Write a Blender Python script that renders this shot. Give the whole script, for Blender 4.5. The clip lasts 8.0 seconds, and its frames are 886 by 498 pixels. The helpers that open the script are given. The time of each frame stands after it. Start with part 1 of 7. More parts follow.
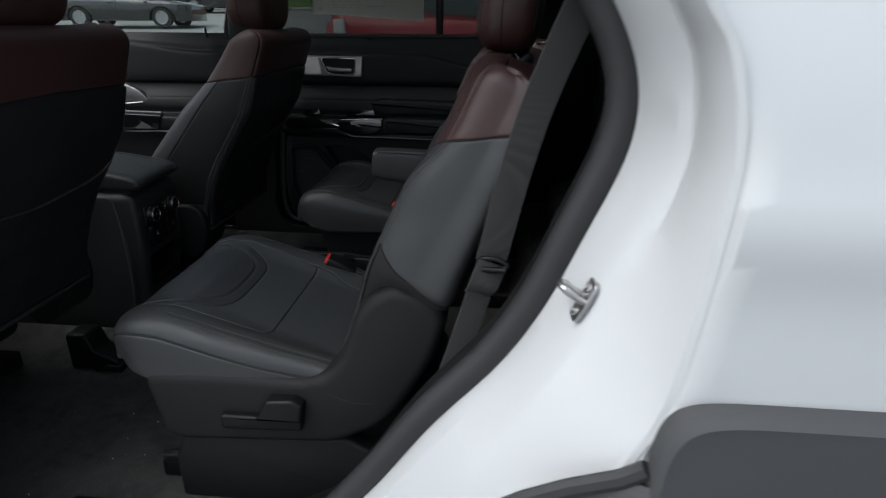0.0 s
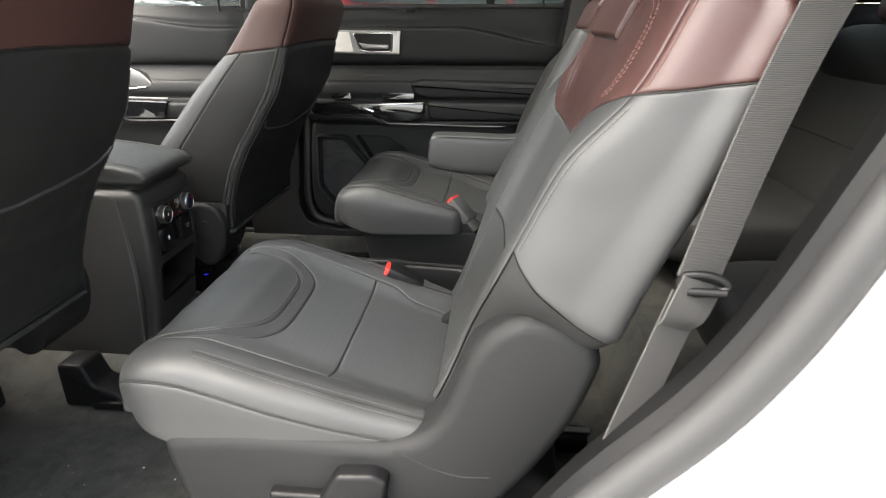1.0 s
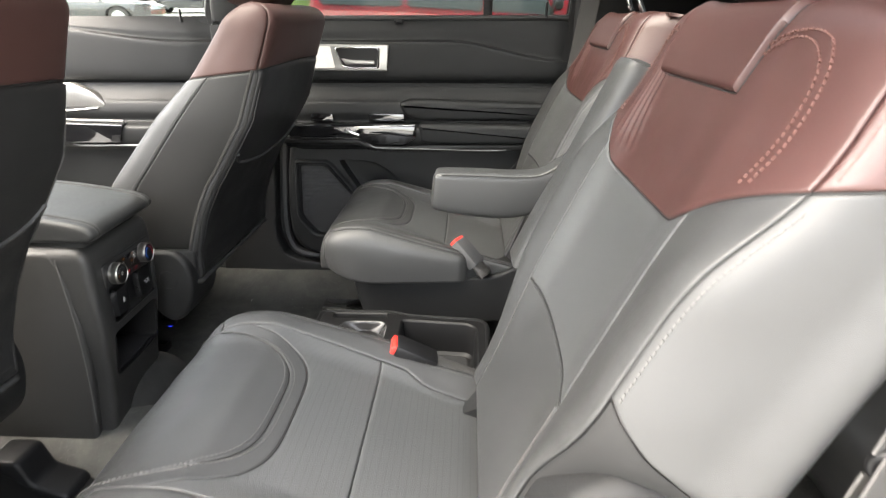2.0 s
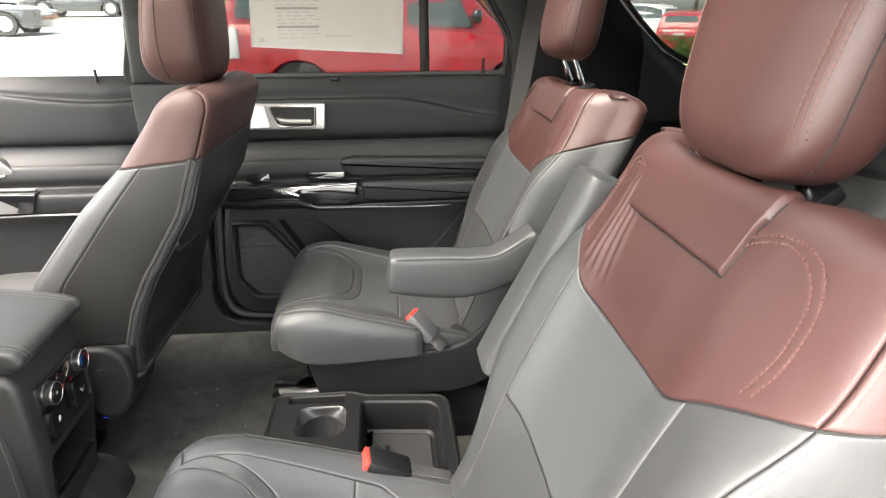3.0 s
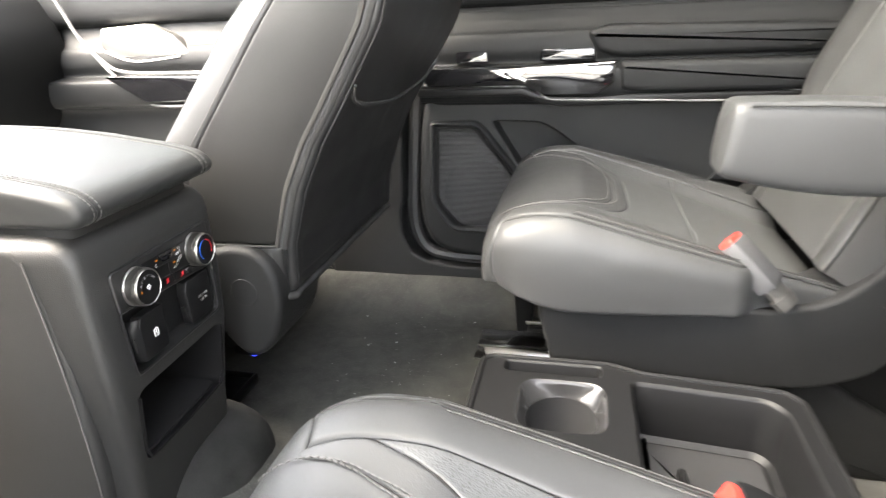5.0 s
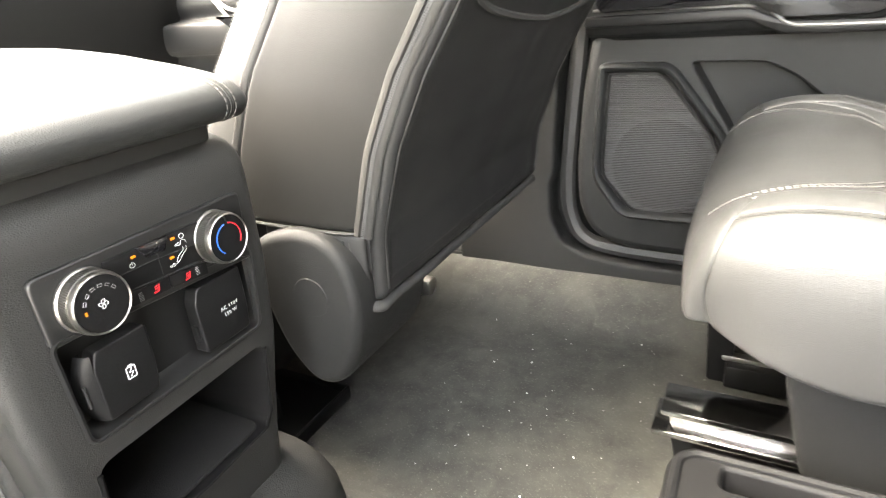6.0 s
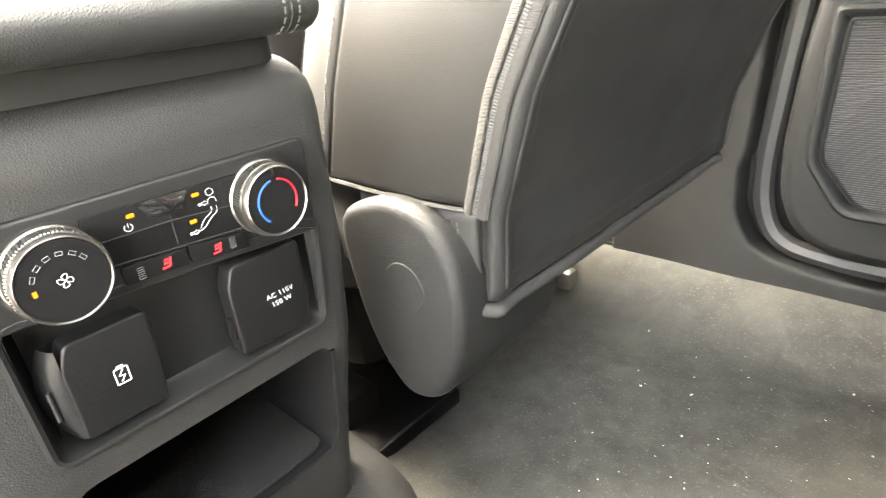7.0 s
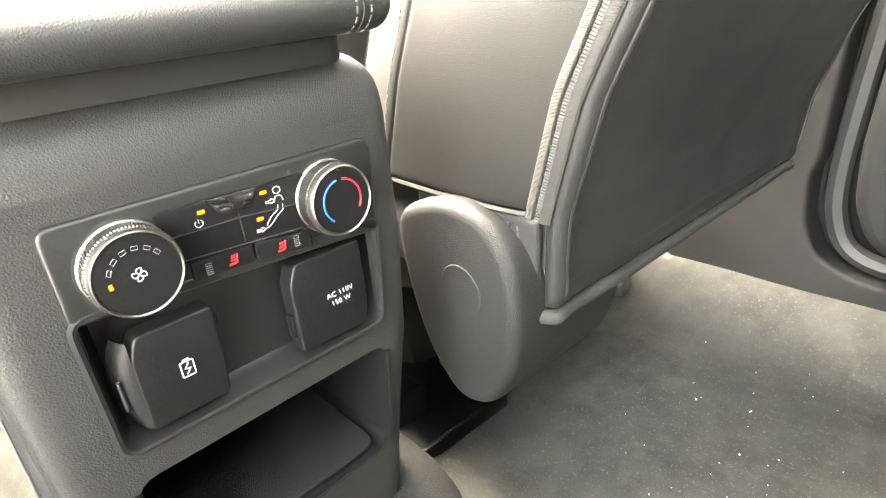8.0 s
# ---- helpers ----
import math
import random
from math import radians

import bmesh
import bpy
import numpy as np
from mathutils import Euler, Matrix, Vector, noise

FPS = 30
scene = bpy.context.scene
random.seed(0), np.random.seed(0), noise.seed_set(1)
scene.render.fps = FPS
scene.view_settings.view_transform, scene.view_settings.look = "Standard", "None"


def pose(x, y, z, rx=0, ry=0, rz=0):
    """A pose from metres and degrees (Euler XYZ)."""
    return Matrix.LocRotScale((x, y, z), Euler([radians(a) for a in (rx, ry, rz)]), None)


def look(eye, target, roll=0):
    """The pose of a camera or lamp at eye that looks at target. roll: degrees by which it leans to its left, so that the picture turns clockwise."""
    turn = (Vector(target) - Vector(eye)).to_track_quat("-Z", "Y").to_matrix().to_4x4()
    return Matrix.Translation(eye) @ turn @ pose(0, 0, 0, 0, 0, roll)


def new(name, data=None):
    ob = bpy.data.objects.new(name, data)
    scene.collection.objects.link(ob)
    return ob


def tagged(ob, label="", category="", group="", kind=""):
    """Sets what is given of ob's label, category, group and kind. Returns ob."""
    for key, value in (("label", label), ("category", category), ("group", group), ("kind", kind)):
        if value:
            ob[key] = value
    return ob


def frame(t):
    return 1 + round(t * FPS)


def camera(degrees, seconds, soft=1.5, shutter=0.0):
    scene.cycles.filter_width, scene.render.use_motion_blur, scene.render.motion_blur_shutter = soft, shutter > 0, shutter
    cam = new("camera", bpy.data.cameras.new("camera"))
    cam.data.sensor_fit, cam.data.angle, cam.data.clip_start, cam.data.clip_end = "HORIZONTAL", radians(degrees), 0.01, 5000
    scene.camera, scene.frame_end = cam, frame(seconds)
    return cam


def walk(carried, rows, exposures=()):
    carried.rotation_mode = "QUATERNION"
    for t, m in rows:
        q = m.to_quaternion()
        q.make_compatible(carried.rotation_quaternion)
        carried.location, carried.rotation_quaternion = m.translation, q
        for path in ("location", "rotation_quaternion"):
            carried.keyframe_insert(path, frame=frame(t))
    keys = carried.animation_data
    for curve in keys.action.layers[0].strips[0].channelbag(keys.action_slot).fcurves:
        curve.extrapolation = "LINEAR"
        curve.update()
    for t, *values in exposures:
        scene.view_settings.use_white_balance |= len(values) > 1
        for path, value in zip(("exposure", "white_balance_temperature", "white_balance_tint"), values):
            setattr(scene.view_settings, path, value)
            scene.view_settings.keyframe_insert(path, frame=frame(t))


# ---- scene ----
cam = camera(74.0, 8.0, soft=1.15, shutter=0.3)
PATH = [
    (0, (1.083, -1.503, 1.399), (0.9, 0.349, 0.666), 0.3),
    (0.5, (0.926, -1.385, 1.339), (0.745, 0.468, 0.609), 0.1),
    (1, (0.88, -1.238, 1.3), (0.701, 0.615, 0.568), -0.2),
    (1.5, (0.845, -1.116, 1.293), (0.655, 0.732, 0.552), -0.9),
    (2, (0.789, -1.024, 1.335), (0.706, 0.835, 0.602), -0.1),
    (2.2, (0.771, -0.985, 1.359), (0.74, 0.875, 0.625), -0.4),
    (3.3, (0.722, -0.933, 1.505), (0.924, 0.915, 0.768), -0.2),
    (3.5, (0.715, -0.908, 1.497), (0.923, 0.939, 0.759), -0.2),
    (4, (0.694, -0.812, 1.404), (0.879, 1.036, 0.663), -0.2),
    (4.5, (0.663, -0.669, 1.229), (0.592, 1.189, 0.494), -1.1),
    (5, (0.576, -0.517, 1.137), (0.133, 1.291, 0.406), -2.8),
    (5.2, (0.558, -0.456, 1.108), (0.001, 1.322, 0.38), -3.5),
    (6.3, (0.463, -0.169, 1.031), (-0.565, 1.34, 0.215), -5.5),
    (6.5, (0.451, -0.141, 1.017), (-0.671, 1.297, 0.195), -5.8),
    (7, (0.416, -0.098, 0.99), (-0.871, 1.196, 0.173), -5.7),
    (7.5, (0.397, -0.094, 0.984), (-0.983, 1.109, 0.18), -6.0),
    (8, (0.404, -0.1, 0.992), (-0.987, 1.085, 0.18), -5.6),
]
EXPOSURES = [(0, 0.65, 6000, 6), (0.5, 1.55, 6100, 8), (1.0, 3.35, 6900, 8), (1.5, 3.9, 7000, 9), (2.2, 4.15, 7000, 9), (3.5, 4.45, 7000, 10), (4.5, 4.75, 7000, 10), (5.2, 5.4, 7200, 10), (6.5, 6.55, 7800, 8), (7.0, 6.85, 7850, 8), (8.0, 7.0, 7900, 7)]
walk(cam, [(t, look(eye, target, roll)) for t, eye, target, roll in PATH], EXPOSURES)

# ---- world and light: an overcast day, light through the open door and the windows ----
world = bpy.data.worlds.new("world")
scene.world = world
world.use_nodes = True
wn, wl = world.node_tree.nodes, world.node_tree.links
sky = wn.new("ShaderNodeTexSky")
sky.sky_type, sky.sun_disc = "NISHITA", False
sky.sun_elevation, sky.sun_rotation = radians(57), radians(241)
sky.air_density, sky.dust_density, sky.ozone_density = 1.0, 3.0, 1.0
pale = wn.new("ShaderNodeHueSaturation")
pale.inputs["Saturation"].default_value = 0.40
wl.new(sky.outputs["Color"], pale.inputs["Color"])
wl.new(pale.outputs["Color"], wn["Background"].inputs["Color"])
wn["Background"].inputs["Strength"].default_value = 0.15
sun = new("sun", bpy.data.lights.new("sun", "SUN"))
sun.data.energy, sun.data.angle, sun.data.color = 1.3, radians(60), (1.0, 0.93, 0.85)
sun.matrix_world = look((-3.4, -2.2, 8.0), (0.6, 0, 0.8))


# ---- materials ----
def material(name, colour, rough=0.5, metal=0.0, grain=0.0, scale=300.0, vary=0.12, coat=0.0, spec=0.5, cells=False, stain=0.0, stain_scale=6.0):
    """A surface with colour varied at two scales, a fine relief and uneven gloss."""
    m = bpy.data.materials.new(name)
    m.use_nodes = True
    n, l = m.node_tree.nodes, m.node_tree.links
    b = n["Principled BSDF"]
    b.inputs["Roughness"].default_value, b.inputs["Metallic"].default_value = rough, metal
    b.inputs["Coat Weight"].default_value, b.inputs["Coat Roughness"].default_value = coat, 0.05
    b.inputs["Specular IOR Level"].default_value = spec
    where = n.new("ShaderNodeTexCoord")
    big, fine = n.new("ShaderNodeTexNoise"), n.new("ShaderNodeTexNoise")
    big.inputs["Scale"].default_value, big.inputs["Detail"].default_value = stain_scale, 5.0
    fine.inputs["Scale"].default_value, fine.inputs["Detail"].default_value = scale, 3.0
    for t in (big, fine):
        l.new(where.outputs["Object"], t.inputs["Vector"])
    mix = n.new("ShaderNodeMix")
    mix.data_type = "RGBA"
    mix.inputs["A"].default_value = (*[c * (1 - vary) for c in colour], 1)
    mix.inputs["B"].default_value = (*[min(1, c * (1 + vary)) for c in colour], 1)
    add = n.new("ShaderNodeMath")
    add.operation = "MULTIPLY_ADD"
    l.new(big.outputs["Fac"], add.inputs[0])
    add.inputs[1].default_value = 0.5 + stain
    half = n.new("ShaderNodeMath")
    half.operation = "MULTIPLY"
    half.inputs[1].default_value = 0.5
    l.new(fine.outputs["Fac"], half.inputs[0])
    l.new(half.outputs[0], add.inputs[2])
    l.new(add.outputs[0], mix.inputs["Factor"])
    l.new(mix.outputs["Result"], b.inputs["Base Color"])
    gloss = n.new("ShaderNodeMapRange")
    gloss.inputs["To Min"].default_value, gloss.inputs["To Max"].default_value = max(0.02, rough - (0.005 if coat else 0.08)), min(1, rough + (0.005 if coat else 0.08))
    l.new(big.outputs["Fac"], gloss.inputs["Value"])
    l.new(gloss.outputs["Result"], b.inputs["Roughness"])
    if grain:
        bump = n.new("ShaderNodeBump")
        bump.inputs["Strength"].default_value, bump.inputs["Distance"].default_value = min(1, grain), 0.001
        source = fine
        if cells:
            source = n.new("ShaderNodeTexVoronoi")
            source.feature = "DISTANCE_TO_EDGE" if cells == "skin" else "F1"
            source.inputs["Scale"].default_value = scale
            l.new(where.outputs["Object"], source.inputs["Vector"])
            l.new(source.outputs["Distance"], bump.inputs["Height"])
        else:
            l.new(fine.outputs["Fac"], bump.inputs["Height"])
        l.new(bump.outputs["Normal"], b.inputs["Normal"])
    return m


def perforated(m, pitch):
    """Rows of fine pricked holes."""
    n, l = m.node_tree.nodes, m.node_tree.links
    b, where = n["Principled BSDF"], n["Texture Coordinate"]
    dots, edge, mix = n.new("ShaderNodeTexVoronoi"), n.new("ShaderNodeMapRange"), n.new("ShaderNodeMix")
    dots.inputs["Scale"].default_value, dots.inputs["Randomness"].default_value = 1 / pitch, 0.0
    l.new(where.outputs["Object"], dots.inputs["Vector"])
    edge.inputs["From Min"].default_value, edge.inputs["From Max"].default_value = 0.32, 0.22
    l.new(dots.outputs["Distance"], edge.inputs["Value"])
    mix.data_type = "RGBA"
    l.new(edge.outputs["Result"], mix.inputs["Factor"])
    l.new(b.inputs["Base Color"].links[0].from_socket, mix.inputs["A"])
    mix.inputs["B"].default_value = (0.030, 0.030, 0.030, 1)
    l.new(mix.outputs["Result"], b.inputs["Base Color"])
    return m


def ribbed(name, colour, rough, scale, direction="X", grain=0.6):
    """Cloth or grille with fine parallel ribs."""
    m = material(name, colour, rough, 0, 0.0, 900, 0.15)
    n, l = m.node_tree.nodes, m.node_tree.links
    where, wave, bump = n["Texture Coordinate"], n.new("ShaderNodeTexWave"), n.new("ShaderNodeBump")
    wave.bands_direction = direction
    wave.inputs["Scale"].default_value = scale
    l.new(where.outputs["Object"], wave.inputs["Vector"])
    bump.inputs["Strength"].default_value, bump.inputs["Distance"].default_value = grain, 0.001
    l.new(wave.outputs["Fac"], bump.inputs["Height"])
    l.new(bump.outputs["Normal"], n["Principled BSDF"].inputs["Normal"])
    shade, old = n.new("ShaderNodeMix"), n["Principled BSDF"].inputs["Base Color"].links[0].from_socket
    shade.data_type, shade.blend_type = "RGBA", "MULTIPLY"
    tone = n.new("ShaderNodeMapRange")
    tone.inputs["To Min"].default_value = 0.68
    l.new(wave.outputs["Fac"], tone.inputs["Value"])
    shade.inputs["Factor"].default_value = 1.0
    l.new(old, shade.inputs["A"])
    l.new(tone.outputs["Result"], shade.inputs["B"])
    l.new(shade.outputs["Result"], n["Principled BSDF"].inputs["Base Color"])
    return m


def glowing(name, colour, strength):
    m = bpy.data.materials.new(name)
    m.use_nodes = True
    b = m.node_tree.nodes["Principled BSDF"]
    b.inputs["Base Color"].default_value = (*[0.15 * c for c in colour], 1)
    b.inputs["Emission Color"].default_value, b.inputs["Emission Strength"].default_value = (*colour, 1), strength
    return m


def glass_pane(name, tint, rough=0.0):
    """Thin car glass: clear and tinted, with a mirror's share at a slant."""
    m = bpy.data.materials.new(name)
    m.use_nodes = True
    n, l = m.node_tree.nodes, m.node_tree.links
    n.remove(n["Principled BSDF"])
    clear, shine, mix, edge = n.new("ShaderNodeBsdfTransparent"), n.new("ShaderNodeBsdfGlossy"), n.new("ShaderNodeMixShader"), n.new("ShaderNodeFresnel")
    clear.inputs["Color"].default_value = (*tint, 1)
    shine.inputs["Roughness"].default_value = rough
    edge.inputs["IOR"].default_value = 1.24
    l.new(edge.outputs[0], mix.inputs[0])
    l.new(clear.outputs[0], mix.inputs[1])
    l.new(shine.outputs[0], mix.inputs[2])
    l.new(mix.outputs[0], n["Material Output"].inputs["Surface"])
    return m


LEATHER = material("black leather", (0.034, 0.0343, 0.0345), 0.41, 0, 0.30, 900, 0.10, spec=0.42, cells="skin", stain=0.1)
INSERT = material("perforated black leather", (0.050, 0.0512, 0.0520), 0.41, 0, 0.30, 800, 0.12, cells="dots")
perforated(INSERT, 0.0032)
RED = material("red-brown leather", (0.043, 0.0172, 0.0150), 0.40, 0, 0.25, 900, 0.12, cells="skin", stain=0.1)
REDDARK = material("red-brown leather of the front seats", (0.044, 0.0205, 0.0178), 0.50, 0, 0.25, 900, 0.12, spec=0.35, cells="skin", stain=0.1)
# Both vinyl tones are lowered to hold the shade on the front seats.
VINYL_SHADED = material("shade-darkened black vinyl", (0.0135, 0.0135, 0.0140), 0.44, 0, 0.25, 700, 0.12, cells="skin", stain=0.1)
SIDE_SHADED = material("shade-darkened vinyl of the front seats' sides", (0.0105, 0.0103, 0.0100), 0.48, 0, 0.25, 800, 0.12, spec=0.30, cells="skin", stain=0.1)
BRAID = ribbed("grey braided tape", (0.020, 0.0195, 0.0185), 0.8, 380, "Z", 0.8)
GREYFELT = material("grey felt piping", (0.030, 0.030, 0.030), 0.95, 0, 1.0, 1300, 0.6, spec=0.1)
LIDSKIN = material("black leather of the console lid", (0.021, 0.0215, 0.0215), 0.46, 0, 0.35, 700, 0.10, spec=0.34, cells="skin", stain=0.1)
BEZEL = material("satin dark bezel", (0.013, 0.013, 0.0132), 0.34, 0, 0.10, 600, 0.10, spec=0.42)
RINGMETAL = material("brushed knob ring", (0.25, 0.24, 0.225), 0.30, 0.95, 0.15, 900, 0.10)
SEAM = material("seam gap", (0.008, 0.008, 0.008), 0.8)
DARKTHREAD = material("dark grey thread", (0.080, 0.078, 0.075), 0.7, vary=0.2)
THREAD = material("grey thread", (0.078, 0.076, 0.073), 0.7, vary=0.2)
REDTHREAD = material("brown thread", (0.082, 0.036, 0.030), 0.7, vary=0.2)
PLASTIC = material("grained black plastic", (0.0125, 0.0127, 0.0130), 0.50, 0, 0.6, 700, 0.10, spec=0.22, cells="skin")
CONSOLE = material("grained console plastic", (0.021, 0.0208, 0.0204), 0.46, 0, 0.38, 640, 0.10, spec=0.42, cells="skin")
SMOOTH = material("smooth dark lower side, standing in for shade", (0.0065, 0.0065, 0.0069), 0.42, 0, 0.12, 500, 0.10, spec=0.20)
SOFT = material("soft dark door trim", (0.0105, 0.0110, 0.0115), 0.52, 0, 0.35, 800, 0.10, spec=0.24, cells="skin")
GLOSS = material("gloss black panel", (0.008, 0.008, 0.009), 0.06, 0, 0.0, 100, 0.05, coat=1.0)
CARPET = material("charcoal carpet", (0.043, 0.043, 0.040), 0.95, 0, 1.0, 1100, 0.7, spec=0.1, stain=0.3, stain_scale=30)


def dusty(m):
    """Pale dust trodden into a pile, in smears and specks."""
    n, l = m.node_tree.nodes, m.node_tree.links
    b, where = n["Principled BSDF"], n["Texture Coordinate"]
    old = b.inputs["Base Color"].links[0].from_socket
    for scale, low, high, amount, colour in ((7.5, 0.47, 0.70, 0.40, (0.100, 0.098, 0.086)), (45, 0.52, 0.80, 0.40, (0.095, 0.093, 0.083)), (420, 0.60, 0.72, 0.7, (0.16, 0.157, 0.142))):
        spot, edge, mix = n.new("ShaderNodeTexNoise"), n.new("ShaderNodeMapRange"), n.new("ShaderNodeMix")
        spot.inputs["Scale"].default_value, spot.inputs["Detail"].default_value = scale, 4.0
        spot.inputs["Distortion"].default_value = 0.8
        l.new(where.outputs["Object"], spot.inputs["Vector"])
        edge.inputs["From Min"].default_value, edge.inputs["From Max"].default_value, edge.inputs["To Max"].default_value = low, high, amount
        l.new(spot.outputs["Fac"], edge.inputs["Value"])
        mix.data_type = "RGBA"
        l.new(edge.outputs["Result"], mix.inputs["Factor"])
        l.new(old, mix.inputs["A"])
        mix.inputs["B"].default_value = (*colour, 1)
        old = mix.outputs["Result"]
    l.new(old, b.inputs["Base Color"])
    return m


dusty(CARPET)
# Carpet copy with a lower tone, offsetting strong light on the hump.
CARPET_DARKER = material("darker copy of the charcoal carpet", (0.017, 0.017, 0.0165), 0.95, 0, 1.0, 800, 0.9, spec=0.1, stain=0.3, stain_scale=30)
FELT = material("dark felt backing", (0.010, 0.010, 0.0105), 0.9, 0, 1.0, 1100, 0.4, spec=0.2)
SILVER = material("satin silver trim", (0.31, 0.305, 0.295), 0.38, 0.9, 0.15, 900, 0.08)
DULL = material("dull grey trim", (0.15, 0.15, 0.148), 0.5, 0.2, 0.15, 900, 0.08)
SATIN = material("satin black plastic", (0.022, 0.022, 0.023), 0.24, 0, 0.1, 500, 0.1)
CHROME = material("polished chrome", (0.58, 0.58, 0.58), 0.14, 1.0, vary=0.04)
STEEL = material("brushed steel", (0.50, 0.49, 0.48), 0.32, 1.0, 0.2, 400, 0.15)
WHITE = material("white car paint", (0.53, 0.535, 0.54), 0.30, 0, 0.0, 60, 0.004, coat=0.8)
RUBBER = material("black rubber seal", (0.018, 0.018, 0.019), 0.60, 0, 0.15, 500, 0.15)
CLAD = material("grained grey cladding", (0.050, 0.050, 0.052), 0.62, 0, 0.5, 900, 0.10)
WEB = ribbed("woven seat belt", (0.042, 0.0405, 0.039), 0.6, 210, "Z", 0.5)
ZIPTAPE = ribbed("woven zip tape", (0.016, 0.0155, 0.015), 0.75, 420, "Z", 0.35)
MESH = ribbed("speaker mesh", (0.020, 0.020, 0.020), 0.6, 130, "Z", 1.0)
BUTTON_RED = material("red release button", (0.62, 0.035, 0.025), 0.35, 0, 0.0, 200, 0.06)
HEADLINER = material("grey headliner cloth", (0.30, 0.29, 0.28), 0.95, 0, 0.6, 900, 0.12)
PAPER = material("white sticker sheet", (0.47, 0.46, 0.42), 0.7, 0, 0.1, 300, 0.04)
PRINT = material("grey print", (0.26, 0.255, 0.245), 0.8)
FAINT = material("faint grey print", (0.38, 0.375, 0.36), 0.8)
MARK = material("white marking", (0.75, 0.75, 0.74), 0.5)
DIM = material("grey marking", (0.22, 0.22, 0.22), 0.5)
AMBER = glowing("amber indicator", (1.0, 0.30, 0.004), 0.02)
HEATRED = glowing("red heat mark", (0.85, 0.012, 0.03), 0.016)
BLUELINE = material("blue line", (0.008, 0.09, 0.42), 0.4)
REDLINE = material("red line", (0.42, 0.010, 0.022), 0.4)
CRUMB = material("pale crumbs", (0.6, 0.6, 0.58), 0.6)
# GLASS and PRIVACY tints also dim the bright view outside.
GLASS = glass_pane("side glass", (0.64, 0.67, 0.655))
# Pane of the unseen roof openings, which are added to bring in light.
ADDED_GLASS = glass_pane("added roof glass", (0.40, 0.41, 0.40))
REAR_DIM = glass_pane("privacy glass added to dim", (0.22, 0.24, 0.24))
PRIVACY = glass_pane("light privacy glass added to dim", (0.27, 0.283, 0.275))
BULB = glowing("blue footwell lamp", (0.02, 0.04, 1.0), 0.12)


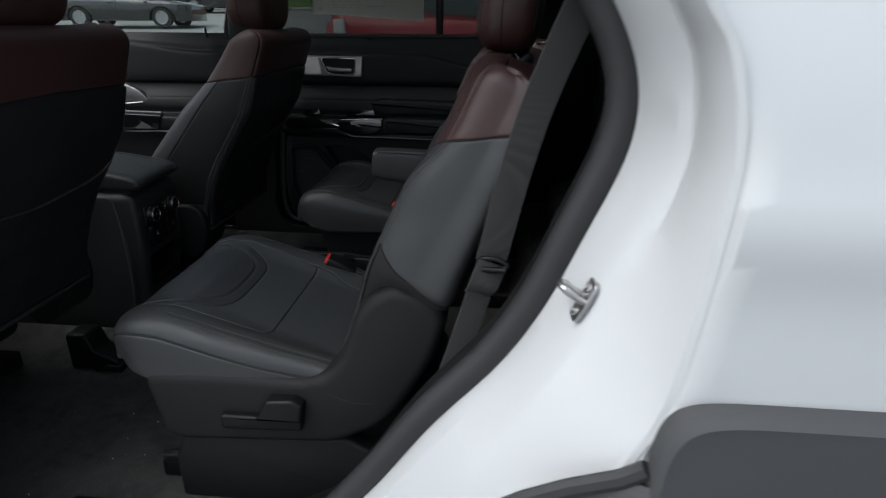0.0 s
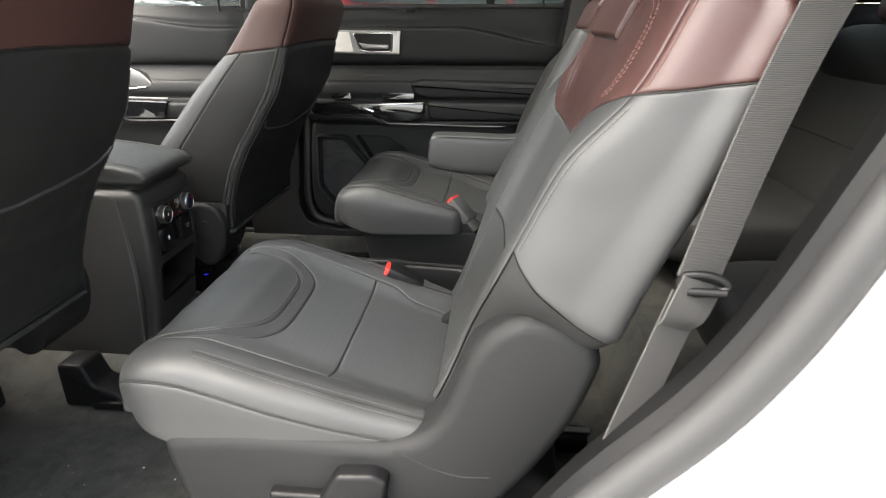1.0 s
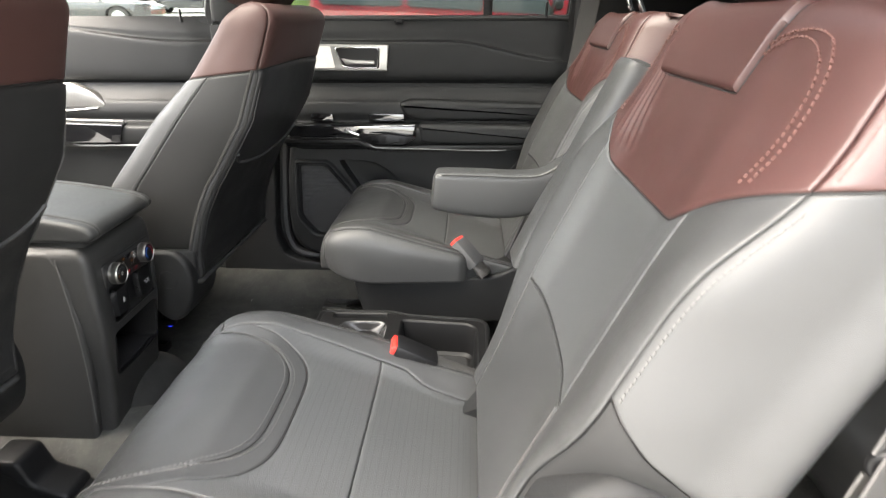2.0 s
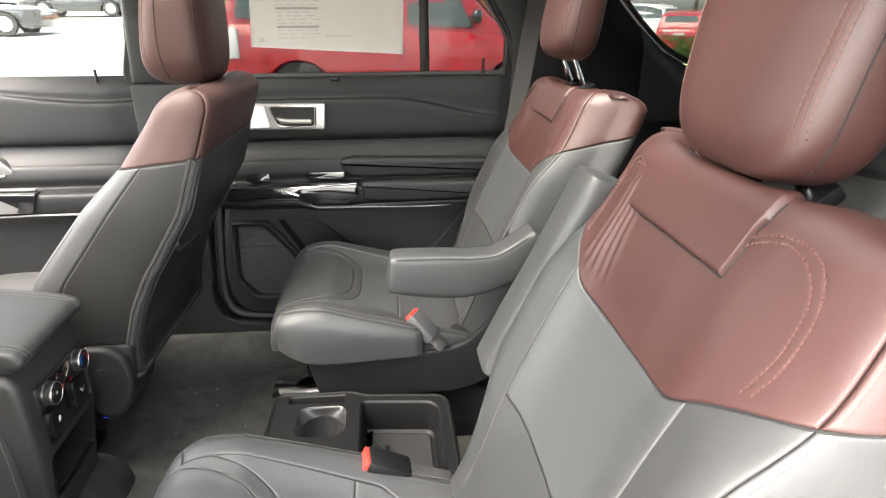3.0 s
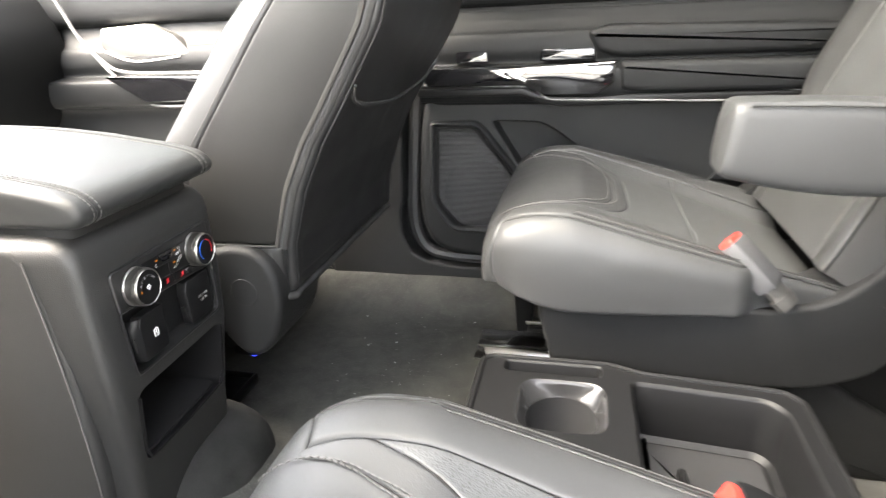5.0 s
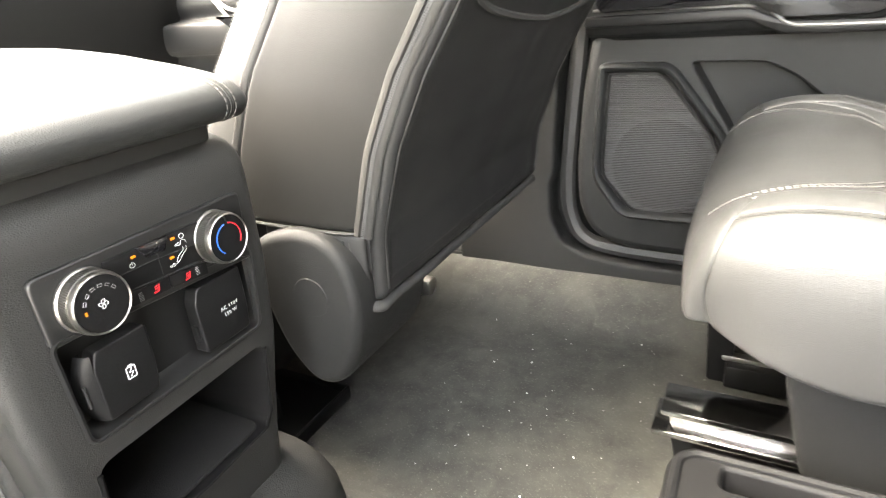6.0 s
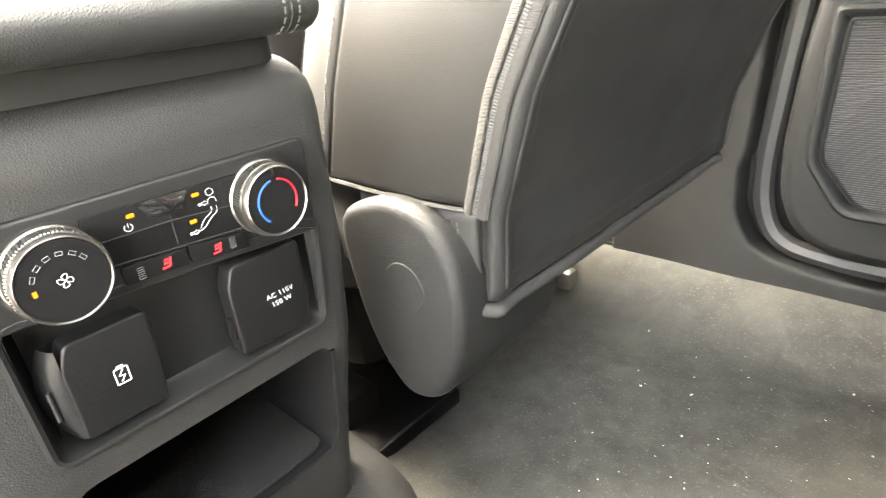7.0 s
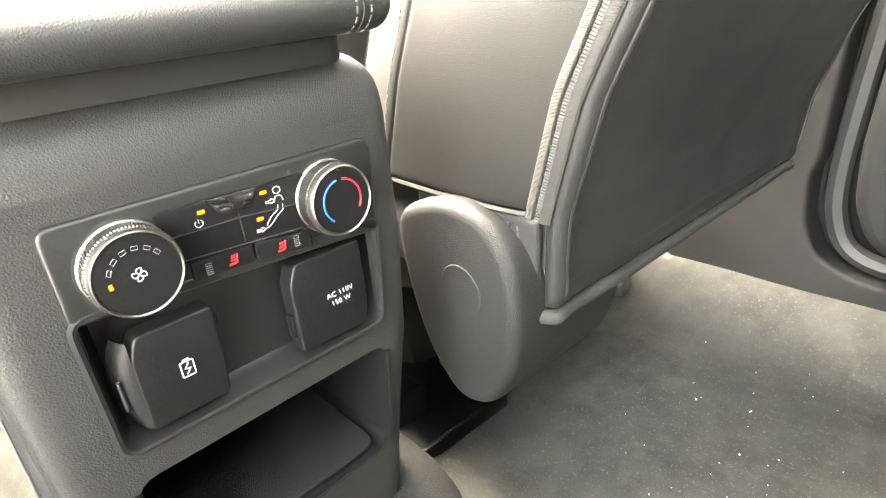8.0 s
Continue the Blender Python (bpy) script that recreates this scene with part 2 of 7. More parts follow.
# ---- mesh building ----
class Geo:
    """Collects vertices and faces of one part."""

    def __init__(self):
        self.v, self.f, self.n = [], [], 0

    def add(self, verts, faces):
        verts = np.asarray(verts, float).reshape(-1, 3)
        self.v.append(verts)
        self.f += [tuple(int(i) + self.n for i in f) for f in faces]
        self.n += len(verts)
        return self

    def grid(self, p, around=False, across=False):
        a, b = p.shape[:2]
        ia, ib = (range(a) if around else range(a - 1)), (range(b) if across else range(b - 1))
        return self.add(p.reshape(-1, 3), [(i * b + j, (i + 1) % a * b + j, (i + 1) % a * b + (j + 1) % b, i * b + (j + 1) % b) for i in ia for j in ib])

    def prism(self, poly, to3d, n0, n1, bevel=0.0, steps=2, both=False):
        """A plate of outline poly, from depth n0 to n1, with its rim at n1 (or both rims) rounded."""
        poly = np.asarray(poly, float)
        rings = []
        sign = 1 if n1 > n0 else -1
        if both and bevel:
            for i in range(steps, 0, -1):
                a = i / steps * math.pi / 2
                rings.append((inset(poly, bevel * (1 - math.cos(a))), n0 + sign * bevel * (1 - math.sin(a))))
        rings.append((poly, n0 + (sign * bevel if both else 0)))
        if bevel:
            for i in range(steps + 1):
                a = i / steps * math.pi / 2
                rings.append((inset(poly, bevel * (1 - math.cos(a))), n1 - sign * bevel * (1 - math.sin(a))))
        else:
            rings.append((poly, n1))
        k = len(poly)
        verts = [to3d(q[0], q[1], n) for ring, n in rings for q in ring]
        faces = [(r * k + i, r * k + (i + 1) % k, (r + 1) * k + (i + 1) % k, (r + 1) * k + i) for r in range(len(rings) - 1) for i in range(k)]
        faces += [tuple(range(k - 1, -1, -1)), tuple((len(rings) - 1) * k + i for i in range(k))]
        return self.add(verts, faces)

    def tube(self, path, r, seg=8, closed=False, flat=1.0):
        path = np.asarray(path, float)
        m = len(path)
        tan = np.roll(path, -1, 0) - np.roll(path, 1, 0)
        if not closed:
            tan[0], tan[-1] = path[1] - path[0], path[-1] - path[-2]
        tan /= np.linalg.norm(tan, axis=1)[:, None] + 1e-12
        up = np.array([0, 0, 1.0]) if abs(tan[0][2]) < 0.9 else np.array([0, 1.0, 0])
        rings = []
        rad = np.broadcast_to(np.asarray(r, float), (m,))
        for i in range(m):
            a = np.cross(tan[i], up)
            a /= np.linalg.norm(a) + 1e-12
            b = np.cross(a, tan[i])
            up = b
            rings.append([path[i] + rad[i] * (a * math.cos(t) + flat * b * math.sin(t)) for t in np.linspace(0, 2 * math.pi, seg, endpoint=False)])
        self.grid(np.array(rings), around=closed, across=True)
        if not closed:
            k = self.n - m * seg
            self.f += [tuple(k + i for i in range(seg)), tuple(self.n - 1 - i for i in range(seg))]
        return self

    def lathe(self, profile, to3d, seg=32):
        """profile: (radius, depth) pairs, turned about the depth axis."""
        p = np.array([[to3d(r * math.cos(t), r * math.sin(t), d) for t in np.linspace(0, 2 * math.pi, seg, endpoint=False)] for r, d in profile])
        return self.grid(p, across=True)

    def box(self, centre, size, bevel=0.003, turn=None):
        bm = bmesh.new()
        bmesh.ops.create_cube(bm, size=1.0)
        for v in bm.verts:
            v.co = Vector((v.co.x * size[0], v.co.y * size[1], v.co.z * size[2]))
        if bevel:
            bmesh.ops.bevel(bm, geom=bm.edges[:], offset=min(bevel, 0.45 * min(size)), segments=2, profile=0.5, affect="EDGES")
        bm.verts.ensure_lookup_table()
        m = turn or Matrix()
        verts = [m @ v.co + Vector(centre) for v in bm.verts]
        bm.verts.index_update()
        faces = [[v.index for v in f.verts] for f in bm.faces]
        bm.free()
        return self.add([tuple(v) for v in verts], faces)

    def map(self, f):
        self.v = [f(np.concatenate(self.v))] if self.v else []
        return self


def inset(poly, d):
    e = np.roll(poly, -1, 0) - poly
    e = e / (np.linalg.norm(e, axis=1)[:, None] + 1e-12)
    area = np.sum(poly[:, 0] * np.roll(poly[:, 1], -1) - np.roll(poly[:, 0], -1) * poly[:, 1])
    nrm = np.stack([-e[:, 1], e[:, 0]], 1) * (1 if area > 0 else -1)
    a, b = nrm, np.roll(nrm, 1, 0)
    m = a + b
    m = m / np.maximum((m * a).sum(1), 0.35)[:, None]
    return poly + d * m


def rounded(points, r, seg=5):
    """A polygon with its corners rounded."""
    pts, out = [np.array(p, float) for p in points], []
    for i, p in enumerate(pts):
        a, b = pts[i - 1] - p, pts[(i + 1) % len(pts)] - p
        la, lb = np.linalg.norm(a), np.linalg.norm(b)
        k = min(r, 0.45 * la, 0.45 * lb)
        p0, p1 = p + a / la * k, p + b / lb * k
        for t in np.linspace(0, 1, seg + 1):
            out.append((1 - t) ** 2 * p0 + 2 * t * (1 - t) * p + t * t * p1)
    return np.array(out)


def spline(points, n, closed=False):
    """A smooth line of n points through the given ones."""
    p = np.asarray(points, float)
    m = len(p)
    t = np.linspace(0, m if closed else m - 1, n, endpoint=not closed)
    i = np.minimum(t.astype(int), m - 1 if closed else m - 2)
    f = (t - i)[:, None]
    g = (lambda j: p[j % m]) if closed else (lambda j: p[np.clip(j, 0, m - 1)])
    a, b, c, d = g(i - 1), g(i), g(i + 1), g(i + 2)
    return 0.5 * (2 * b + (c - a) * f + (2 * a - 5 * b + 4 * c - d) * f**2 + (3 * b - a - 3 * c + d) * f**3)


def ease(x, a, b):
    t = np.clip((np.asarray(x, float) - a) / (b - a), 0, 1)
    return t * t * (3 - 2 * t)


def part(name, geo, mat, parent=None, label="", place=None, sharp=38, kind=""):
    """Links a Geo as one mesh object under a thing or a part."""
    if place:
        geo.map(place)
    me = bpy.data.meshes.new(name)
    me.from_pydata(np.concatenate(geo.v).tolist(), [], geo.f)
    me.validate()
    me.materials.append(mat)
    me.shade_smooth()
    me.set_sharp_from_angle(angle=radians(sharp))
    ob = new(name, me)
    if parent:
        ob.parent = parent
        if parent.type == "EMPTY":
            ob.matrix_parent_inverse = Matrix.Translation(-parent.location)
    return tagged(ob, label, kind=kind)


def thing(name, base, label, category, group="", kind=""):
    ob = new(name)
    ob.empty_display_size = 0.1
    ob.location = base
    return tagged(ob, label, category, group, kind)


# ---- upholstery: panels stretched over a base surface, each puffed between its seams ----
def normals(surf, a, b, h=1e-3):
    n = np.cross(surf(a + h, b) - surf(a - h, b), surf(a, b + h) - surf(a, b - h))
    return n / (np.linalg.norm(n, axis=-1)[..., None] + 1e-12)


def panel(surf, a0, a1, b0, b1, na=24, nb=24, puff=0.006, edge=0.014, sink=0.004, flip=1, open_a=False, open_b=False, lump=0.0, fold=None):
    """One panel of a base surface surf(a, b): a between a0 and a1, b between b0(a) and b1(a)."""
    u = 0.5 - 0.5 * np.cos(np.pi * np.linspace(0, 1, na))
    v = 0.5 - 0.5 * np.cos(np.pi * np.linspace(0, 1, nb))
    a = a0 + (a1 - a0) * u
    lo = np.array([b0(x) if callable(b0) else b0 for x in a])
    hi = np.array([b1(x) if callable(b1) else b1 for x in a])
    bb = lo[:, None] + (hi - lo)[:, None] * v[None]
    aa = np.broadcast_to(a[:, None], bb.shape)
    p, nrm = surf(aa, bb), normals(surf, aa, bb) * flip
    far = np.full(bb.shape, 9.0)
    if not open_b:
        d = np.concatenate([np.zeros((na, 1)), np.cumsum(np.linalg.norm(np.diff(p, axis=1), axis=-1), 1)], 1)
        far = np.minimum(far, np.minimum(d, d[:, -1:] - d))
    if not open_a:
        d = np.concatenate([np.zeros((1, nb)), np.cumsum(np.linalg.norm(np.diff(p, axis=0), axis=-1), 0)], 0)
        far = np.minimum(far, np.minimum(d, d[-1:] - d))
    q = np.clip(far / edge, 0, 1)
    off = -sink + (puff + sink) * np.sqrt(1 - (1 - q) ** 2)
    if lump:
        off = off + lump * np.array([[noise.noise(Vector(x * 15)) + 0.5 * noise.noise(Vector(x * 34)) for x in r] for r in p]) * np.clip(far / 0.02, 0, 1)
    if fold:
        off = off + fold(aa, bb)
    return Geo().grid(p + nrm * off[..., None])


def stitches(surf, line, out=0.003, length=0.0034, gap=0.0019, thick=0.00045, flip=1, geo=None):
    """Thread along a line of (a, b) on a surface."""
    line = np.asarray(line, float)
    fine = spline(line, 400)
    p = surf(fine[:, 0], fine[:, 1])
    p = p + normals(surf, fine[:, 0], fine[:, 1]) * flip * out
    nrm = normals(surf, fine[:, 0], fine[:, 1]) * flip
    geo = geo or Geo()
    d = np.concatenate([[0], np.cumsum(np.linalg.norm(np.diff(p, axis=0), axis=1))])
    at = np.arange(0.001, d[-1] - length, length + gap)
    cube = np.array([[i, j, k] for i in (-1, 1) for j in (-1, 1) for k in (-1, 1)], float)
    faces = [(0, 1, 3, 2), (4, 6, 7, 5), (0, 4, 5, 1), (2, 3, 7, 6), (0, 2, 6, 4), (1, 5, 7, 3)]
    for s in at:
        e0 = np.array([np.interp(s, d, p[:, i]) for i in range(3)])
        e1 = np.array([np.interp(s + length, d, p[:, i]) for i in range(3)])
        n = np.array([np.interp(s, d, nrm[:, i]) for i in range(3)])
        t = (e1 - e0) / (np.linalg.norm(e1 - e0) + 1e-12)
        w = np.cross(n, t)
        geo.add((e0 + e1) / 2 + cube[:, :1] * t * length / 2 + cube[:, 1:2] * w * thick + cube[:, 2:] * n * thick, faces)
    return geo


def cord(surf, line, r=0.0016, out=0.0, flip=1, count=60, geo=None):
    """Piping along a line of (a, b) on a surface."""
    fine = spline(np.asarray(line, float), count)
    p = surf(fine[:, 0], fine[:, 1]) + normals(surf, fine[:, 0], fine[:, 1]) * flip * out
    return (geo or Geo()).tube(p, r, 6)


def ring(k, table):
    """Smooth values between whole knots of a table whose last axis is the knots."""
    m = table.shape[-1]
    i = np.clip(np.floor(k).astype(int), 0, m - 2)
    f = k - i
    pick = lambda j: np.take_along_axis(table, np.clip(j, 0, m - 1)[..., None], -1)[..., 0]  # noqa: E731
    a, b, c, d = pick(np.abs(i - 1)), pick(i), pick(i + 1), pick(i + 2)
    return 0.5 * (2 * b + (c - a) * f + (2 * a - 5 * b + 4 * c - d) * f**2 + (3 * b - a - 3 * c + d) * f**3)


def ring_plate(geo, outline, holes, z):
    """A flat top with openings."""
    bm = bmesh.new()
    edges = []
    for loop_ in [outline, *holes]:
        vs = [bm.verts.new((p[0], p[1], z)) for p in loop_]
        edges += [bm.edges.new((vs[i], vs[(i + 1) % len(vs)])) for i in range(len(vs))]
    bmesh.ops.triangle_fill(bm, use_beauty=True, edges=edges)
    bm.verts.index_update()
    geo.add([tuple(v.co) for v in bm.verts], [[v.index for v in f.verts] for f in bm.faces])
    bm.free()


FLOOR = 0.50


# ---- the car's shell: floor, far doors, pillars, roof, near body side ----
side_plane = lambda a, b, n: (a, n, b)  # noqa: E731  (along the car, up, across)

floor = thing("floor", (0.6, 0, FLOOR), "charcoal carpeted car floor with scattered pale crumbs", "floor", kind="structure")
xs, ys = np.linspace(-0.62, 2.35, 120), np.linspace(-0.80, 0.80, 70)
gx, gy = np.meshgrid(xs, ys, indexing="ij")
hump = 0.085 * np.exp(-((gy / 0.16) ** 4)) * (1 - ease(gx, 0.10, 0.36))
gz = FLOOR + hump + 0.045 * ease(-gy, 0.74, 0.79) + 0.056 * ease(gy, 0.61, 0.745) + 0.003 * np.array([[noise.noise(Vector((a * 7, b * 7, 0))) for b in ys] for a in xs])
gz += 0.16 * ease(gx, 1.12, 1.2)
part("carpet", Geo().grid(np.stack([gx, gy, gz], -1)), CARPET, floor)
part("underbody", Geo().box((0.86, 0, FLOOR - 0.05), (3.0, 1.62, 0.05), 0.01), SMOOTH, floor)

# The far doors share one section: how far out the trim lies at each height.
TRIM = spline([(0.800, 1.340), (0.790, 1.326), (0.778, 1.300), (0.776, 1.276), (0.764, 1.268), (0.762, 1.240), (0.764, 1.180), (0.774, 1.160), (0.786, 1.152), (0.778, 1.130), (0.760, 1.108), (0.748, 1.098), (0.742, 1.070), (0.748, 1.048), (0.742, 1.040), (0.712, 1.036), (0.700, 1.026), (0.703, 0.990), (0.716, 0.972), (0.738, 0.960), (0.742, 0.90), (0.742, 0.75), (0.748, 0.62), (0.765, 0.56), (0.790, 0.535)], 110)


def door_trim(x0, x1, flow, foot=0.0):
    """A stretch of door trim down to a foot; flow lets the creases sink or rise along the car."""
    x = np.linspace(x0, x1, 60)
    line = TRIM[TRIM[:, 1] > foot]
    p = np.zeros((60, len(line), 3))
    p[..., 0] = x[:, None]
    p[..., 1] = line[None, :, 0] + 0.012 * ease(np.abs(x - (x0 + x1) / 2), 0.42 * (x1 - x0), 0.5 * (x1 - x0))[:, None]
    p[..., 2] = line[None, :, 1] + flow(x)[:, None] * np.exp(-(((line[None, :, 1] - 1.27) / 0.035) ** 2))
    return Geo().grid(p)


def upright(v):
    """Lays a flat outline drawn in x and y up against the car's side: its third value is the depth."""
    return np.stack([v[:, 0], v[:, 2], v[:, 1]], 1)


def lined(geo, outline, steps):
    """Walls along an outline, through pairs of inset and depth."""
    return geo.grid(np.stack([np.column_stack([inset(outline, d), np.full(len(outline), y)]) for d, y in steps], 1), around=True)


def frame_bars(outline, y, width, depth, mat, parent, name="window_frame"):
    """A closed frame round an opening."""
    out, inn = inset(outline, -width), outline
    g = Geo()
    rows = np.stack([np.stack([o[:, 0], np.full(len(o), yy), o[:, 1]], -1) for o, yy in ((inn, y + depth), (inn, y), (inset(outline, -0.004), y - 0.004), (inset(outline, -width + 0.006), y - 0.006), (out, y), (out, y + depth))], 1)
    g.grid(rows, around=True, across=True)
    return part(name, g, mat, parent)


WINDOW = rounded([(0.065, 1.336), (1.070, 1.336), (1.074, 1.43), (1.004, 1.540), (0.945, 1.63), (0.15, 1.665)], 0.018)
door_1 = thing("door_1", (0.62, 0.80, FLOOR), "closed rear passenger door with black trim and silver handle bezel", "car door", kind="structure")
part("door_trim", door_trim(0.238, 1.10, lambda x: -0.055 * ease(x, 0.72, 1.06), 0.962), SOFT, door_1)
part("door_skin", Geo().prism([(0.06, 0.50), (1.0, 0.50), (1.12, 0.80), (1.12, 1.33), (0.06, 1.33)], side_plane, 0.83, 0.93, 0.01), WHITE, door_1, "white painted outer skin")
frame_bars(WINDOW, 0.80, 0.06, 0.05, SMOOTH, door_1)
part("window_seal", Geo().tube([(0.06, 0.795, 1.333), (0.6, 0.793, 1.333), (1.068, 0.795, 1.333)], 0.008, 8), RUBBER, door_1)
pane = part("pane", Geo().prism(WINDOW, side_plane, 0.822, 0.826), PRIVACY, door_1, "lightly tinted side window glass")
pane.visible_shadow = False
part("window_divider", Geo().box((0.838, 0.812, 1.49), (0.026, 0.03, 0.33), 0.004), SMOOTH, door_1, "black window divider bar")
for x in (1.004, ):
    part("lock_pin", Geo().lathe([(0.0, 1.376), (0.004, 1.374), (0.004, 1.34), (0.006, 1.334)], lambda a, b, n: (x + a, 0.786 + b, n), 12), SMOOTH, door_1)
part("glass_clip", Geo().box((0.583, 0.782, 1.325), (0.024, 0.014, 0.012), 0.003), SMOOTH, door_1)
bezel = part("handle_bezel", Geo().prism(rounded([(0.325, 1.192), (0.548, 1.189), (0.554, 1.262), (0.330, 1.264)], 0.006, 3), side_plane, 0.772, 0.752, 0.003, 2), SILVER, door_1, "satin silver handle bezel")
part("handle_cup", Geo().prism(rounded([(0.400, 1.252), (0.420, 1.205), (0.445, 1.200), (0.520, 1.200), (0.524, 1.252)], 0.008, 3), side_plane, 0.756, 0.7505, 0.001, 1), SMOOTH, bezel, "dark handle recess")
part("handle_rim", Geo().tube([(q[0], 0.7505, q[1]) for q in rounded([(0.398, 1.254), (0.419, 1.203), (0.444, 1.198), (0.523, 1.198), (0.527, 1.254)], 0.008, 4)], 0.0022, 8, closed=True), CHROME, bezel, "chrome rim")
part("inner_handle", Geo().prism(rounded([(0.415, 1.226), (0.428, 1.208), (0.512, 1.207), (0.512, 1.219), (0.446, 1.221)], 0.004, 3), side_plane, 0.752, 0.744, 0.003, 2), SILVER, bezel, "silver pull handle")
part("bezel_grain", Geo().prism(rounded([(0.331, 1.198), (0.396, 1.198), (0.384, 1.258), (0.334, 1.258)], 0.004, 3), side_plane, 0.7525, 0.7508, 0.0005, 1), material("ribbed silver", (0.55, 0.53, 0.50), 0.38, 0.85, 1.0, 700, 0.2, cells="dots"), bezel)
armrest_face = part("switch_panel", Geo().prism(rounded([(0.248, 1.040), (0.634, 1.042), (0.636, 1.006), (0.60, 0.985), (0.50, 0.985), (0.46, 1.004), (0.262, 1.004)], 0.010, 3), side_plane, 0.716, 0.692, 0.004, 2), GLOSS, door_1, "gloss black switch panel")
part("chrome_strip", Geo().prism(rounded([(0.39, 1.036), (0.632, 1.046), (0.632, 1.0425), (0.47, 1.033), (0.445, 1.017), (0.425, 1.020)], 0.002, 2), side_plane, 0.694, 0.689, 0.001, 1), CHROME, armrest_face, "chrome accent")
part("window_switch", Geo().box((0.445, 0.694, 1.021), (0.05, 0.014, 0.010), 0.004, pose(0, 0, 0, 0, 20, 0)), CHROME, armrest_face, "chrome window switch")
for x0, x1 in ((0.315, 0.385), (0.488, 0.60)):
    part("switch_well", Geo().prism(rounded([(x0, 1.046), (x1, 1.046), (x1 - 0.004, 1.070), (x0 + 0.002, 1.070)], 0.006, 3), side_plane, 0.748, 0.735, 0.003, 2), GLOSS, armrest_face)
part("arm_pad", Geo().prism(rounded([(0.58, 1.100), (0.62, 1.112), (1.06, 1.100), (1.06, 1.052), (0.64, 1.050), (0.60, 1.062)], 0.012, 4), side_plane, 0.758, 0.722, 0.014, 4), SOFT, door_1, "padded armrest strip")
part("arm_pad", Geo().prism(rounded([(0.640, 1.046), (1.06, 1.042), (1.06, 0.985), (0.68, 0.985), (0.645, 0.992)], 0.012, 4), side_plane, 0.735, 0.694, 0.014, 4), SOFT, door_1, "padded armrest strip")
part("arm_ledge", Geo().prism(rounded([(0.24, 1.000), (0.46, 1.000), (0.50, 0.982), (0.60, 0.980), (0.66, 0.984), (0.98, 0.986), (0.98, 0.972), (0.55, 0.964), (0.50, 0.966), (0.46, 0.984), (0.24, 0.984)], 0.006, 3), side_plane, 0.738, 0.696, 0.004, 2), SMOOTH, door_1)
for z in (1.147, 1.105):
    part("trim_line", Geo().tube([(0.21, 0.770, z), (0.6, 0.768, z - 0.002), (1.09, 0.771, z - 0.004)], 0.0012, 6), SEAM, door_1)
# lower panel with a pocket let into it and a framed loudspeaker
panel_line = rounded([(0.244, 0.985), (0.236, 0.945), (0.226, 0.885), (0.217, 0.76), (0.221, 0.69), (0.240, 0.645), (0.275, 0.620), (0.33, 0.612), (0.45, 0.609), (1.07, 0.604), (1.07, 0.985)], 0.02, 4)[::-1]
pocket_line = rounded([(0.384, 0.930), (0.490, 0.928), (0.532, 0.906), (0.604, 0.846), (0.70, 0.815), (1.0, 0.80), (1.0, 0.70), (0.50, 0.70), (0.478, 0.76), (0.448, 0.826)], 0.016, 4)[::-1]
g = Geo()
ring_plate(g, inset(panel_line, 0.016), [pocket_line], 0.742)
lined(g, panel_line, ((0.016, 0.742), (0.009, 0.7435), (0.003, 0.748), (0.0, 0.757), (0.0, 0.80)))
lined(g, pocket_line, ((0.0, 0.742), (0.002, 0.7435), (0.003, 0.748), (0.006, 0.786)))
part("lower_panel", g, SOFT, door_1, "dark grained lower door panel", place=upright)
part("pocket_back", Geo().prism(inset(pocket_line, 0.004), side_plane, 0.790, 0.784, 0.001, 1), SOFT, door_1, "inside of the door pocket")
frame_line = rounded([(0.255, 0.930), (0.356, 0.929), (0.372, 0.918), (0.440, 0.832), (0.474, 0.765), (0.474, 0.700), (0.446, 0.676), (0.305, 0.678), (0.288, 0.688), (0.251, 0.742), (0.248, 0.765)], 0.012, 4)[::-1]
grille_line = rounded([(0.270, 0.915), (0.345, 0.914), (0.358, 0.904), (0.424, 0.823), (0.457, 0.760), (0.456, 0.708), (0.434, 0.690), (0.325, 0.688), (0.308, 0.697), (0.266, 0.747), (0.263, 0.765)], 0.010, 4)[::-1]
g = Geo()
lined(g, frame_line, ((0.0, 0.744), (0.0, 0.729), (0.002, 0.724), (0.0055, 0.7215), (0.009, 0.7225), (0.0125, 0.727), (0.0155, 0.736)))
speaker = part("speaker_frame", g, SOFT, door_1, "raised speaker frame", place=upright)
part("speaker_grille", Geo().prism(grille_line, side_plane, 0.742, 0.7355, 0.001, 1), MESH, speaker, "fine black speaker grille")
part("grille_rim", Geo().tube([(q[0], 0.7345, q[1]) for q in inset(grille_line, 0.001)], 0.0026, 6, closed=True), SMOOTH, speaker)
ribs = Geo()
for z in np.arange(0.692, 0.912, 0.0028):
    hit = []
    for p, q in zip(grille_line, np.roll(grille_line, -1, 0)):
        if (p[1] - z) * (q[1] - z) < 0:
            hit.append(p[0] + (q[0] - p[0]) * (z - p[1]) / (q[1] - p[1]))
    if len(hit) == 2 and abs(hit[0] - hit[1]) > 0.012:
        x0, x1 = min(hit) + 0.004, max(hit) - 0.004
        ribs.add([(x, y, z + d) for x in (x0, x1) for y, d in ((0.7355, -0.0009), (0.7335, -0.0004), (0.7335, 0.0004), (0.7355, 0.0009))], [(0, 1, 5, 4), (1, 2, 6, 5), (2, 3, 7, 6)])
part("grille_ribs", ribs, CLAD, speaker, "fine ribs of the grille", kind="stuff")
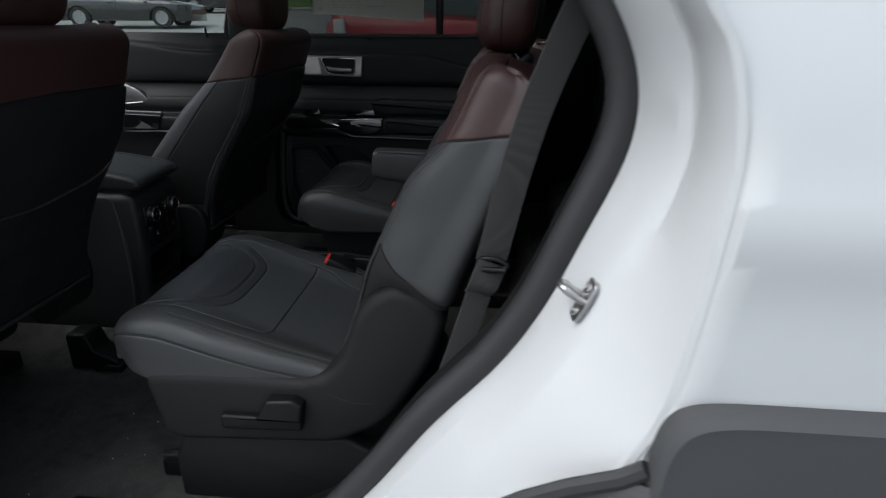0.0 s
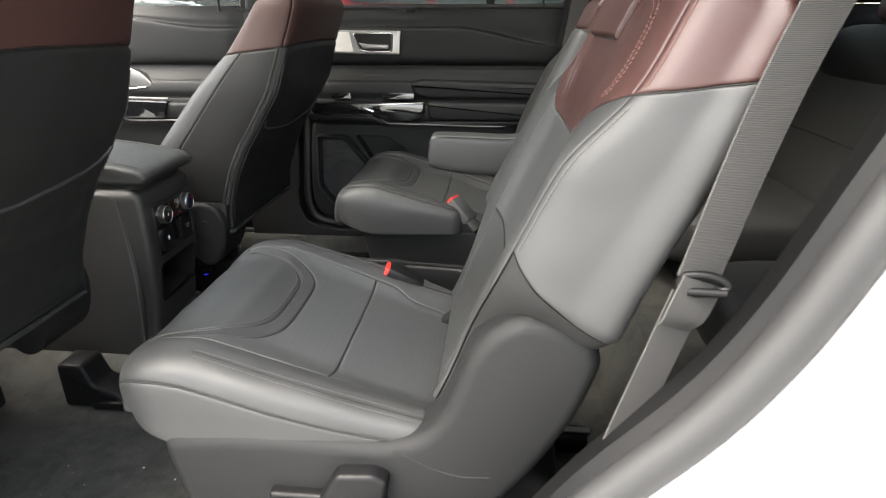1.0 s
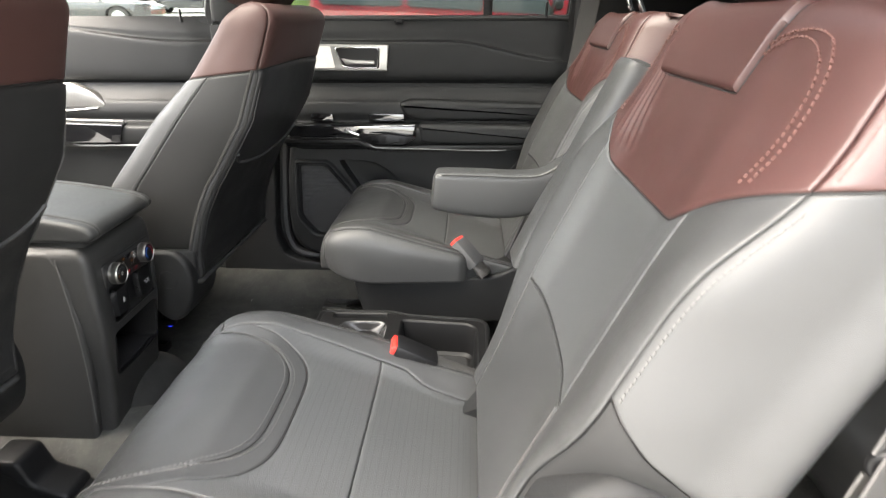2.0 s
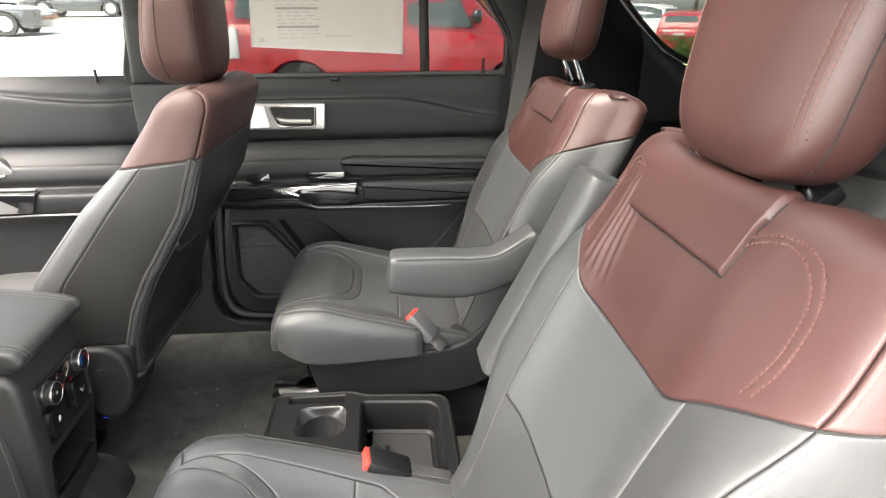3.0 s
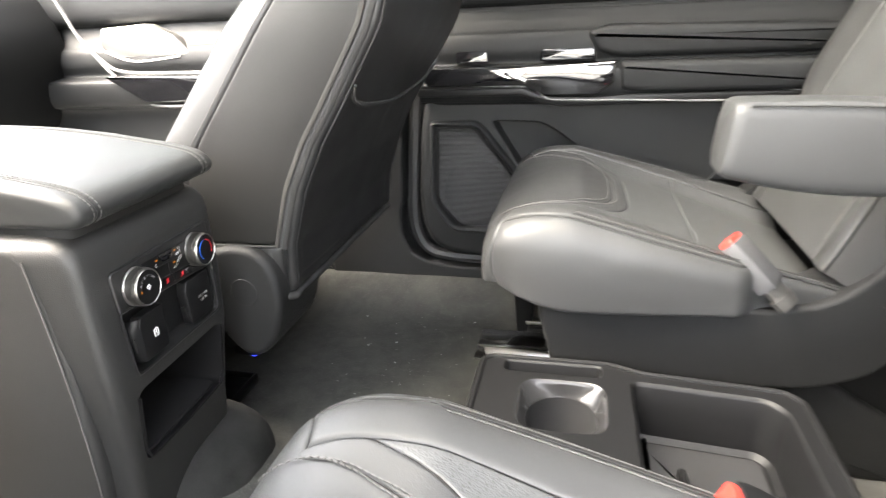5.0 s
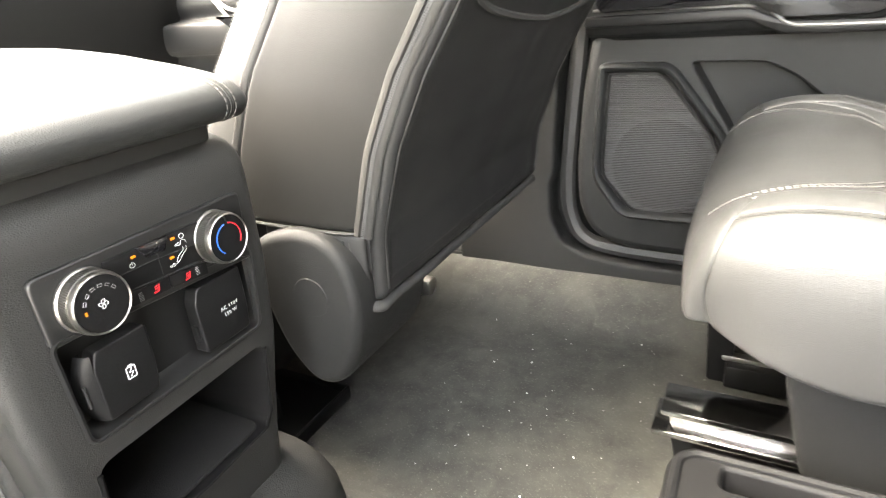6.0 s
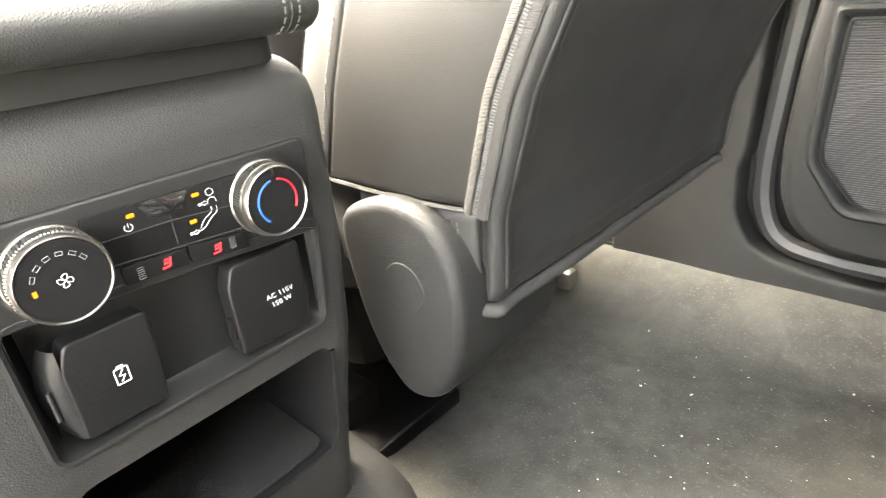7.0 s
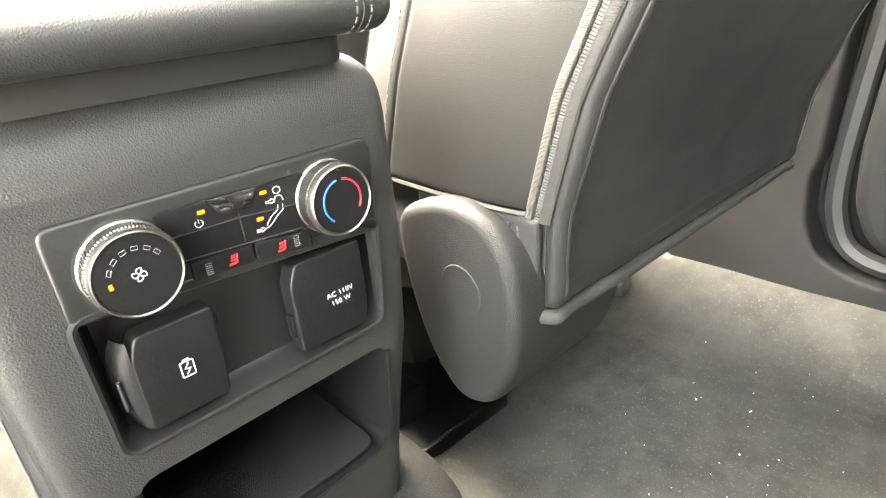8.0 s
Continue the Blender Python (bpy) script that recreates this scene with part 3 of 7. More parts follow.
part("woofer", Geo().lathe([(0.0001, 0.7346), (0.072, 0.7346), (0.075, 0.7352)], lambda a, b, n: (0.355 + a, n, 0.770 + b), 40), material("woofer mesh", (0.003, 0.003, 0.003), 0.7, 0, 0.8, 900, 0.2, cells="dots"), speaker)
# Pale tube puts the light caught by the ledge into colour.
part("ledge_line", Geo().tube(spline([(0.252, 0.700, 1.008), (0.470, 0.698, 1.002), (0.485, 0.697, 0.994), (0.508, 0.696, 0.978), (0.54, 0.696, 0.975), (0.66, 0.697, 0.973), (0.86, 0.698, 0.970), (0.93, 0.70, 0.980), (0.985, 0.705, 0.995)], 60), 0.0022, 6), DULL, door_1, "pale tube standing in for light on the ledge")
part("door_joint", Geo().prism(rounded([(0.97, 0.968), (0.975, 0.968), (0.83, 0.80), (0.825, 0.80)], 0.001, 1), side_plane, 0.742, 0.735), RUBBER, door_1)

door_2 = thing("door_2", (-0.4, 0.80, FLOOR), "closed front passenger door with grey trim and silver bezel", "car door", kind="structure")
part("door_trim", door_trim(-0.95, 0.035, lambda x: 0.045 * ease(x, -0.05, -0.55)), SOFT, door_2)
WINDOW_F = rounded([(-0.90, 1.345), (0.018, 1.336), (0.045, 1.60), (0.03, 1.66), (-0.25, 1.66)], 0.02)
frame_bars(WINDOW_F, 0.80, 0.05, 0.05, SMOOTH, door_2)
part("door_skin", Geo().prism([(-1.05, 0.50), (0.05, 0.50), (0.05, 1.33), (-1.05, 1.34)], side_plane, 0.83, 0.93, 0.01), WHITE, door_2, "white painted outer skin")
pane = part("pane", Geo().prism(WINDOW_F, side_plane, 0.822, 0.826), GLASS, door_2, "side window glass, toned to dim the outside")
pane.visible_shadow = False
part("lock_pin", Geo().lathe([(0.0, 1.36), (0.004, 1.358), (0.004, 1.33), (0.006, 1.325)], lambda a, b, n: (-0.058 + a, 0.786 + b, n), 12), SMOOTH, door_2)
bezel_line = rounded([(-0.54, 1.150), (-0.41, 1.156), (-0.345, 1.128), (-0.308, 1.090), (-0.335, 1.070), (-0.46, 1.060), (-0.545, 1.105)], 0.012, 4)
bezel = part("silver_bezel", Geo().prism(bezel_line, side_plane, 0.770, 0.744, 0.005, 3), SILVER, door_2, "satin silver handle bezel")
part("bezel_rib", Geo().tube(spline([(-0.535, 0.743, 1.098), (-0.46, 0.742, 1.074), (-0.335, 0.742, 1.082)], 20), 0.003, 6), SILVER, bezel)
part("switch_panel", Geo().prism(rounded([(-0.515, 1.044), (-0.24, 1.040), (-0.26, 0.985), (-0.415, 0.985)], 0.008, 3), side_plane, 0.73, 0.694, 0.004, 2), GLOSS, door_2, "gloss black switch panel")
part("silver_line", Geo().tube(spline([(-0.645, 0.742, 1.230), (-0.625, 0.740, 1.191), (-0.589, 0.736, 1.125), (-0.528, 0.735, 1.066), (-0.485, 0.732, 1.052), (-0.424, 0.727, 1.048), (-0.25, 0.720, 1.046)], 40), 0.0040, 8), DULL, door_2, "dull silver line")
part("silver_line", Geo().tube(spline([(-0.600, 0.738, 1.142), (-0.540, 0.732, 1.068), (-0.478, 0.722, 1.018), (-0.418, 0.712, 0.980), (-0.36, 0.707, 0.974), (-0.25, 0.706, 0.976), (0.02, 0.706, 0.974)], 40), 0.0034, 8), DULL, door_2, "dull silver line")

# far side pillars and the trim behind the door
wall_far = thing("wall_far", (1.3, 0.80, FLOOR), "black plastic pillar trims of the car's far side", "pillar trim", kind="structure")
part("side_backing", Geo().prism([(-0.70, 0.50), (1.15, 0.50), (1.15, 1.325), (-0.70, 1.325)], side_plane, 0.815, 0.795), SMOOTH, wall_far)
part("b_pillar_lower", Geo().prism(rounded([(-0.02, 0.52), (-0.02, 0.86), (0.035, 0.92), (0.04, 1.32), (0.218, 1.32), (0.200, 1.05), (0.189, 0.95), (0.179, 0.80), (0.176, 0.74), (0.169, 0.725), (0.170, 0.66), (0.190, 0.612), (0.230, 0.591), (0.30, 0.582), (1.05, 0.578), (1.05, 0.52)], 0.012, 4), side_plane, 0.82, 0.746, 0.007, 4), PLASTIC, wall_far)
part("opening_seal", Geo().tube(spline([(0.225, 0.776, 1.10), (0.212, 0.776, 0.95), (0.200, 0.776, 0.82), (0.194, 0.776, 0.72), (0.200, 0.776, 0.66), (0.224, 0.776, 0.617), (0.28, 0.776, 0.600), (0.42, 0.776, 0.595), (1.0, 0.776, 0.591)], 60), 0.014, 8), RUBBER, wall_far, "black rubber seal of the far door")
part("b_pillar_upper", Geo().prism(rounded([(0.035, 1.31), (0.055, 1.67), (0.135, 1.67), (0.15, 1.31)], 0.02, 4), side_plane, 0.84, 0.765, 0.016, 4), SMOOTH, wall_far)
part("sill_trim", Geo().prism(rounded([(-0.60, 0.50), (-0.60, 0.575), (0.045, 0.575), (0.05, 0.545), (1.05, 0.530), (1.05, 0.50)], 0.01, 3), side_plane, 0.84, 0.752, 0.012, 3), PLASTIC, wall_far)
part("c_pillar", Geo().prism(rounded([(1.06, 0.55), (1.080, 1.31), (1.082, 1.43), (1.012, 1.545), (0.955, 1.67), (1.26, 1.67), (1.27, 1.60), (1.38, 1.45), (1.46, 1.36), (1.50, 1.20), (1.50, 0.55)], 0.04, 5), side_plane, 0.84, 0.770, 0.008, 3), SMOOTH, wall_far, "black upper pillar trim")
part("quarter_trim", Geo().prism([(1.42, 0.55), (1.42, 1.24), (2.34, 1.24), (2.36, 0.55)], side_plane, 0.84, 0.735, 0.02, 4), SMOOTH, wall_far)
REAR_SIDE = rounded([(1.368, 1.568), (1.471, 1.459), (1.529, 1.406), (1.603, 1.367), (1.676, 1.353), (2.20, 1.353), (2.02, 1.64), (1.356, 1.66)], 0.03, 5)
g = Geo()
ring_plate(g, [(1.05, 1.20), (2.36, 1.20), (2.36, 1.40), (2.10, 1.68), (0.965, 1.68), (1.016, 1.55), (1.086, 1.43)], [inset(REAR_SIDE, -0.02)], 0.0)
part("quarter_lining", g, SMOOTH, wall_far, "black quarter window lining", place=lambda v: np.stack([v[:, 0], np.full(len(v), 0.775), v[:, 1]], 1))
frame_bars(REAR_SIDE, 0.772, 0.014, 0.06, FELT, wall_far)
ledge_x = np.linspace(1.44, 2.32, 40)
ledge_z = np.interp(ledge_x, [1.416, 1.471, 1.529, 1.603, 1.676, 2.4], [1.488, 1.438, 1.386, 1.348, 1.335, 1.335])
ledge = np.stack([np.stack([ledge_x, np.full(40, y), ledge_z + dz if dz > -0.1 else np.full(40, 1.20)], -1) for y, dz in ((0.776, 0.0), (0.768, -0.004), (0.740, -0.022), (0.718, -0.045), (0.710, -0.07), (0.712, -1))], 1)
part("window_ledge", Geo().grid(ledge), SOFT, wall_far, "grey window ledge")
part("ledge_joint", Geo().tube([(1.53, 0.775, 1.372), (1.518, 0.742, 1.345), (1.505, 0.718, 1.322)], 0.0012, 6), SEAM, wall_far)
for i in range(5):
    part("vent_slot", Geo().box((1.64 + 0.007 * i, 0.728, 1.297), (0.003, 0.012, 0.010), 0.001), SEAM, wall_far)
pane = part("pane", Geo().prism(REAR_SIDE, side_plane, 0.82, 0.824), PRIVACY, wall_far, "lightly tinted rear side window glass")
pane.visible_shadow = False
part("outer_skin", Geo().prism([(1.10, 0.5), (1.10, 1.33), (2.4, 1.33), (2.45, 0.5)], side_plane, 0.86, 0.95, 0.01), WHITE, wall_far, "white painted outer skin")

ceiling = thing("ceiling", (0.6, 0, 1.68), "grey cloth headliner under a white roof", "ceiling", kind="structure")


def roof_height(x, y):
    return 1.735 - 0.07 * (np.abs(y) / 0.78) ** 3 - 0.05 * ease(x, 1.4, 2.1) - 0.04 * ease(x, 0.1, -0.45)


def roof_piece(x0, x1, y0, y1, drop, geo):
    x, y = np.meshgrid(np.linspace(x0, x1, 16), np.linspace(y0, y1, 16), indexing="ij")
    geo.grid(np.stack([x, y, roof_height(x, y) + drop], -1))


# roof openings over the first two rows: unseen, added to let in light
ROOF_OPENINGS = ((-0.30, 0.50), (0.60, 1.20))
for name, drop, mat in (("headliner", -0.03, HEADLINER), ("roof_skin", 0.02, WHITE)):
    g = Geo()
    for y0, y1 in ((-0.80, -0.56), (0.56, 0.80)):
        roof_piece(-0.45, 2.1, y0, y1, drop, g)
    for x0, x1 in ((-0.45, -0.30), (0.50, 0.60), (1.20, 2.1)):
        roof_piece(x0, x1, -0.56, 0.56, drop, g)
    part(name, g, mat, ceiling)
for x0, x1 in ROOF_OPENINGS:
    g = Geo()
    roof_piece(x0, x1, -0.56, 0.56, 0.015, g)
    part("roof_glass", g, ADDED_GLASS, ceiling, "unseen glass roof panel, added to let light in")
for y in (-0.80, 0.80):
    part("roof_rail", Geo().tube([(-0.45, y, 1.63), (0.3, y, 1.675), (1.2, y, 1.675), (2.1, y, 1.60)], 0.045, 10), SMOOTH, ceiling)

# closing walls ahead and behind, plain
wall_front = thing("wall_front", (-0.95, 0, FLOOR), "plain dark dashboard and footwell wall", "dashboard", kind="structure")
part("dashboard", Geo().prism(rounded([(-1.0, 0.50), (-1.0, 1.16), (-0.92, 1.27), (-0.72, 1.25), (-0.66, 1.12), (-0.70, 0.95), (-0.85, 0.80), (-0.85, 0.50)], 0.05, 5), side_plane, -0.78, 0.78, 0.02, 3, True), SOFT, wall_front)
for y in (-0.80, 0.80):
    part("a_pillar", Geo().tube([(-1.0, y, 1.30), (-0.45, y, 1.64)], 0.04, 10), SMOOTH, wall_front)
wall_rear = thing("wall_rear", (2.4, 0, FLOOR), "plain dark tailgate trim", "tailgate", kind="structure")
part("tailgate_trim", Geo().box((2.40, 0, 0.90), (0.08, 1.56, 0.84), 0.03), SMOOTH, wall_rear)
# Unseen dark pane, added to hold back light from behind.
part("rear_glass", Geo().prism([(-0.74, 1.30), (0.74, 1.30), (0.70, 1.62), (-0.70, 1.62)], lambda a, b, n: (n - 0.9 * (b - 1.30), a, b), 2.40, 2.404), REAR_DIM, wall_rear, "unseen rear window, darkened to block light")
part("roof_bar", Geo().box((2.10, 0, 1.64), (0.10, 1.56, 0.10), 0.03), SMOOTH, wall_rear)

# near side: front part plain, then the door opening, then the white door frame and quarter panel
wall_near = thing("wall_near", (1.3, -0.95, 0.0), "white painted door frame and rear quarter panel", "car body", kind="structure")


def resample(points, n=64):
    p = spline(points, 400)
    d = np.concatenate([[0], np.cumsum(np.linalg.norm(np.diff(p, axis=0), axis=1))])
    s = np.linspace(0, d[-1], n)
    return np.stack([np.interp(s, d, p[:, i]) for i in range(p.shape[1])], 1)


def loft(lines, n=64):
    """A skin through lines of (x, y, z)."""
    return Geo().grid(np.stack([resample(l, n) for l in lines], 1))


EDGE = [(0.30, 0.56), (0.62, 0.565), (0.78, 0.62), (0.865, 0.705), (0.968, 0.846), (1.057, 0.951), (1.110, 1.037), (1.155, 1.143), (1.187, 1.225), (1.196, 1.282), (1.187, 1.335), (1.160, 1.390), (1.09, 1.50), (1.02, 1.60)]
at = lambda y, dx, dz, k=1.0: [(x + dx * ease(z, 0.55, 0.75), y, z + dz) for x, z in EDGE]  # noqa: E731
LOW = [(0.30, 0.53), (0.66, 0.53), (0.86, 0.57), (0.985, 0.66)]
J1 = [(x, -0.87, z) for x, z in LOW + [(1.03, 0.83), (1.071, 0.915), (1.13, 1.02), (1.18, 1.127), (1.207, 1.202), (1.216, 1.262), (1.205, 1.335), (1.178, 1.386), (1.11, 1.50), (1.04, 1.60)]]
J2 = [(x, -0.925, z) for x, z in [(0.30, 0.51), (0.68, 0.50), (0.90, 0.53), (1.03, 0.62), (1.09, 0.80), (1.128, 0.925), (1.170, 1.01), (1.203, 1.115), (1.219, 1.20), (1.224, 1.268), (1.208, 1.342), (1.182, 1.386), (1.115, 1.50), (1.045, 1.60)]]
J3 = [(x, y, z) for x, y, z in [(0.30, -0.955, 0.49), (0.68, -0.955, 0.48), (0.92, -0.955, 0.50), (1.06, -0.955, 0.58), (1.13, -0.957, 0.78), (1.172, -0.96, 0.925), (1.205, -0.963, 1.01), (1.219, -0.965, 1.10), (1.227, -0.966, 1.195), (1.229, -0.966, 1.272), (1.212, -0.964, 1.345), (1.186, -0.960, 1.386), (1.118, -0.945, 1.50), (1.048, -0.92, 1.60)]]
J4 = [(x + 0.003, y - 0.008, z) for x, y, z in J3]
J5 = [(x + 0.010, y - 0.011, z) for x, y, z in J3]
frame_lines = [at(-0.775, 0.006, 0.0), at(-0.79, 0.0, -0.006), at(-0.82, 0.006, -0.012), J1, [(x + 0.010, y - 0.012, z) for x, y, z in J1], J2, J3, J4, J5]
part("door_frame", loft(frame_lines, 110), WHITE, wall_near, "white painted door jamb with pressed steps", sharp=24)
# outer quarter panel: swells outward under a shoulder line
qz = np.concatenate([np.linspace(0.86, 1.34, 46), np.linspace(1.36, 1.62, 10)])
edge_fine = resample([(x, z) for x, _, z in J5], 300)
edge_fine = edge_fine[np.argsort(edge_fine[:, 1])]
q0 = np.interp(qz, edge_fine[:, 1], edge_fine[:, 0])
rows = []
for t in np.concatenate([[0], np.linspace(0.004, 1, 50)]):
    x = q0 + (2.40 - q0) * t
    swell = -0.978 - 0.014 * np.exp(-(((qz - 1.205) / 0.05) ** 2)) - 0.020 * ease(qz, 1.06, 0.95) * ease(x, 1.22, 1.30) + 0.10 * ease(qz, 1.26, 1.62) + 0.02 * ease(x, 1.9, 2.4)
    rows.append(np.stack([x, swell, qz], -1))
rows = np.array(rows)
rows[0, :, 1] = np.maximum(rows[0, :, 1], -0.974)
ARCH_X, ARCH_Z = 1.665, 0.42


def arch_line(r, flat, y):
    """The wheel arch: a round-shouldered, flat-topped line."""
    t = np.linspace(math.pi * 1.02, -math.pi * 0.02, 70)
    c, s = np.cos(t), np.sin(t)
    return np.stack([ARCH_X + r * np.sign(c) * np.abs(c) ** (2 / flat), np.full(70, y), ARCH_Z + (r + 0.157) * np.abs(s) ** (2 / flat) * np.sign(s)], -1)


g = Geo()
outer_arch = arch_line(0.462, 24, 0)
top_of = lambda x: float(np.interp(x, outer_arch[:, 0], outer_arch[:, 2], left=0, right=0))  # noqa: E731
for i in range(rows.shape[0]):
    for j in range(rows.shape[1]):
        rows[i, j, 2] = max(rows[i, j, 2], min(1.10, top_of(rows[i, j, 0]) - 0.004))
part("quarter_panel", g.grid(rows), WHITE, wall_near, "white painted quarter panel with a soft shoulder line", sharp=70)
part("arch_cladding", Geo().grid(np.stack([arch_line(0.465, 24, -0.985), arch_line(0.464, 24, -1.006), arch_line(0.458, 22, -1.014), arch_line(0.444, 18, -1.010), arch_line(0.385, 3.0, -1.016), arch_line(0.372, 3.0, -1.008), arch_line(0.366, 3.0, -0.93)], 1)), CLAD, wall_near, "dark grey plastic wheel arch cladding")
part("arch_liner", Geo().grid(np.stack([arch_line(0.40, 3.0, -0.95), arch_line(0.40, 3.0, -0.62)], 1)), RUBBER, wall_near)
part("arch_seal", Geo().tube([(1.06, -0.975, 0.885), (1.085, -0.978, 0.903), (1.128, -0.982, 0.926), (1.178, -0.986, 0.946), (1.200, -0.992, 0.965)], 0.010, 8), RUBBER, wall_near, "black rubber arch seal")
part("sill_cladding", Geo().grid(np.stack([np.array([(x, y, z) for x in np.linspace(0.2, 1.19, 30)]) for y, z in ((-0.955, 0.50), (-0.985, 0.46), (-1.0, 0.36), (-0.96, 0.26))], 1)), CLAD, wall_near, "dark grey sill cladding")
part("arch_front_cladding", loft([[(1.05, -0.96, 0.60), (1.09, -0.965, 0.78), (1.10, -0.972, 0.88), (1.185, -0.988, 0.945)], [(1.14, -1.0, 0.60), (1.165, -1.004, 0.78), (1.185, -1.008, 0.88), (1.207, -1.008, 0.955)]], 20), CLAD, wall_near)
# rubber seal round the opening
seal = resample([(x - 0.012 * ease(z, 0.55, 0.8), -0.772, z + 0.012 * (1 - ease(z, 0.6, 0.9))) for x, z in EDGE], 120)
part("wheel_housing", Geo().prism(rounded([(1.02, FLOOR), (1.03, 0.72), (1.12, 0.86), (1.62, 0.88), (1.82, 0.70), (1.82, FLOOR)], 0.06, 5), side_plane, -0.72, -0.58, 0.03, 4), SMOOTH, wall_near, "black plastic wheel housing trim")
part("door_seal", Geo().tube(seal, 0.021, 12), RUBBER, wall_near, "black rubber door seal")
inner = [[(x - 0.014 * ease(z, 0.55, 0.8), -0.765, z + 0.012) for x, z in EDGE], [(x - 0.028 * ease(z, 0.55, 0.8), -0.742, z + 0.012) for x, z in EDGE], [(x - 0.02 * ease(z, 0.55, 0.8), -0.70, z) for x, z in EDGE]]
part("opening_trim", loft(inner, 90), SMOOTH, wall_near, "dark lower side, standing in for shade trim inside the door seal")
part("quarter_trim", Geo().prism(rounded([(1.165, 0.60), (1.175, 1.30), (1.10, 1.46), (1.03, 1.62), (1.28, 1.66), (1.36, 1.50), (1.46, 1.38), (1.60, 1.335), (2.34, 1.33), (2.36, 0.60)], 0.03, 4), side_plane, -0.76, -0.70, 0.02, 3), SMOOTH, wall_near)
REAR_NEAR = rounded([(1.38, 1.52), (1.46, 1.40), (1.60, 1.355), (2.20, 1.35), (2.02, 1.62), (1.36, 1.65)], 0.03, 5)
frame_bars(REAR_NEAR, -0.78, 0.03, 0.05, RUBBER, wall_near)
# striker
ST = np.array([1.150, -0.850, 1.076])


def on_striker(a, b, n):
    """A place on the striker's plate: a across, b along the jamb, n outwards."""
    return (ST[0] + 0.36 * b - 0.90 * n, ST[1] + a, ST[2] + 0.80 * b + 0.40 * n)


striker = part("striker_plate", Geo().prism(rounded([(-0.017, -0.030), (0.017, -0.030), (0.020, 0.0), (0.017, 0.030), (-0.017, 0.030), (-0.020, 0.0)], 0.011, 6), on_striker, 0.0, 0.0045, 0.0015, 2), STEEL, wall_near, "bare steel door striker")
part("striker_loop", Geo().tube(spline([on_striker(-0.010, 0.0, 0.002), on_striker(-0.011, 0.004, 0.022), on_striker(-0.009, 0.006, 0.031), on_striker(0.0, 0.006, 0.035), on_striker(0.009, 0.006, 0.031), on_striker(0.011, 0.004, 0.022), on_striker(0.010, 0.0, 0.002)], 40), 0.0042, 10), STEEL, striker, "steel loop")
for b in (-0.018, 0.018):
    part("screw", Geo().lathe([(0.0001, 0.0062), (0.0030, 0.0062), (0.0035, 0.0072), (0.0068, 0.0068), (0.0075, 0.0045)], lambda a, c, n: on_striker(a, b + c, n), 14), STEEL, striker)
# the body side is scaled and shifted by depth to fit the camera's view
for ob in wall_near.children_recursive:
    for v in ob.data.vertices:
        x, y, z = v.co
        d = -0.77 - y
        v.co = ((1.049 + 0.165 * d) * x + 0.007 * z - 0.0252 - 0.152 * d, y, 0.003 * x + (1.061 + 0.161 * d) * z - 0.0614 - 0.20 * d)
# plain front part of the near side
near_front = thing("wall_near_front", (-0.3, -0.9, 0.5), "plain dark trim of the closed driver's door", "car door", kind="structure")
part("door_trim", Geo().prism([(-1.0, 0.50), (0.02, 0.50), (0.03, 1.33), (-1.0, 1.34)], side_plane, -0.93, -0.80, 0.03, 3), SOFT, near_front)
part("b_pillar", Geo().prism([(0.0, 0.50), (0.02, 1.67), (0.12, 1.67), (0.14, 1.32), (0.22, 0.60), (0.25, 0.50)], side_plane, -0.88, -0.79, 0.02, 3), SMOOTH, near_front)


# ---- second-row seats ----
RECLINE = math.atan(0.46)
BACK_TOP = 0.546  # where the top of the backrest begins to round over


def full(half, odd):
    """A table of knots for both sides from that of one side."""
    half = np.asarray(half, float)
    return np.concatenate([half[..., :0:-1] * (-1 if odd else 1), half], -1)


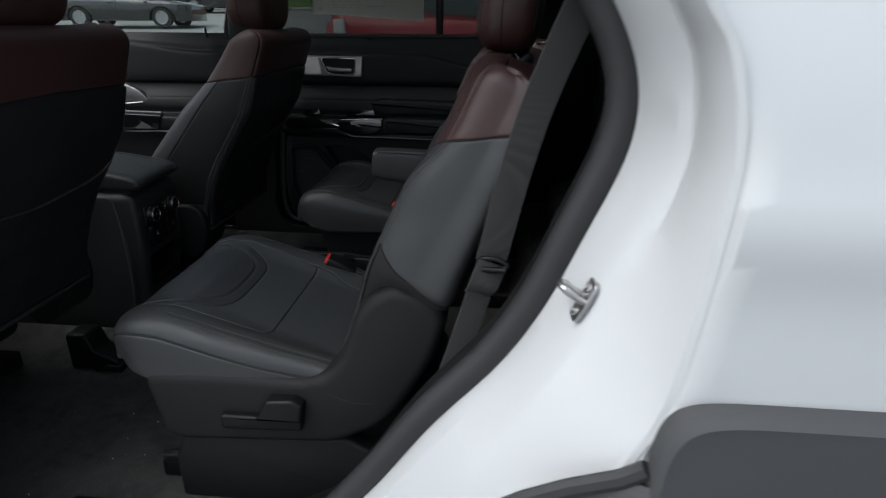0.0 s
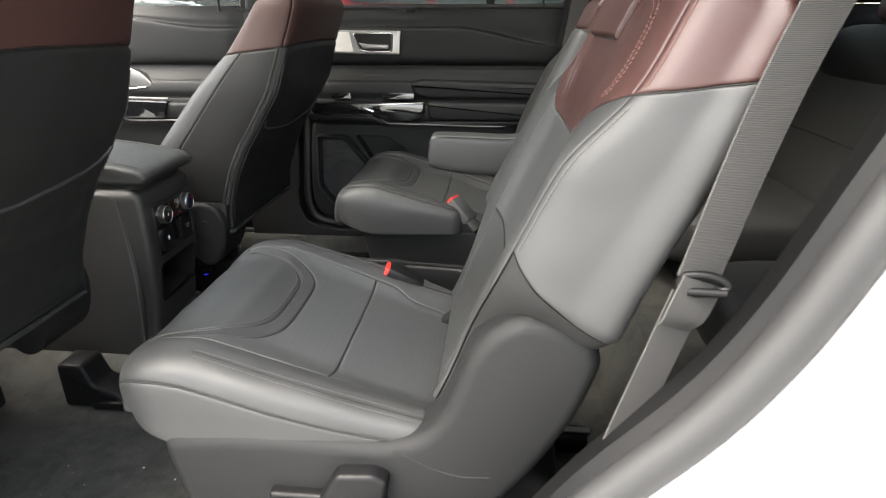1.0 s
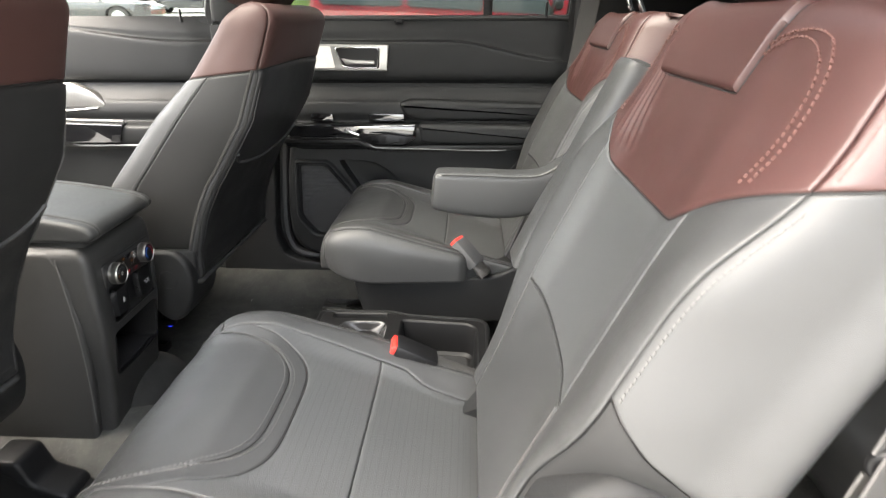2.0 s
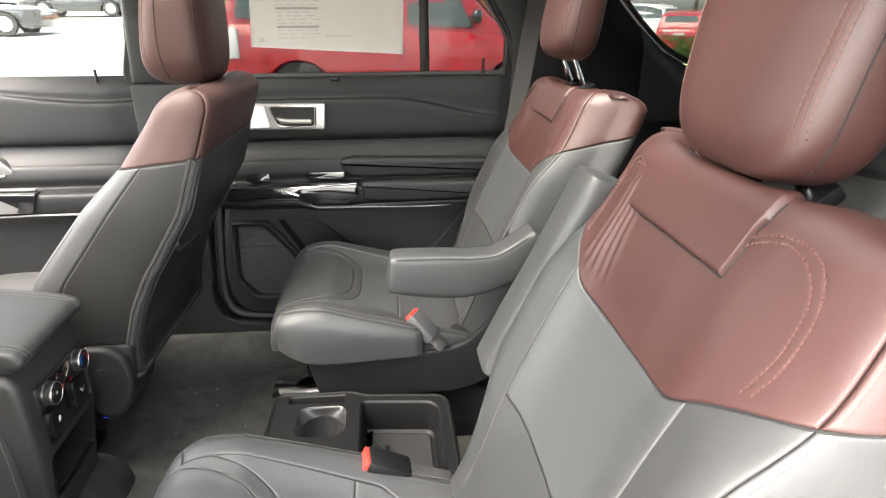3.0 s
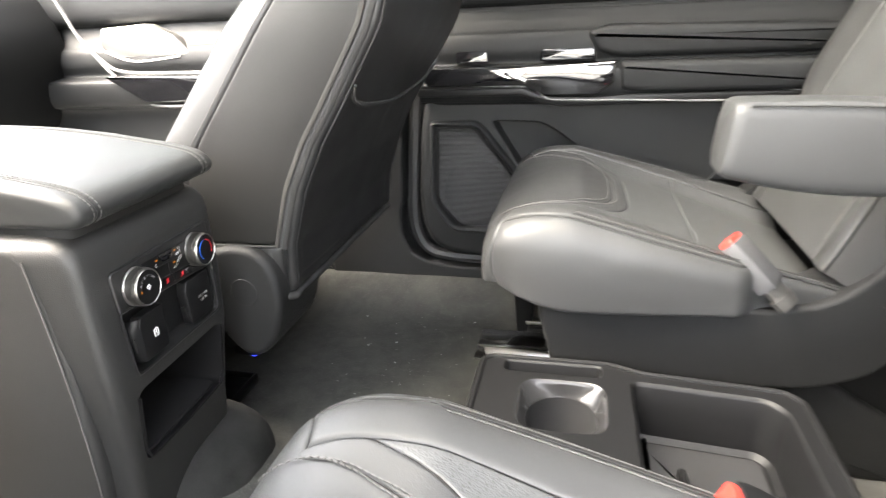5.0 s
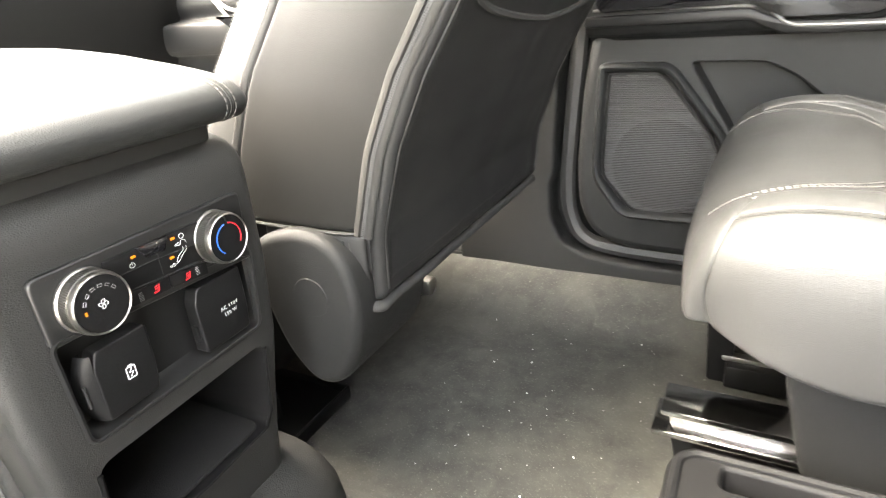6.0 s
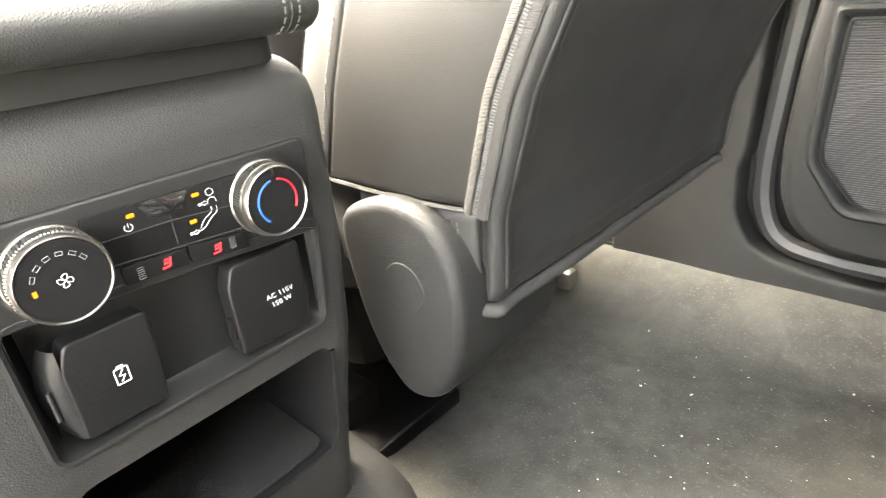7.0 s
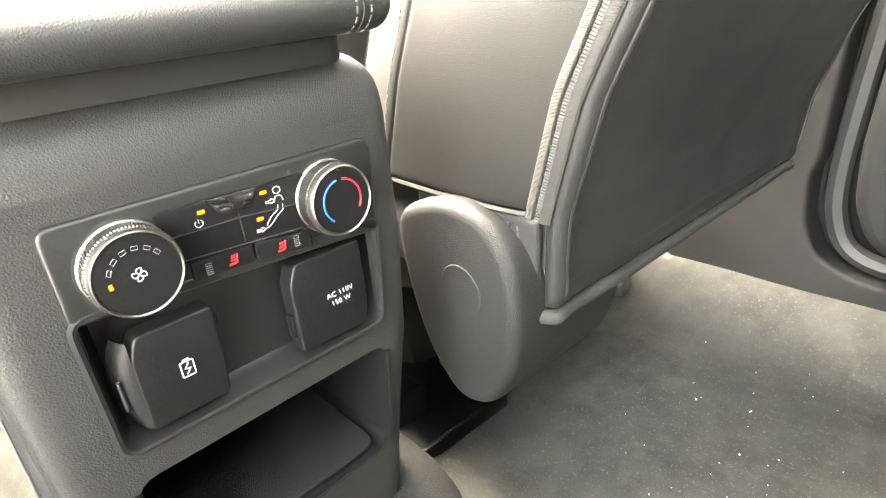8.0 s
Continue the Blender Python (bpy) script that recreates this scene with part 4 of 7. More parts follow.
def back_surface(k, s):
    """The backrest: k runs round it (0 front middle, 3 outer seam, 6 rear middle), s up it in metres."""
    k, s = np.broadcast_arrays(np.asarray(k, float), np.asarray(s, float))
    low = np.minimum(s, BACK_TOP)
    bulge = ease(low, 0.02, 0.24) * (1 - ease(low, 0.33, 0.5))
    slim = 1 - 0.10 * (1 - ease(low, 0.05, 0.22)) - 0.03 * ease(low, 0.42, 0.56)
    deep = 0.150 - 0.13 * np.clip(low, 0.2, 0.56)
    one = np.ones_like(s)
    tuck = 1 - ease(low, 0.17, 0.24)
    outer = np.stack([0 * s, 0.085 * one, 0.153 * one, 0.190 + 0.045 * ease(low, 0.10, 0.25) + 0.014 * ease(low, 0.3, 0.5), 0.268 - 0.045 * tuck, 0.256 - 0.045 * tuck, 0 * s], -1)
    inner = np.stack([0 * s, 0.085 * one, 0.140 * one, 0.186 + 0.020 * ease(low, 0.10, 0.25) - 0.012 * ease(low, 0.40, 0.56), 0.226 * one, 0.228 * one, 0 * s], -1)
    y = np.concatenate([-outer[..., :0:-1], inner], -1) * slim[..., None]
    front = [-0.012 * bulge, -0.008 * bulge, 0.008 * bulge, 0.017 * bulge - 0.014 * ease(low, 0.36, 0.47)]
    shoulder = 0.050 * ease(low, 0.28, 0.50)
    flank = 0.014 + 0.022 * ease(low, 0.25, 0.50)
    outer = np.stack(front + [-0.05 - 0.4 * flank, -deep + 0.008 - flank, -deep - 0.006 - shoulder], -1)
    inner = np.stack(front + [-0.05 - 0.3 * shoulder, -deep + 0.008 - shoulder, -deep - 0.006 - shoulder], -1)
    n = np.concatenate([outer[..., :0:-1], inner], -1)
    yy, nn = ring(k + 6, y), ring(k + 6, n)
    q = np.clip((s - BACK_TOP) / 0.055, 0, math.pi / 2)
    mid = -deep / 2
    nn = mid + (nn - mid) * np.cos(q) ** 0.7
    yy = yy * (1 - 0.08 * (1 - np.cos(q)))
    level = np.interp(k, [-6, -5, -3, -1.5, 6], [1, 0.25, 0.25, 1, 1]) * ease(low, 0.40, BACK_TOP) * (0.2 + 0.8 * ease(np.abs(yy), 0.06, 0.15))
    h = low + (0.040 - 0.008 * ease(np.abs(yy), 0.09, 0.22)) * np.sin(q) - 0.36 * nn * level - 0.045 * np.exp(-((yy / 0.11) ** 4)) * ease(-nn, -0.005, 0.035) * np.sin(q) ** 3
    x = 0.795 + h * math.sin(RECLINE) - nn * math.cos(RECLINE)
    z = 0.80 + h * math.cos(RECLINE) + nn * math.sin(RECLINE)
    return np.stack([x, yy, z], -1)


BACK_END = BACK_TOP + 0.055 * math.pi / 2 - 2e-4


def bib_edge(k):
    """The height at which the red leather begins."""
    k = abs(k)
    near = np.clip(np.abs(k + np.linspace(-0.28, 0.28, 9)), 0, 6)
    return float(np.mean(np.interp(near, [0, 1.3, 1.75, 2.1, 2.45, 3.0, 4.0, 5.2, 6.0], [0.376, 0.378, 0.386, 0.404, 0.426, 0.454, 0.486, 0.520, 0.525])))


CUSH_W, CUSH_N, CUSH_ROLL = 0.238, 7.0, 0.108


TT = np.linspace(0, 1, 3000)
CUSH_T = math.pi / 2 * TT**4 / (TT**4 + (1 - TT) ** 4)
CUSH_Y, CUSH_Z = np.sin(CUSH_T) ** (2 / CUSH_N), np.cos(CUSH_T) ** (2 / CUSH_N)
CUSH_S = np.concatenate([[0], np.cumsum(np.hypot(np.diff(CUSH_Y * CUSH_W), np.diff(CUSH_Z * 0.12)))])
CUSH_S = CUSH_S / CUSH_S[-1]


def side_of(y):
    """The share of the way from the middle to the foot of the side."""
    return float(np.sign(y)) * float(np.interp(abs(y) / CUSH_W, CUSH_Y, CUSH_S))


def y_at(a):
    return math.copysign(CUSH_W * float(np.interp(abs(a), CUSH_S, CUSH_Y)), a)


def low_at(share):
    """The same for a share of the height over the foot."""
    return np.interp(-np.asarray(share, float), -CUSH_Z, CUSH_S)


def along_of(x):
    """The cushion's running parameter for a place along it; below 0.475 it rolls over the front."""
    if x >= 0.475:
        return (x - 0.475) / 0.36
    return -math.asin(min(1.0, ((0.475 - x) / CUSH_ROLL)) ** 1.25) * 2 / math.pi


def cushion_surface(a, b):
    """The cushion: a across (-1 to 1, side to side), b along (-1 the front's foot, 0 the front's top, 1 the rear)."""
    a, b = np.broadcast_arrays(np.asarray(a, float), np.asarray(b, float))
    ta, tb = np.interp(np.clip(np.abs(a), 0, 1), CUSH_S, CUSH_T), np.clip(-b, 0, 1) * math.pi / 2
    x = np.where(b >= 0, 0.475 + 0.36 * np.clip(b, 0, 1.2), 0.475 - (CUSH_ROLL - 0.03 * np.abs(a) ** 3) * np.sin(tb) ** 0.8)
    narrow = 1 - 0.16 * np.sin(tb) ** 2.5 - 0.04 * ease(b, 0.3, 1.0) - (0.05 * ease(b, 0.0, 0.6) + 0.10 * ease(b, 0.60, 0.72)) * (a > 0)
    y = np.sign(a) * CUSH_W * np.sin(ta) ** (2 / CUSH_N) * narrow
    g, f = np.cos(ta) ** (2 / CUSH_N), np.cos(tb) ** 0.62
    centre = 0.890 - 0.37 * np.maximum(x - 0.505, 0) - 0.05 * np.maximum(0.45 - x, 0)
    rim = 0.906 - 0.28 * np.maximum(x - 0.49, 0)
    swell = ease(np.abs(y), 0.12, 0.205)
    top = centre + (rim - centre) * swell
    foot = 0.775 + 0.022 * ease(x, 0.5, 0.39)
    return np.stack([x, y, foot + (top - foot) * f * g], -1)


def arch(y):
    return along_of(0.550 - 0.10 * (abs(y) / 0.148) ** 4)


def band_end(y):
    return along_of(0.572 - 0.10 * (abs(y) / 0.163) ** 4.5)


def superblob(centre, half, power=3.0, turn=None, na=28, nb=18, flatten=None):
    """A pillow-like solid."""
    t, p = np.linspace(0, 2 * math.pi, na, endpoint=False), np.linspace(-math.pi / 2 + 1e-3, math.pi / 2 - 1e-3, nb)
    pw = lambda c: np.sign(c) * np.abs(c) ** (2 / power)  # noqa: E731
    tt, pp = np.meshgrid(t, p, indexing="ij")
    q = np.stack([half[0] * pw(np.cos(tt)) * pw(np.cos(pp)), half[1] * pw(np.sin(tt)) * pw(np.cos(pp)), half[2] * pw(np.sin(pp))], -1)
    if flatten:
        q = flatten(q)
    if turn is not None:
        q = q @ np.array(turn.to_3x3()).T
    g = Geo().grid(q + np.array(centre), around=True)
    k = g.n - na * nb
    g.f += [tuple(k + i * nb for i in range(na)), tuple(k + (na - 1 - i) * nb + nb - 1 for i in range(na))]
    return g


def headrest(parent, place, at, half, tilt, mat, thread, posts, post_foot):
    """A cushion on two chromed posts; it has a stitched seam round its front."""
    turn = pose(0, 0, 0, 0, tilt, 0)

    def shape(q):
        q = q.copy()
        q[..., 1] *= 1 + 0.10 * q[..., 2] / half[2]
        q[..., 0] *= 1 - 0.12 * q[..., 2] / half[2]
        return q

    g = superblob(at, half, 3.6, turn, 40, 24, shape)
    pad = part("cushion", g, mat, parent, place=place)
    flat_turn, power = np.array(turn.to_3x3()).T, 3.6

    def face(a, b):
        """The front face, by shares of its half width and height."""
        a, b = np.broadcast_arrays(np.asarray(a, float), np.asarray(b, float))
        deep = np.clip(1 - np.abs(a) ** power - np.abs(b) ** power, 0, 1) ** (1 / power)
        return shape(np.stack([-half[0] * deep, half[1] * a, half[2] * b], -1)) @ flat_turn + np.array(at)

    threads = Geo()
    for e in (-1, 1):
        line = [(e * 0.88, b) for b in np.linspace(-0.62, 0.70, 24)]
        part("seam", cord(face, line, 0.0008, 0.0, -1, 60), thread, pad, place=place)
        for d in (-0.035, 0.035):
            stitches(face, [(a + d, b) for a, b in line], -0.0001, 0.0044, 0.0022, 0.0009, flip=-1, geo=threads)
        def flank(a, b, e=e):
            """One side of the cushion, by shares of its depth and height."""
            a, b = np.broadcast_arrays(np.asarray(a, float), np.asarray(b, float))
            deep = np.clip(1 - np.abs(a) ** power - np.abs(b) ** power, 0, 1) ** (1 / power)
            return shape(np.stack([half[0] * a, e * half[1] * deep, half[2] * b], -1)) @ flat_turn + np.array(at)

        part("seam", cord(flank, [(-0.30 + 0.25 * max(0.0, -b) ** 2, b) for b in np.linspace(-0.86, 0.86, 24)], 0.0009, 0.0002, e, 60), SEAM, pad, place=place)
        part("seam", cord(flank, [(0.72, b) for b in np.linspace(-0.80, 0.86, 24)], 0.0012, 0.0002, e, 60), SEAM, pad, place=place)
    part("stitching", threads, thread, pad, place=place, kind="stuff")
    for y in posts:
        top = np.array(at) + np.array(turn.to_3x3() @ Vector((0.0, y, -half[2] * 0.8)))
        foot = np.array((post_foot[0], at[1] + y, post_foot[1]))
        part("post", Geo().tube([foot, top], 0.0062, 14), CHROME, parent, "chrome post", place=place)
        way = (top - foot) / np.linalg.norm(top - foot)
        lean = Vector(way).to_track_quat("Z", "Y").to_matrix().to_4x4()
        sleeve = Geo().box(foot + 0.009 * way, (0.038, 0.042, 0.018), 0.005, lean)
        part("sleeve", sleeve, SMOOTH, parent, place=place)


def buckle(base, top, label, width=0.044, thick=0.026, cloth=True):
    """A belt buckle on its stalk; the button lies in its upper end."""
    base, top = Vector(base), Vector(top)
    ob = thing("seat_belt_buckle", base, label, "buckle", "belt buckles")
    way = (top - base).normalized()
    turn = way.to_track_quat("Z", "Y").to_matrix().to_4x4()
    length = 0.072
    part("housing", Geo().box(top - way * length / 2, (width, thick, length), 0.005, turn), CLAD if "grey" in label else SMOOTH, ob)
    part("button", Geo().box(top + way * 0.001, (width * 0.86, thick * 0.74, 0.010), 0.003, turn), BUTTON_RED, ob, "red push button")
    foot = top - way * length
    part("sleeve", Geo().tube(spline([foot + way * 0.012, foot - way * 0.012, foot - way * 0.03, base], 14), np.interp(np.linspace(0, 1, 14), [0, 0.5, 1], [0.021, 0.019, 0.024]), 14, flat=0.55), WEB, ob, "dark cloth sleeve")
    return ob


def armrest(parent, place, path, width, height, closing=0.6):
    """A padded arm swept along a line, rounded at both ends."""
    fine = spline(path, 44)
    m = len(fine)
    rows = []
    for i, p in enumerate(fine):
        t = i / (m - 1)
        e = min(1.0, math.sqrt(max(0.0, 1 - (1 - min(t, 1 - t) / 0.05) ** 2)) if min(t, 1 - t) < 0.05 else 1.0)
        tan = fine[min(i + 1, m - 1)] - fine[max(i - 1, 0)]
        tan = tan / np.linalg.norm(tan)
        up = np.cross(np.array([0, 1.0, 0]), tan) * -1
        row = []
        for a in np.linspace(0, 2 * math.pi, 28, endpoint=False):
            c, s = math.cos(a), math.sin(a)
            row.append(p + np.array([0, 1.0, 0]) * width / 2 * math.copysign(abs(c) ** 0.34, c) * (0.55 + 0.45 * e) + up * height(t) / 2 * math.copysign(abs(s) ** 0.34, s) * (0.60 + 0.40 * e))
        rows.append(row)
    g = Geo().grid(np.array(rows), across=True)
    g.f += [tuple(range(28)), tuple((m - 1) * 28 + 27 - i for i in range(28))]
    arm = part("armrest", g, LEATHER, parent, "padded folding armrest", place=place)
    for side in (-1, 1):
        line = []
        for i in range(3, m - 3):
            tan = fine[i + 1] - fine[i - 1]
            tan = tan / np.linalg.norm(tan)
            up = np.cross(np.array([0, 1.0, 0]), tan) * -1
            line.append(fine[i] + up * height(i / (m - 1)) * 0.455 + np.array([0, side * width * 0.480, 0]))
        part("piping", Geo().tube(line, 0.0011, 6), SEAM, arm, place=place)
    return arm


def gathers(k, s, side):
    """Folds of gathered leather under the head pad, on one side."""
    k = k * side
    total = 0.0
    for at, lean, amp, wide in ((1.00, -1.4, 0.0016, 0.06), (1.18, -0.8, 0.0026, 0.06), (1.38, 0.2, 0.0030, 0.07), (1.60, 0.9, 0.0026, 0.07), (1.86, 1.4, 0.0018, 0.09)):
        total = total + amp * np.exp(-(((k - at - lean * (0.50 - s)) / wide) ** 2))
    return total * ease(s, 0.395, 0.44) * (1 - ease(s, 0.515, 0.56))


def second_row_seat(dx, cy, sgn, arm_down, label, raised=0.0):
    """A captain's chair. It is drawn with its outer side towards -y and mirrored by sgn."""
    seat = thing("second_row_seat", (0.66 + dx, cy, FLOOR), label, "car seat", "second-row seats")
    place = lambda v: v * np.array([1, sgn, 1]) + np.array([dx, cy, 0])  # noqa: E731

    # backrest
    seat_place = place
    place = lambda v: seat_place(v) + np.array([0.42 * raised, 0, 0.91 * raised])  # noqa: E731
    back = part("backrest_core", panel(back_surface, -6, 6, 0.0, BACK_END, 120, 50, -0.0014, 0.01, 0.0014, -1, True, True), SEAM, seat, place=place)
    up = lambda f, d=0.0: (lambda k: f(k) + d)  # noqa: E731
    part("lower_panel", panel(back_surface, -1.995, 1.995, 0.0, 0.187, 26, 18, 0.0020, 0.004, 0.0005, -1), LEATHER, back, place=place)
    part("perforated_insert", panel(back_surface, -1.995, 1.995, 0.189, up(bib_edge, -0.001), 50, 40, 0.0020, 0.004, 0.0005, -1), INSERT, back, "perforated leather panel", place=place)
    part("red_bib", panel(back_surface, -2.995, 2.995, up(bib_edge, 0.001), BACK_END, 260, 70, 0.0026, 0.0035, -0.0004, -1, lump=0.0010, fold=lambda k, s: gathers(k, s, sgn)), RED, back, "red-brown leather upper panel", place=place)

    def pad_foot(k):
        return float(0.497 + 0.062 * ease(abs(k), 1.24, 1.46))

    part("pad_seam", cord(back_surface, [(k, 0.585 if abs(k) > 1.46 else pad_foot(k) - 0.0012) for k in (-1.485, *np.linspace(-1.459, 1.459, 60), 1.485)], 0.0008, 0.0030, -1, 240), SEAM, back, place=place)
    part("head_pad", panel(back_surface, -1.47, 1.47, pad_foot, BACK_END, 90, 40, 0.0095, 0.006, -0.002, -1), RED, back, "smooth red-brown pad", place=place)
    part("rear_panel", panel(lambda a, b: back_surface(np.where(a > 6, a - 12, a), b), 5.25, 6.75, 0.02, BACK_TOP - 0.04, 30, 24, 0.004, 0.01, 0.002, -1), FELT, back, "dark felt seat back", place=place)
    part("top_rear", panel(lambda a, b: back_surface(np.where(a > 6, a - 12, a), b), 5.52, 6.48, BACK_TOP - 0.038, BACK_END, 40, 24, 0.0045, 0.004, 0.0, -1), RED, back, "red-brown leather over the rear edge", place=place)
    threads, red_threads = Geo(), Geo()
    for e in (-1, 1):
        part("bolster", panel(lambda a, b: back_surface(e * a, b), 2.005, 2.995, 0.0, up(bib_edge, -0.001), 24, 56, 0.0018, 0.0035, -0.0004, -e, lump=0.0012), LEATHER, back, place=place)
        part("side_panel", panel(lambda a, b: back_surface(e * a, b), 3.005, 5.15, lambda k: float(np.interp(k, [3.0, 3.25, 3.6, 4.2, 4.8, 5.15], [0.262, 0.250, 0.236, 0.224, 0.222, 0.236])), up(bib_edge, -0.001), 34, 44, 0.0018, 0.0035, -0.0004, -e, lump=0.0012), LEATHER, back, place=place)
        # Dark sunken cover puts the shade below the side panel into colour.
        part("lower_side", panel(lambda a, b: back_surface(e * a, b), 3.005, 5.15, 0.0, lambda k: float(np.interp(k, [3.0, 3.25, 3.6, 4.2, 4.8, 5.15], [0.260, 0.248, 0.234, 0.222, 0.220, 0.234])), 30, 24, -0.003, 0.003, 0.0, -e), SMOOTH, back, "dark lower side, standing in for shade", place=place)
        part("side_panel_top", panel(lambda a, b: back_surface(e * a, b), 3.005, 5.58, up(bib_edge, 0.001), BACK_END, 44, 36, 0.0030, 0.004, 0.0, -e, lump=0.0008), RED, back, "red-brown leather shoulder", place=place)
        part("edge_band", Geo().tube(back_surface(np.full(30, e * 5.2), np.linspace(0.235, BACK_TOP - 0.05, 30)), 0.008, 8), FELT, back, place=place)
        for k in (3.12,):
            stitches(back_surface, [(e * 1.93, s) for s in np.linspace(0.03, 0.182, 8)], 0.0022, 0.0034, 0.0017, 0.0007, -1, threads)
            stitches(back_surface, [(e * k, s) for s in np.linspace(0.262, 0.445, 12)], 0.0022, 0.0034, 0.0017, 0.0007, -1, threads)
            stitches(back_surface, [(e * k, s) for s in np.linspace(0.465, 0.60, 8)], 0.0030, 0.0034, 0.0017, 0.0008, -1, red_threads)
        for d in (0.0, 0.085):
            stitches(back_surface, [(e * (1.12 + 0.1 * d), 0.530 - 0.10 * d), (e * (1.85 - d), 0.553 - 0.10 * d), (e * (2.25 - d), 0.552 - 0.10 * d), (e * (2.48 - d), 0.525 - 0.04 * d), (e * (2.53 - d), 0.48), (e * (2.48 - d), 0.436)], 0.0034, 0.0034, 0.0017, 0.0008, -1, red_threads)
    part("stitching", threads, THREAD, back, "light grey stitching", place=place, kind="stuff")
    part("red_stitching", red_threads, REDTHREAD, back, "brown stitching", place=place, kind="stuff")
    cords = Geo()
    for d in (0.0,):
        cord(back_surface, [(k, bib_edge(k)) for k in np.linspace(-5.1, 5.1, 40)], 0.0009, 0.0005, -1, 120, cords)
    cord(back_surface, [(k, 0.188) for k in np.linspace(-1.95, 1.95, 20)], 0.0010, 0.001, -1, 40, cords)
    part("seam", cords, SEAM, back, place=place)
    if arm_down:
        headrest(seat, place, (1.060, 0.0, 1.486), (0.050, 0.102, 0.112), 9, RED, REDTHREAD, (-0.046, 0.046), (1.087, 1.306))
    else:
        headrest(seat, place, (1.086, -0.006, 1.430), (0.052, 0.118, 0.112), 9, RED, REDTHREAD, (-0.050, 0.050), (1.106, 1.298))

    # cushion
    place = seat_place
    core = part("cushion_core", panel(cushion_surface, -1, 1, -1, 1.0, 60, 50, -0.0012, 0.01, 0.0012, -1, True, True), LEATHER, seat, place=place)
    inner = 0.168
    ai = side_of(inner)
    edge_at = lambda a: max(-0.9, arch(y_at(a)) if abs(y_at(a)) < 0.160 else arch(0.160) - (0.80 + arch(0.160)) * float(ease(abs(a), side_of(0.160), 0.97)))  # noqa: E731
    part("front_pad", panel(cushion_surface, -0.985, 0.985, -1.0, edge_at, 110, 56, 0.0026, 0.005, 0.0, -1, lump=0.0014), LEATHER, core, place=place)
    part("front_band", panel(cushion_surface, -ai, ai, lambda a: arch(y_at(a)) + 0.003, lambda a: band_end(y_at(a)) - 0.002, 90, 16, 0.0022, 0.004, 0.0, -1), LEATHER, core, place=place)
    tee = along_of(0.66)
    part("centre_front", panel(cushion_surface, -ai, ai, lambda a: band_end(y_at(a)) + 0.002, tee - 0.002, 90, 40, 0.0020, 0.004, 0.0, -1), INSERT, core, "perforated leather panel", place=place)
    part("centre_rear", panel(cushion_surface, -ai, ai, tee + 0.002, 1.0, 60, 30, 0.0020, 0.004, 0.0, -1), INSERT, core, "perforated leather panel", place=place)
    threads = Geo()
    for e in (-1, 1):
        pipe = float(low_at(0.68 if e < 0 else 0.92))

        def surf(a, b, e=e, pipe=pipe):
            """One side of the cushion, its piping sloping down towards the rear."""
            a, b = np.broadcast_arrays(np.asarray(a, float), np.asarray(b, float))
            bound = low_at((0.72 if e < 0 else 0.93) - (0.30 if e < 0 else 0.10) * ease(b, -0.1, 1.0))
            bent = np.where(a < pipe, ai + (a - ai) / (pipe - ai) * (bound - ai), bound + (a - pipe) / (1 - pipe) * (1 - bound))
            return cushion_surface(e * bent, b)

        last = 1.0 if e < 0 else 0.66
        lip = lambda a: edge_at(a) + 0.006  # noqa: E731
        part("side_bolster", panel(surf, ai + 0.003, pipe - 0.002, lip, 1.0, 30, 54, 0.0028, 0.005, 0.0, -e, lump=0.0014), LEATHER, core, place=place)
        part("side_panel", panel(surf, pipe + 0.002, 0.995, lip, last, 24, 54, 0.0030, 0.005, 0.0, -e, lump=0.0014), LEATHER, core, place=place)
        crest = side_of(0.205) if e < 0 else pipe - 0.022
        part("bolster_seam", cord(surf, [(crest, b) for b in np.linspace(0.05, 0.97, 20)], 0.0008, 0.0038, -e), SEAM, core, place=place)
        for a in (crest - 0.014, crest + 0.016):
            stitches(surf, [(a, b) for b in np.linspace(0.06, 0.96, 16)], 0.0042, flip=-e, geo=threads)
        part("piping", cord(surf, [(pipe, b) for b in np.linspace(lip(pipe) + 0.03, last - 0.02, 20)], 0.0018, 0.0012, -e), SEAM, core, place=place)
    for edge_line in (arch, band_end):
        part("band_seam", cord(cushion_surface, [(side_of(y), edge_line(y)) for y in np.linspace(-0.160, 0.160, 40)], 0.0009, 0.0006, -1, 90), SEAM, core, place=place)
    line = [(side_of(y), arch(y) - 0.018) for y in np.linspace(-0.168, 0.168, 30)]
    stitches(cushion_surface, line, 0.0042, flip=-1, geo=threads)
    stitches(cushion_surface, [(side_of(y), arch(y) + 0.020) for y in np.linspace(-0.16, 0.16, 30)], 0.0032, flip=-1, geo=threads)
    part("stitching", threads, DARKTHREAD, core, "light grey stitching", place=place, kind="stuff")

    # plastic shields, lever, pedestal
    outline = rounded([(0.447, 0.797), (0.60, 0.806), (0.752, 0.802), (0.79, 0.815), (0.812, 0.838), (0.828, 0.867), (0.851, 0.937), (0.880, 0.973), (0.916, 0.992), (0.960, 0.981), (0.998, 0.956), (1.006, 0.930), (0.984, 0.859), (0.942, 0.783), (0.895, 0.715), (0.80, 0.668), (0.50, 0.652), (0.474, 0.668)], 0.03, 4)
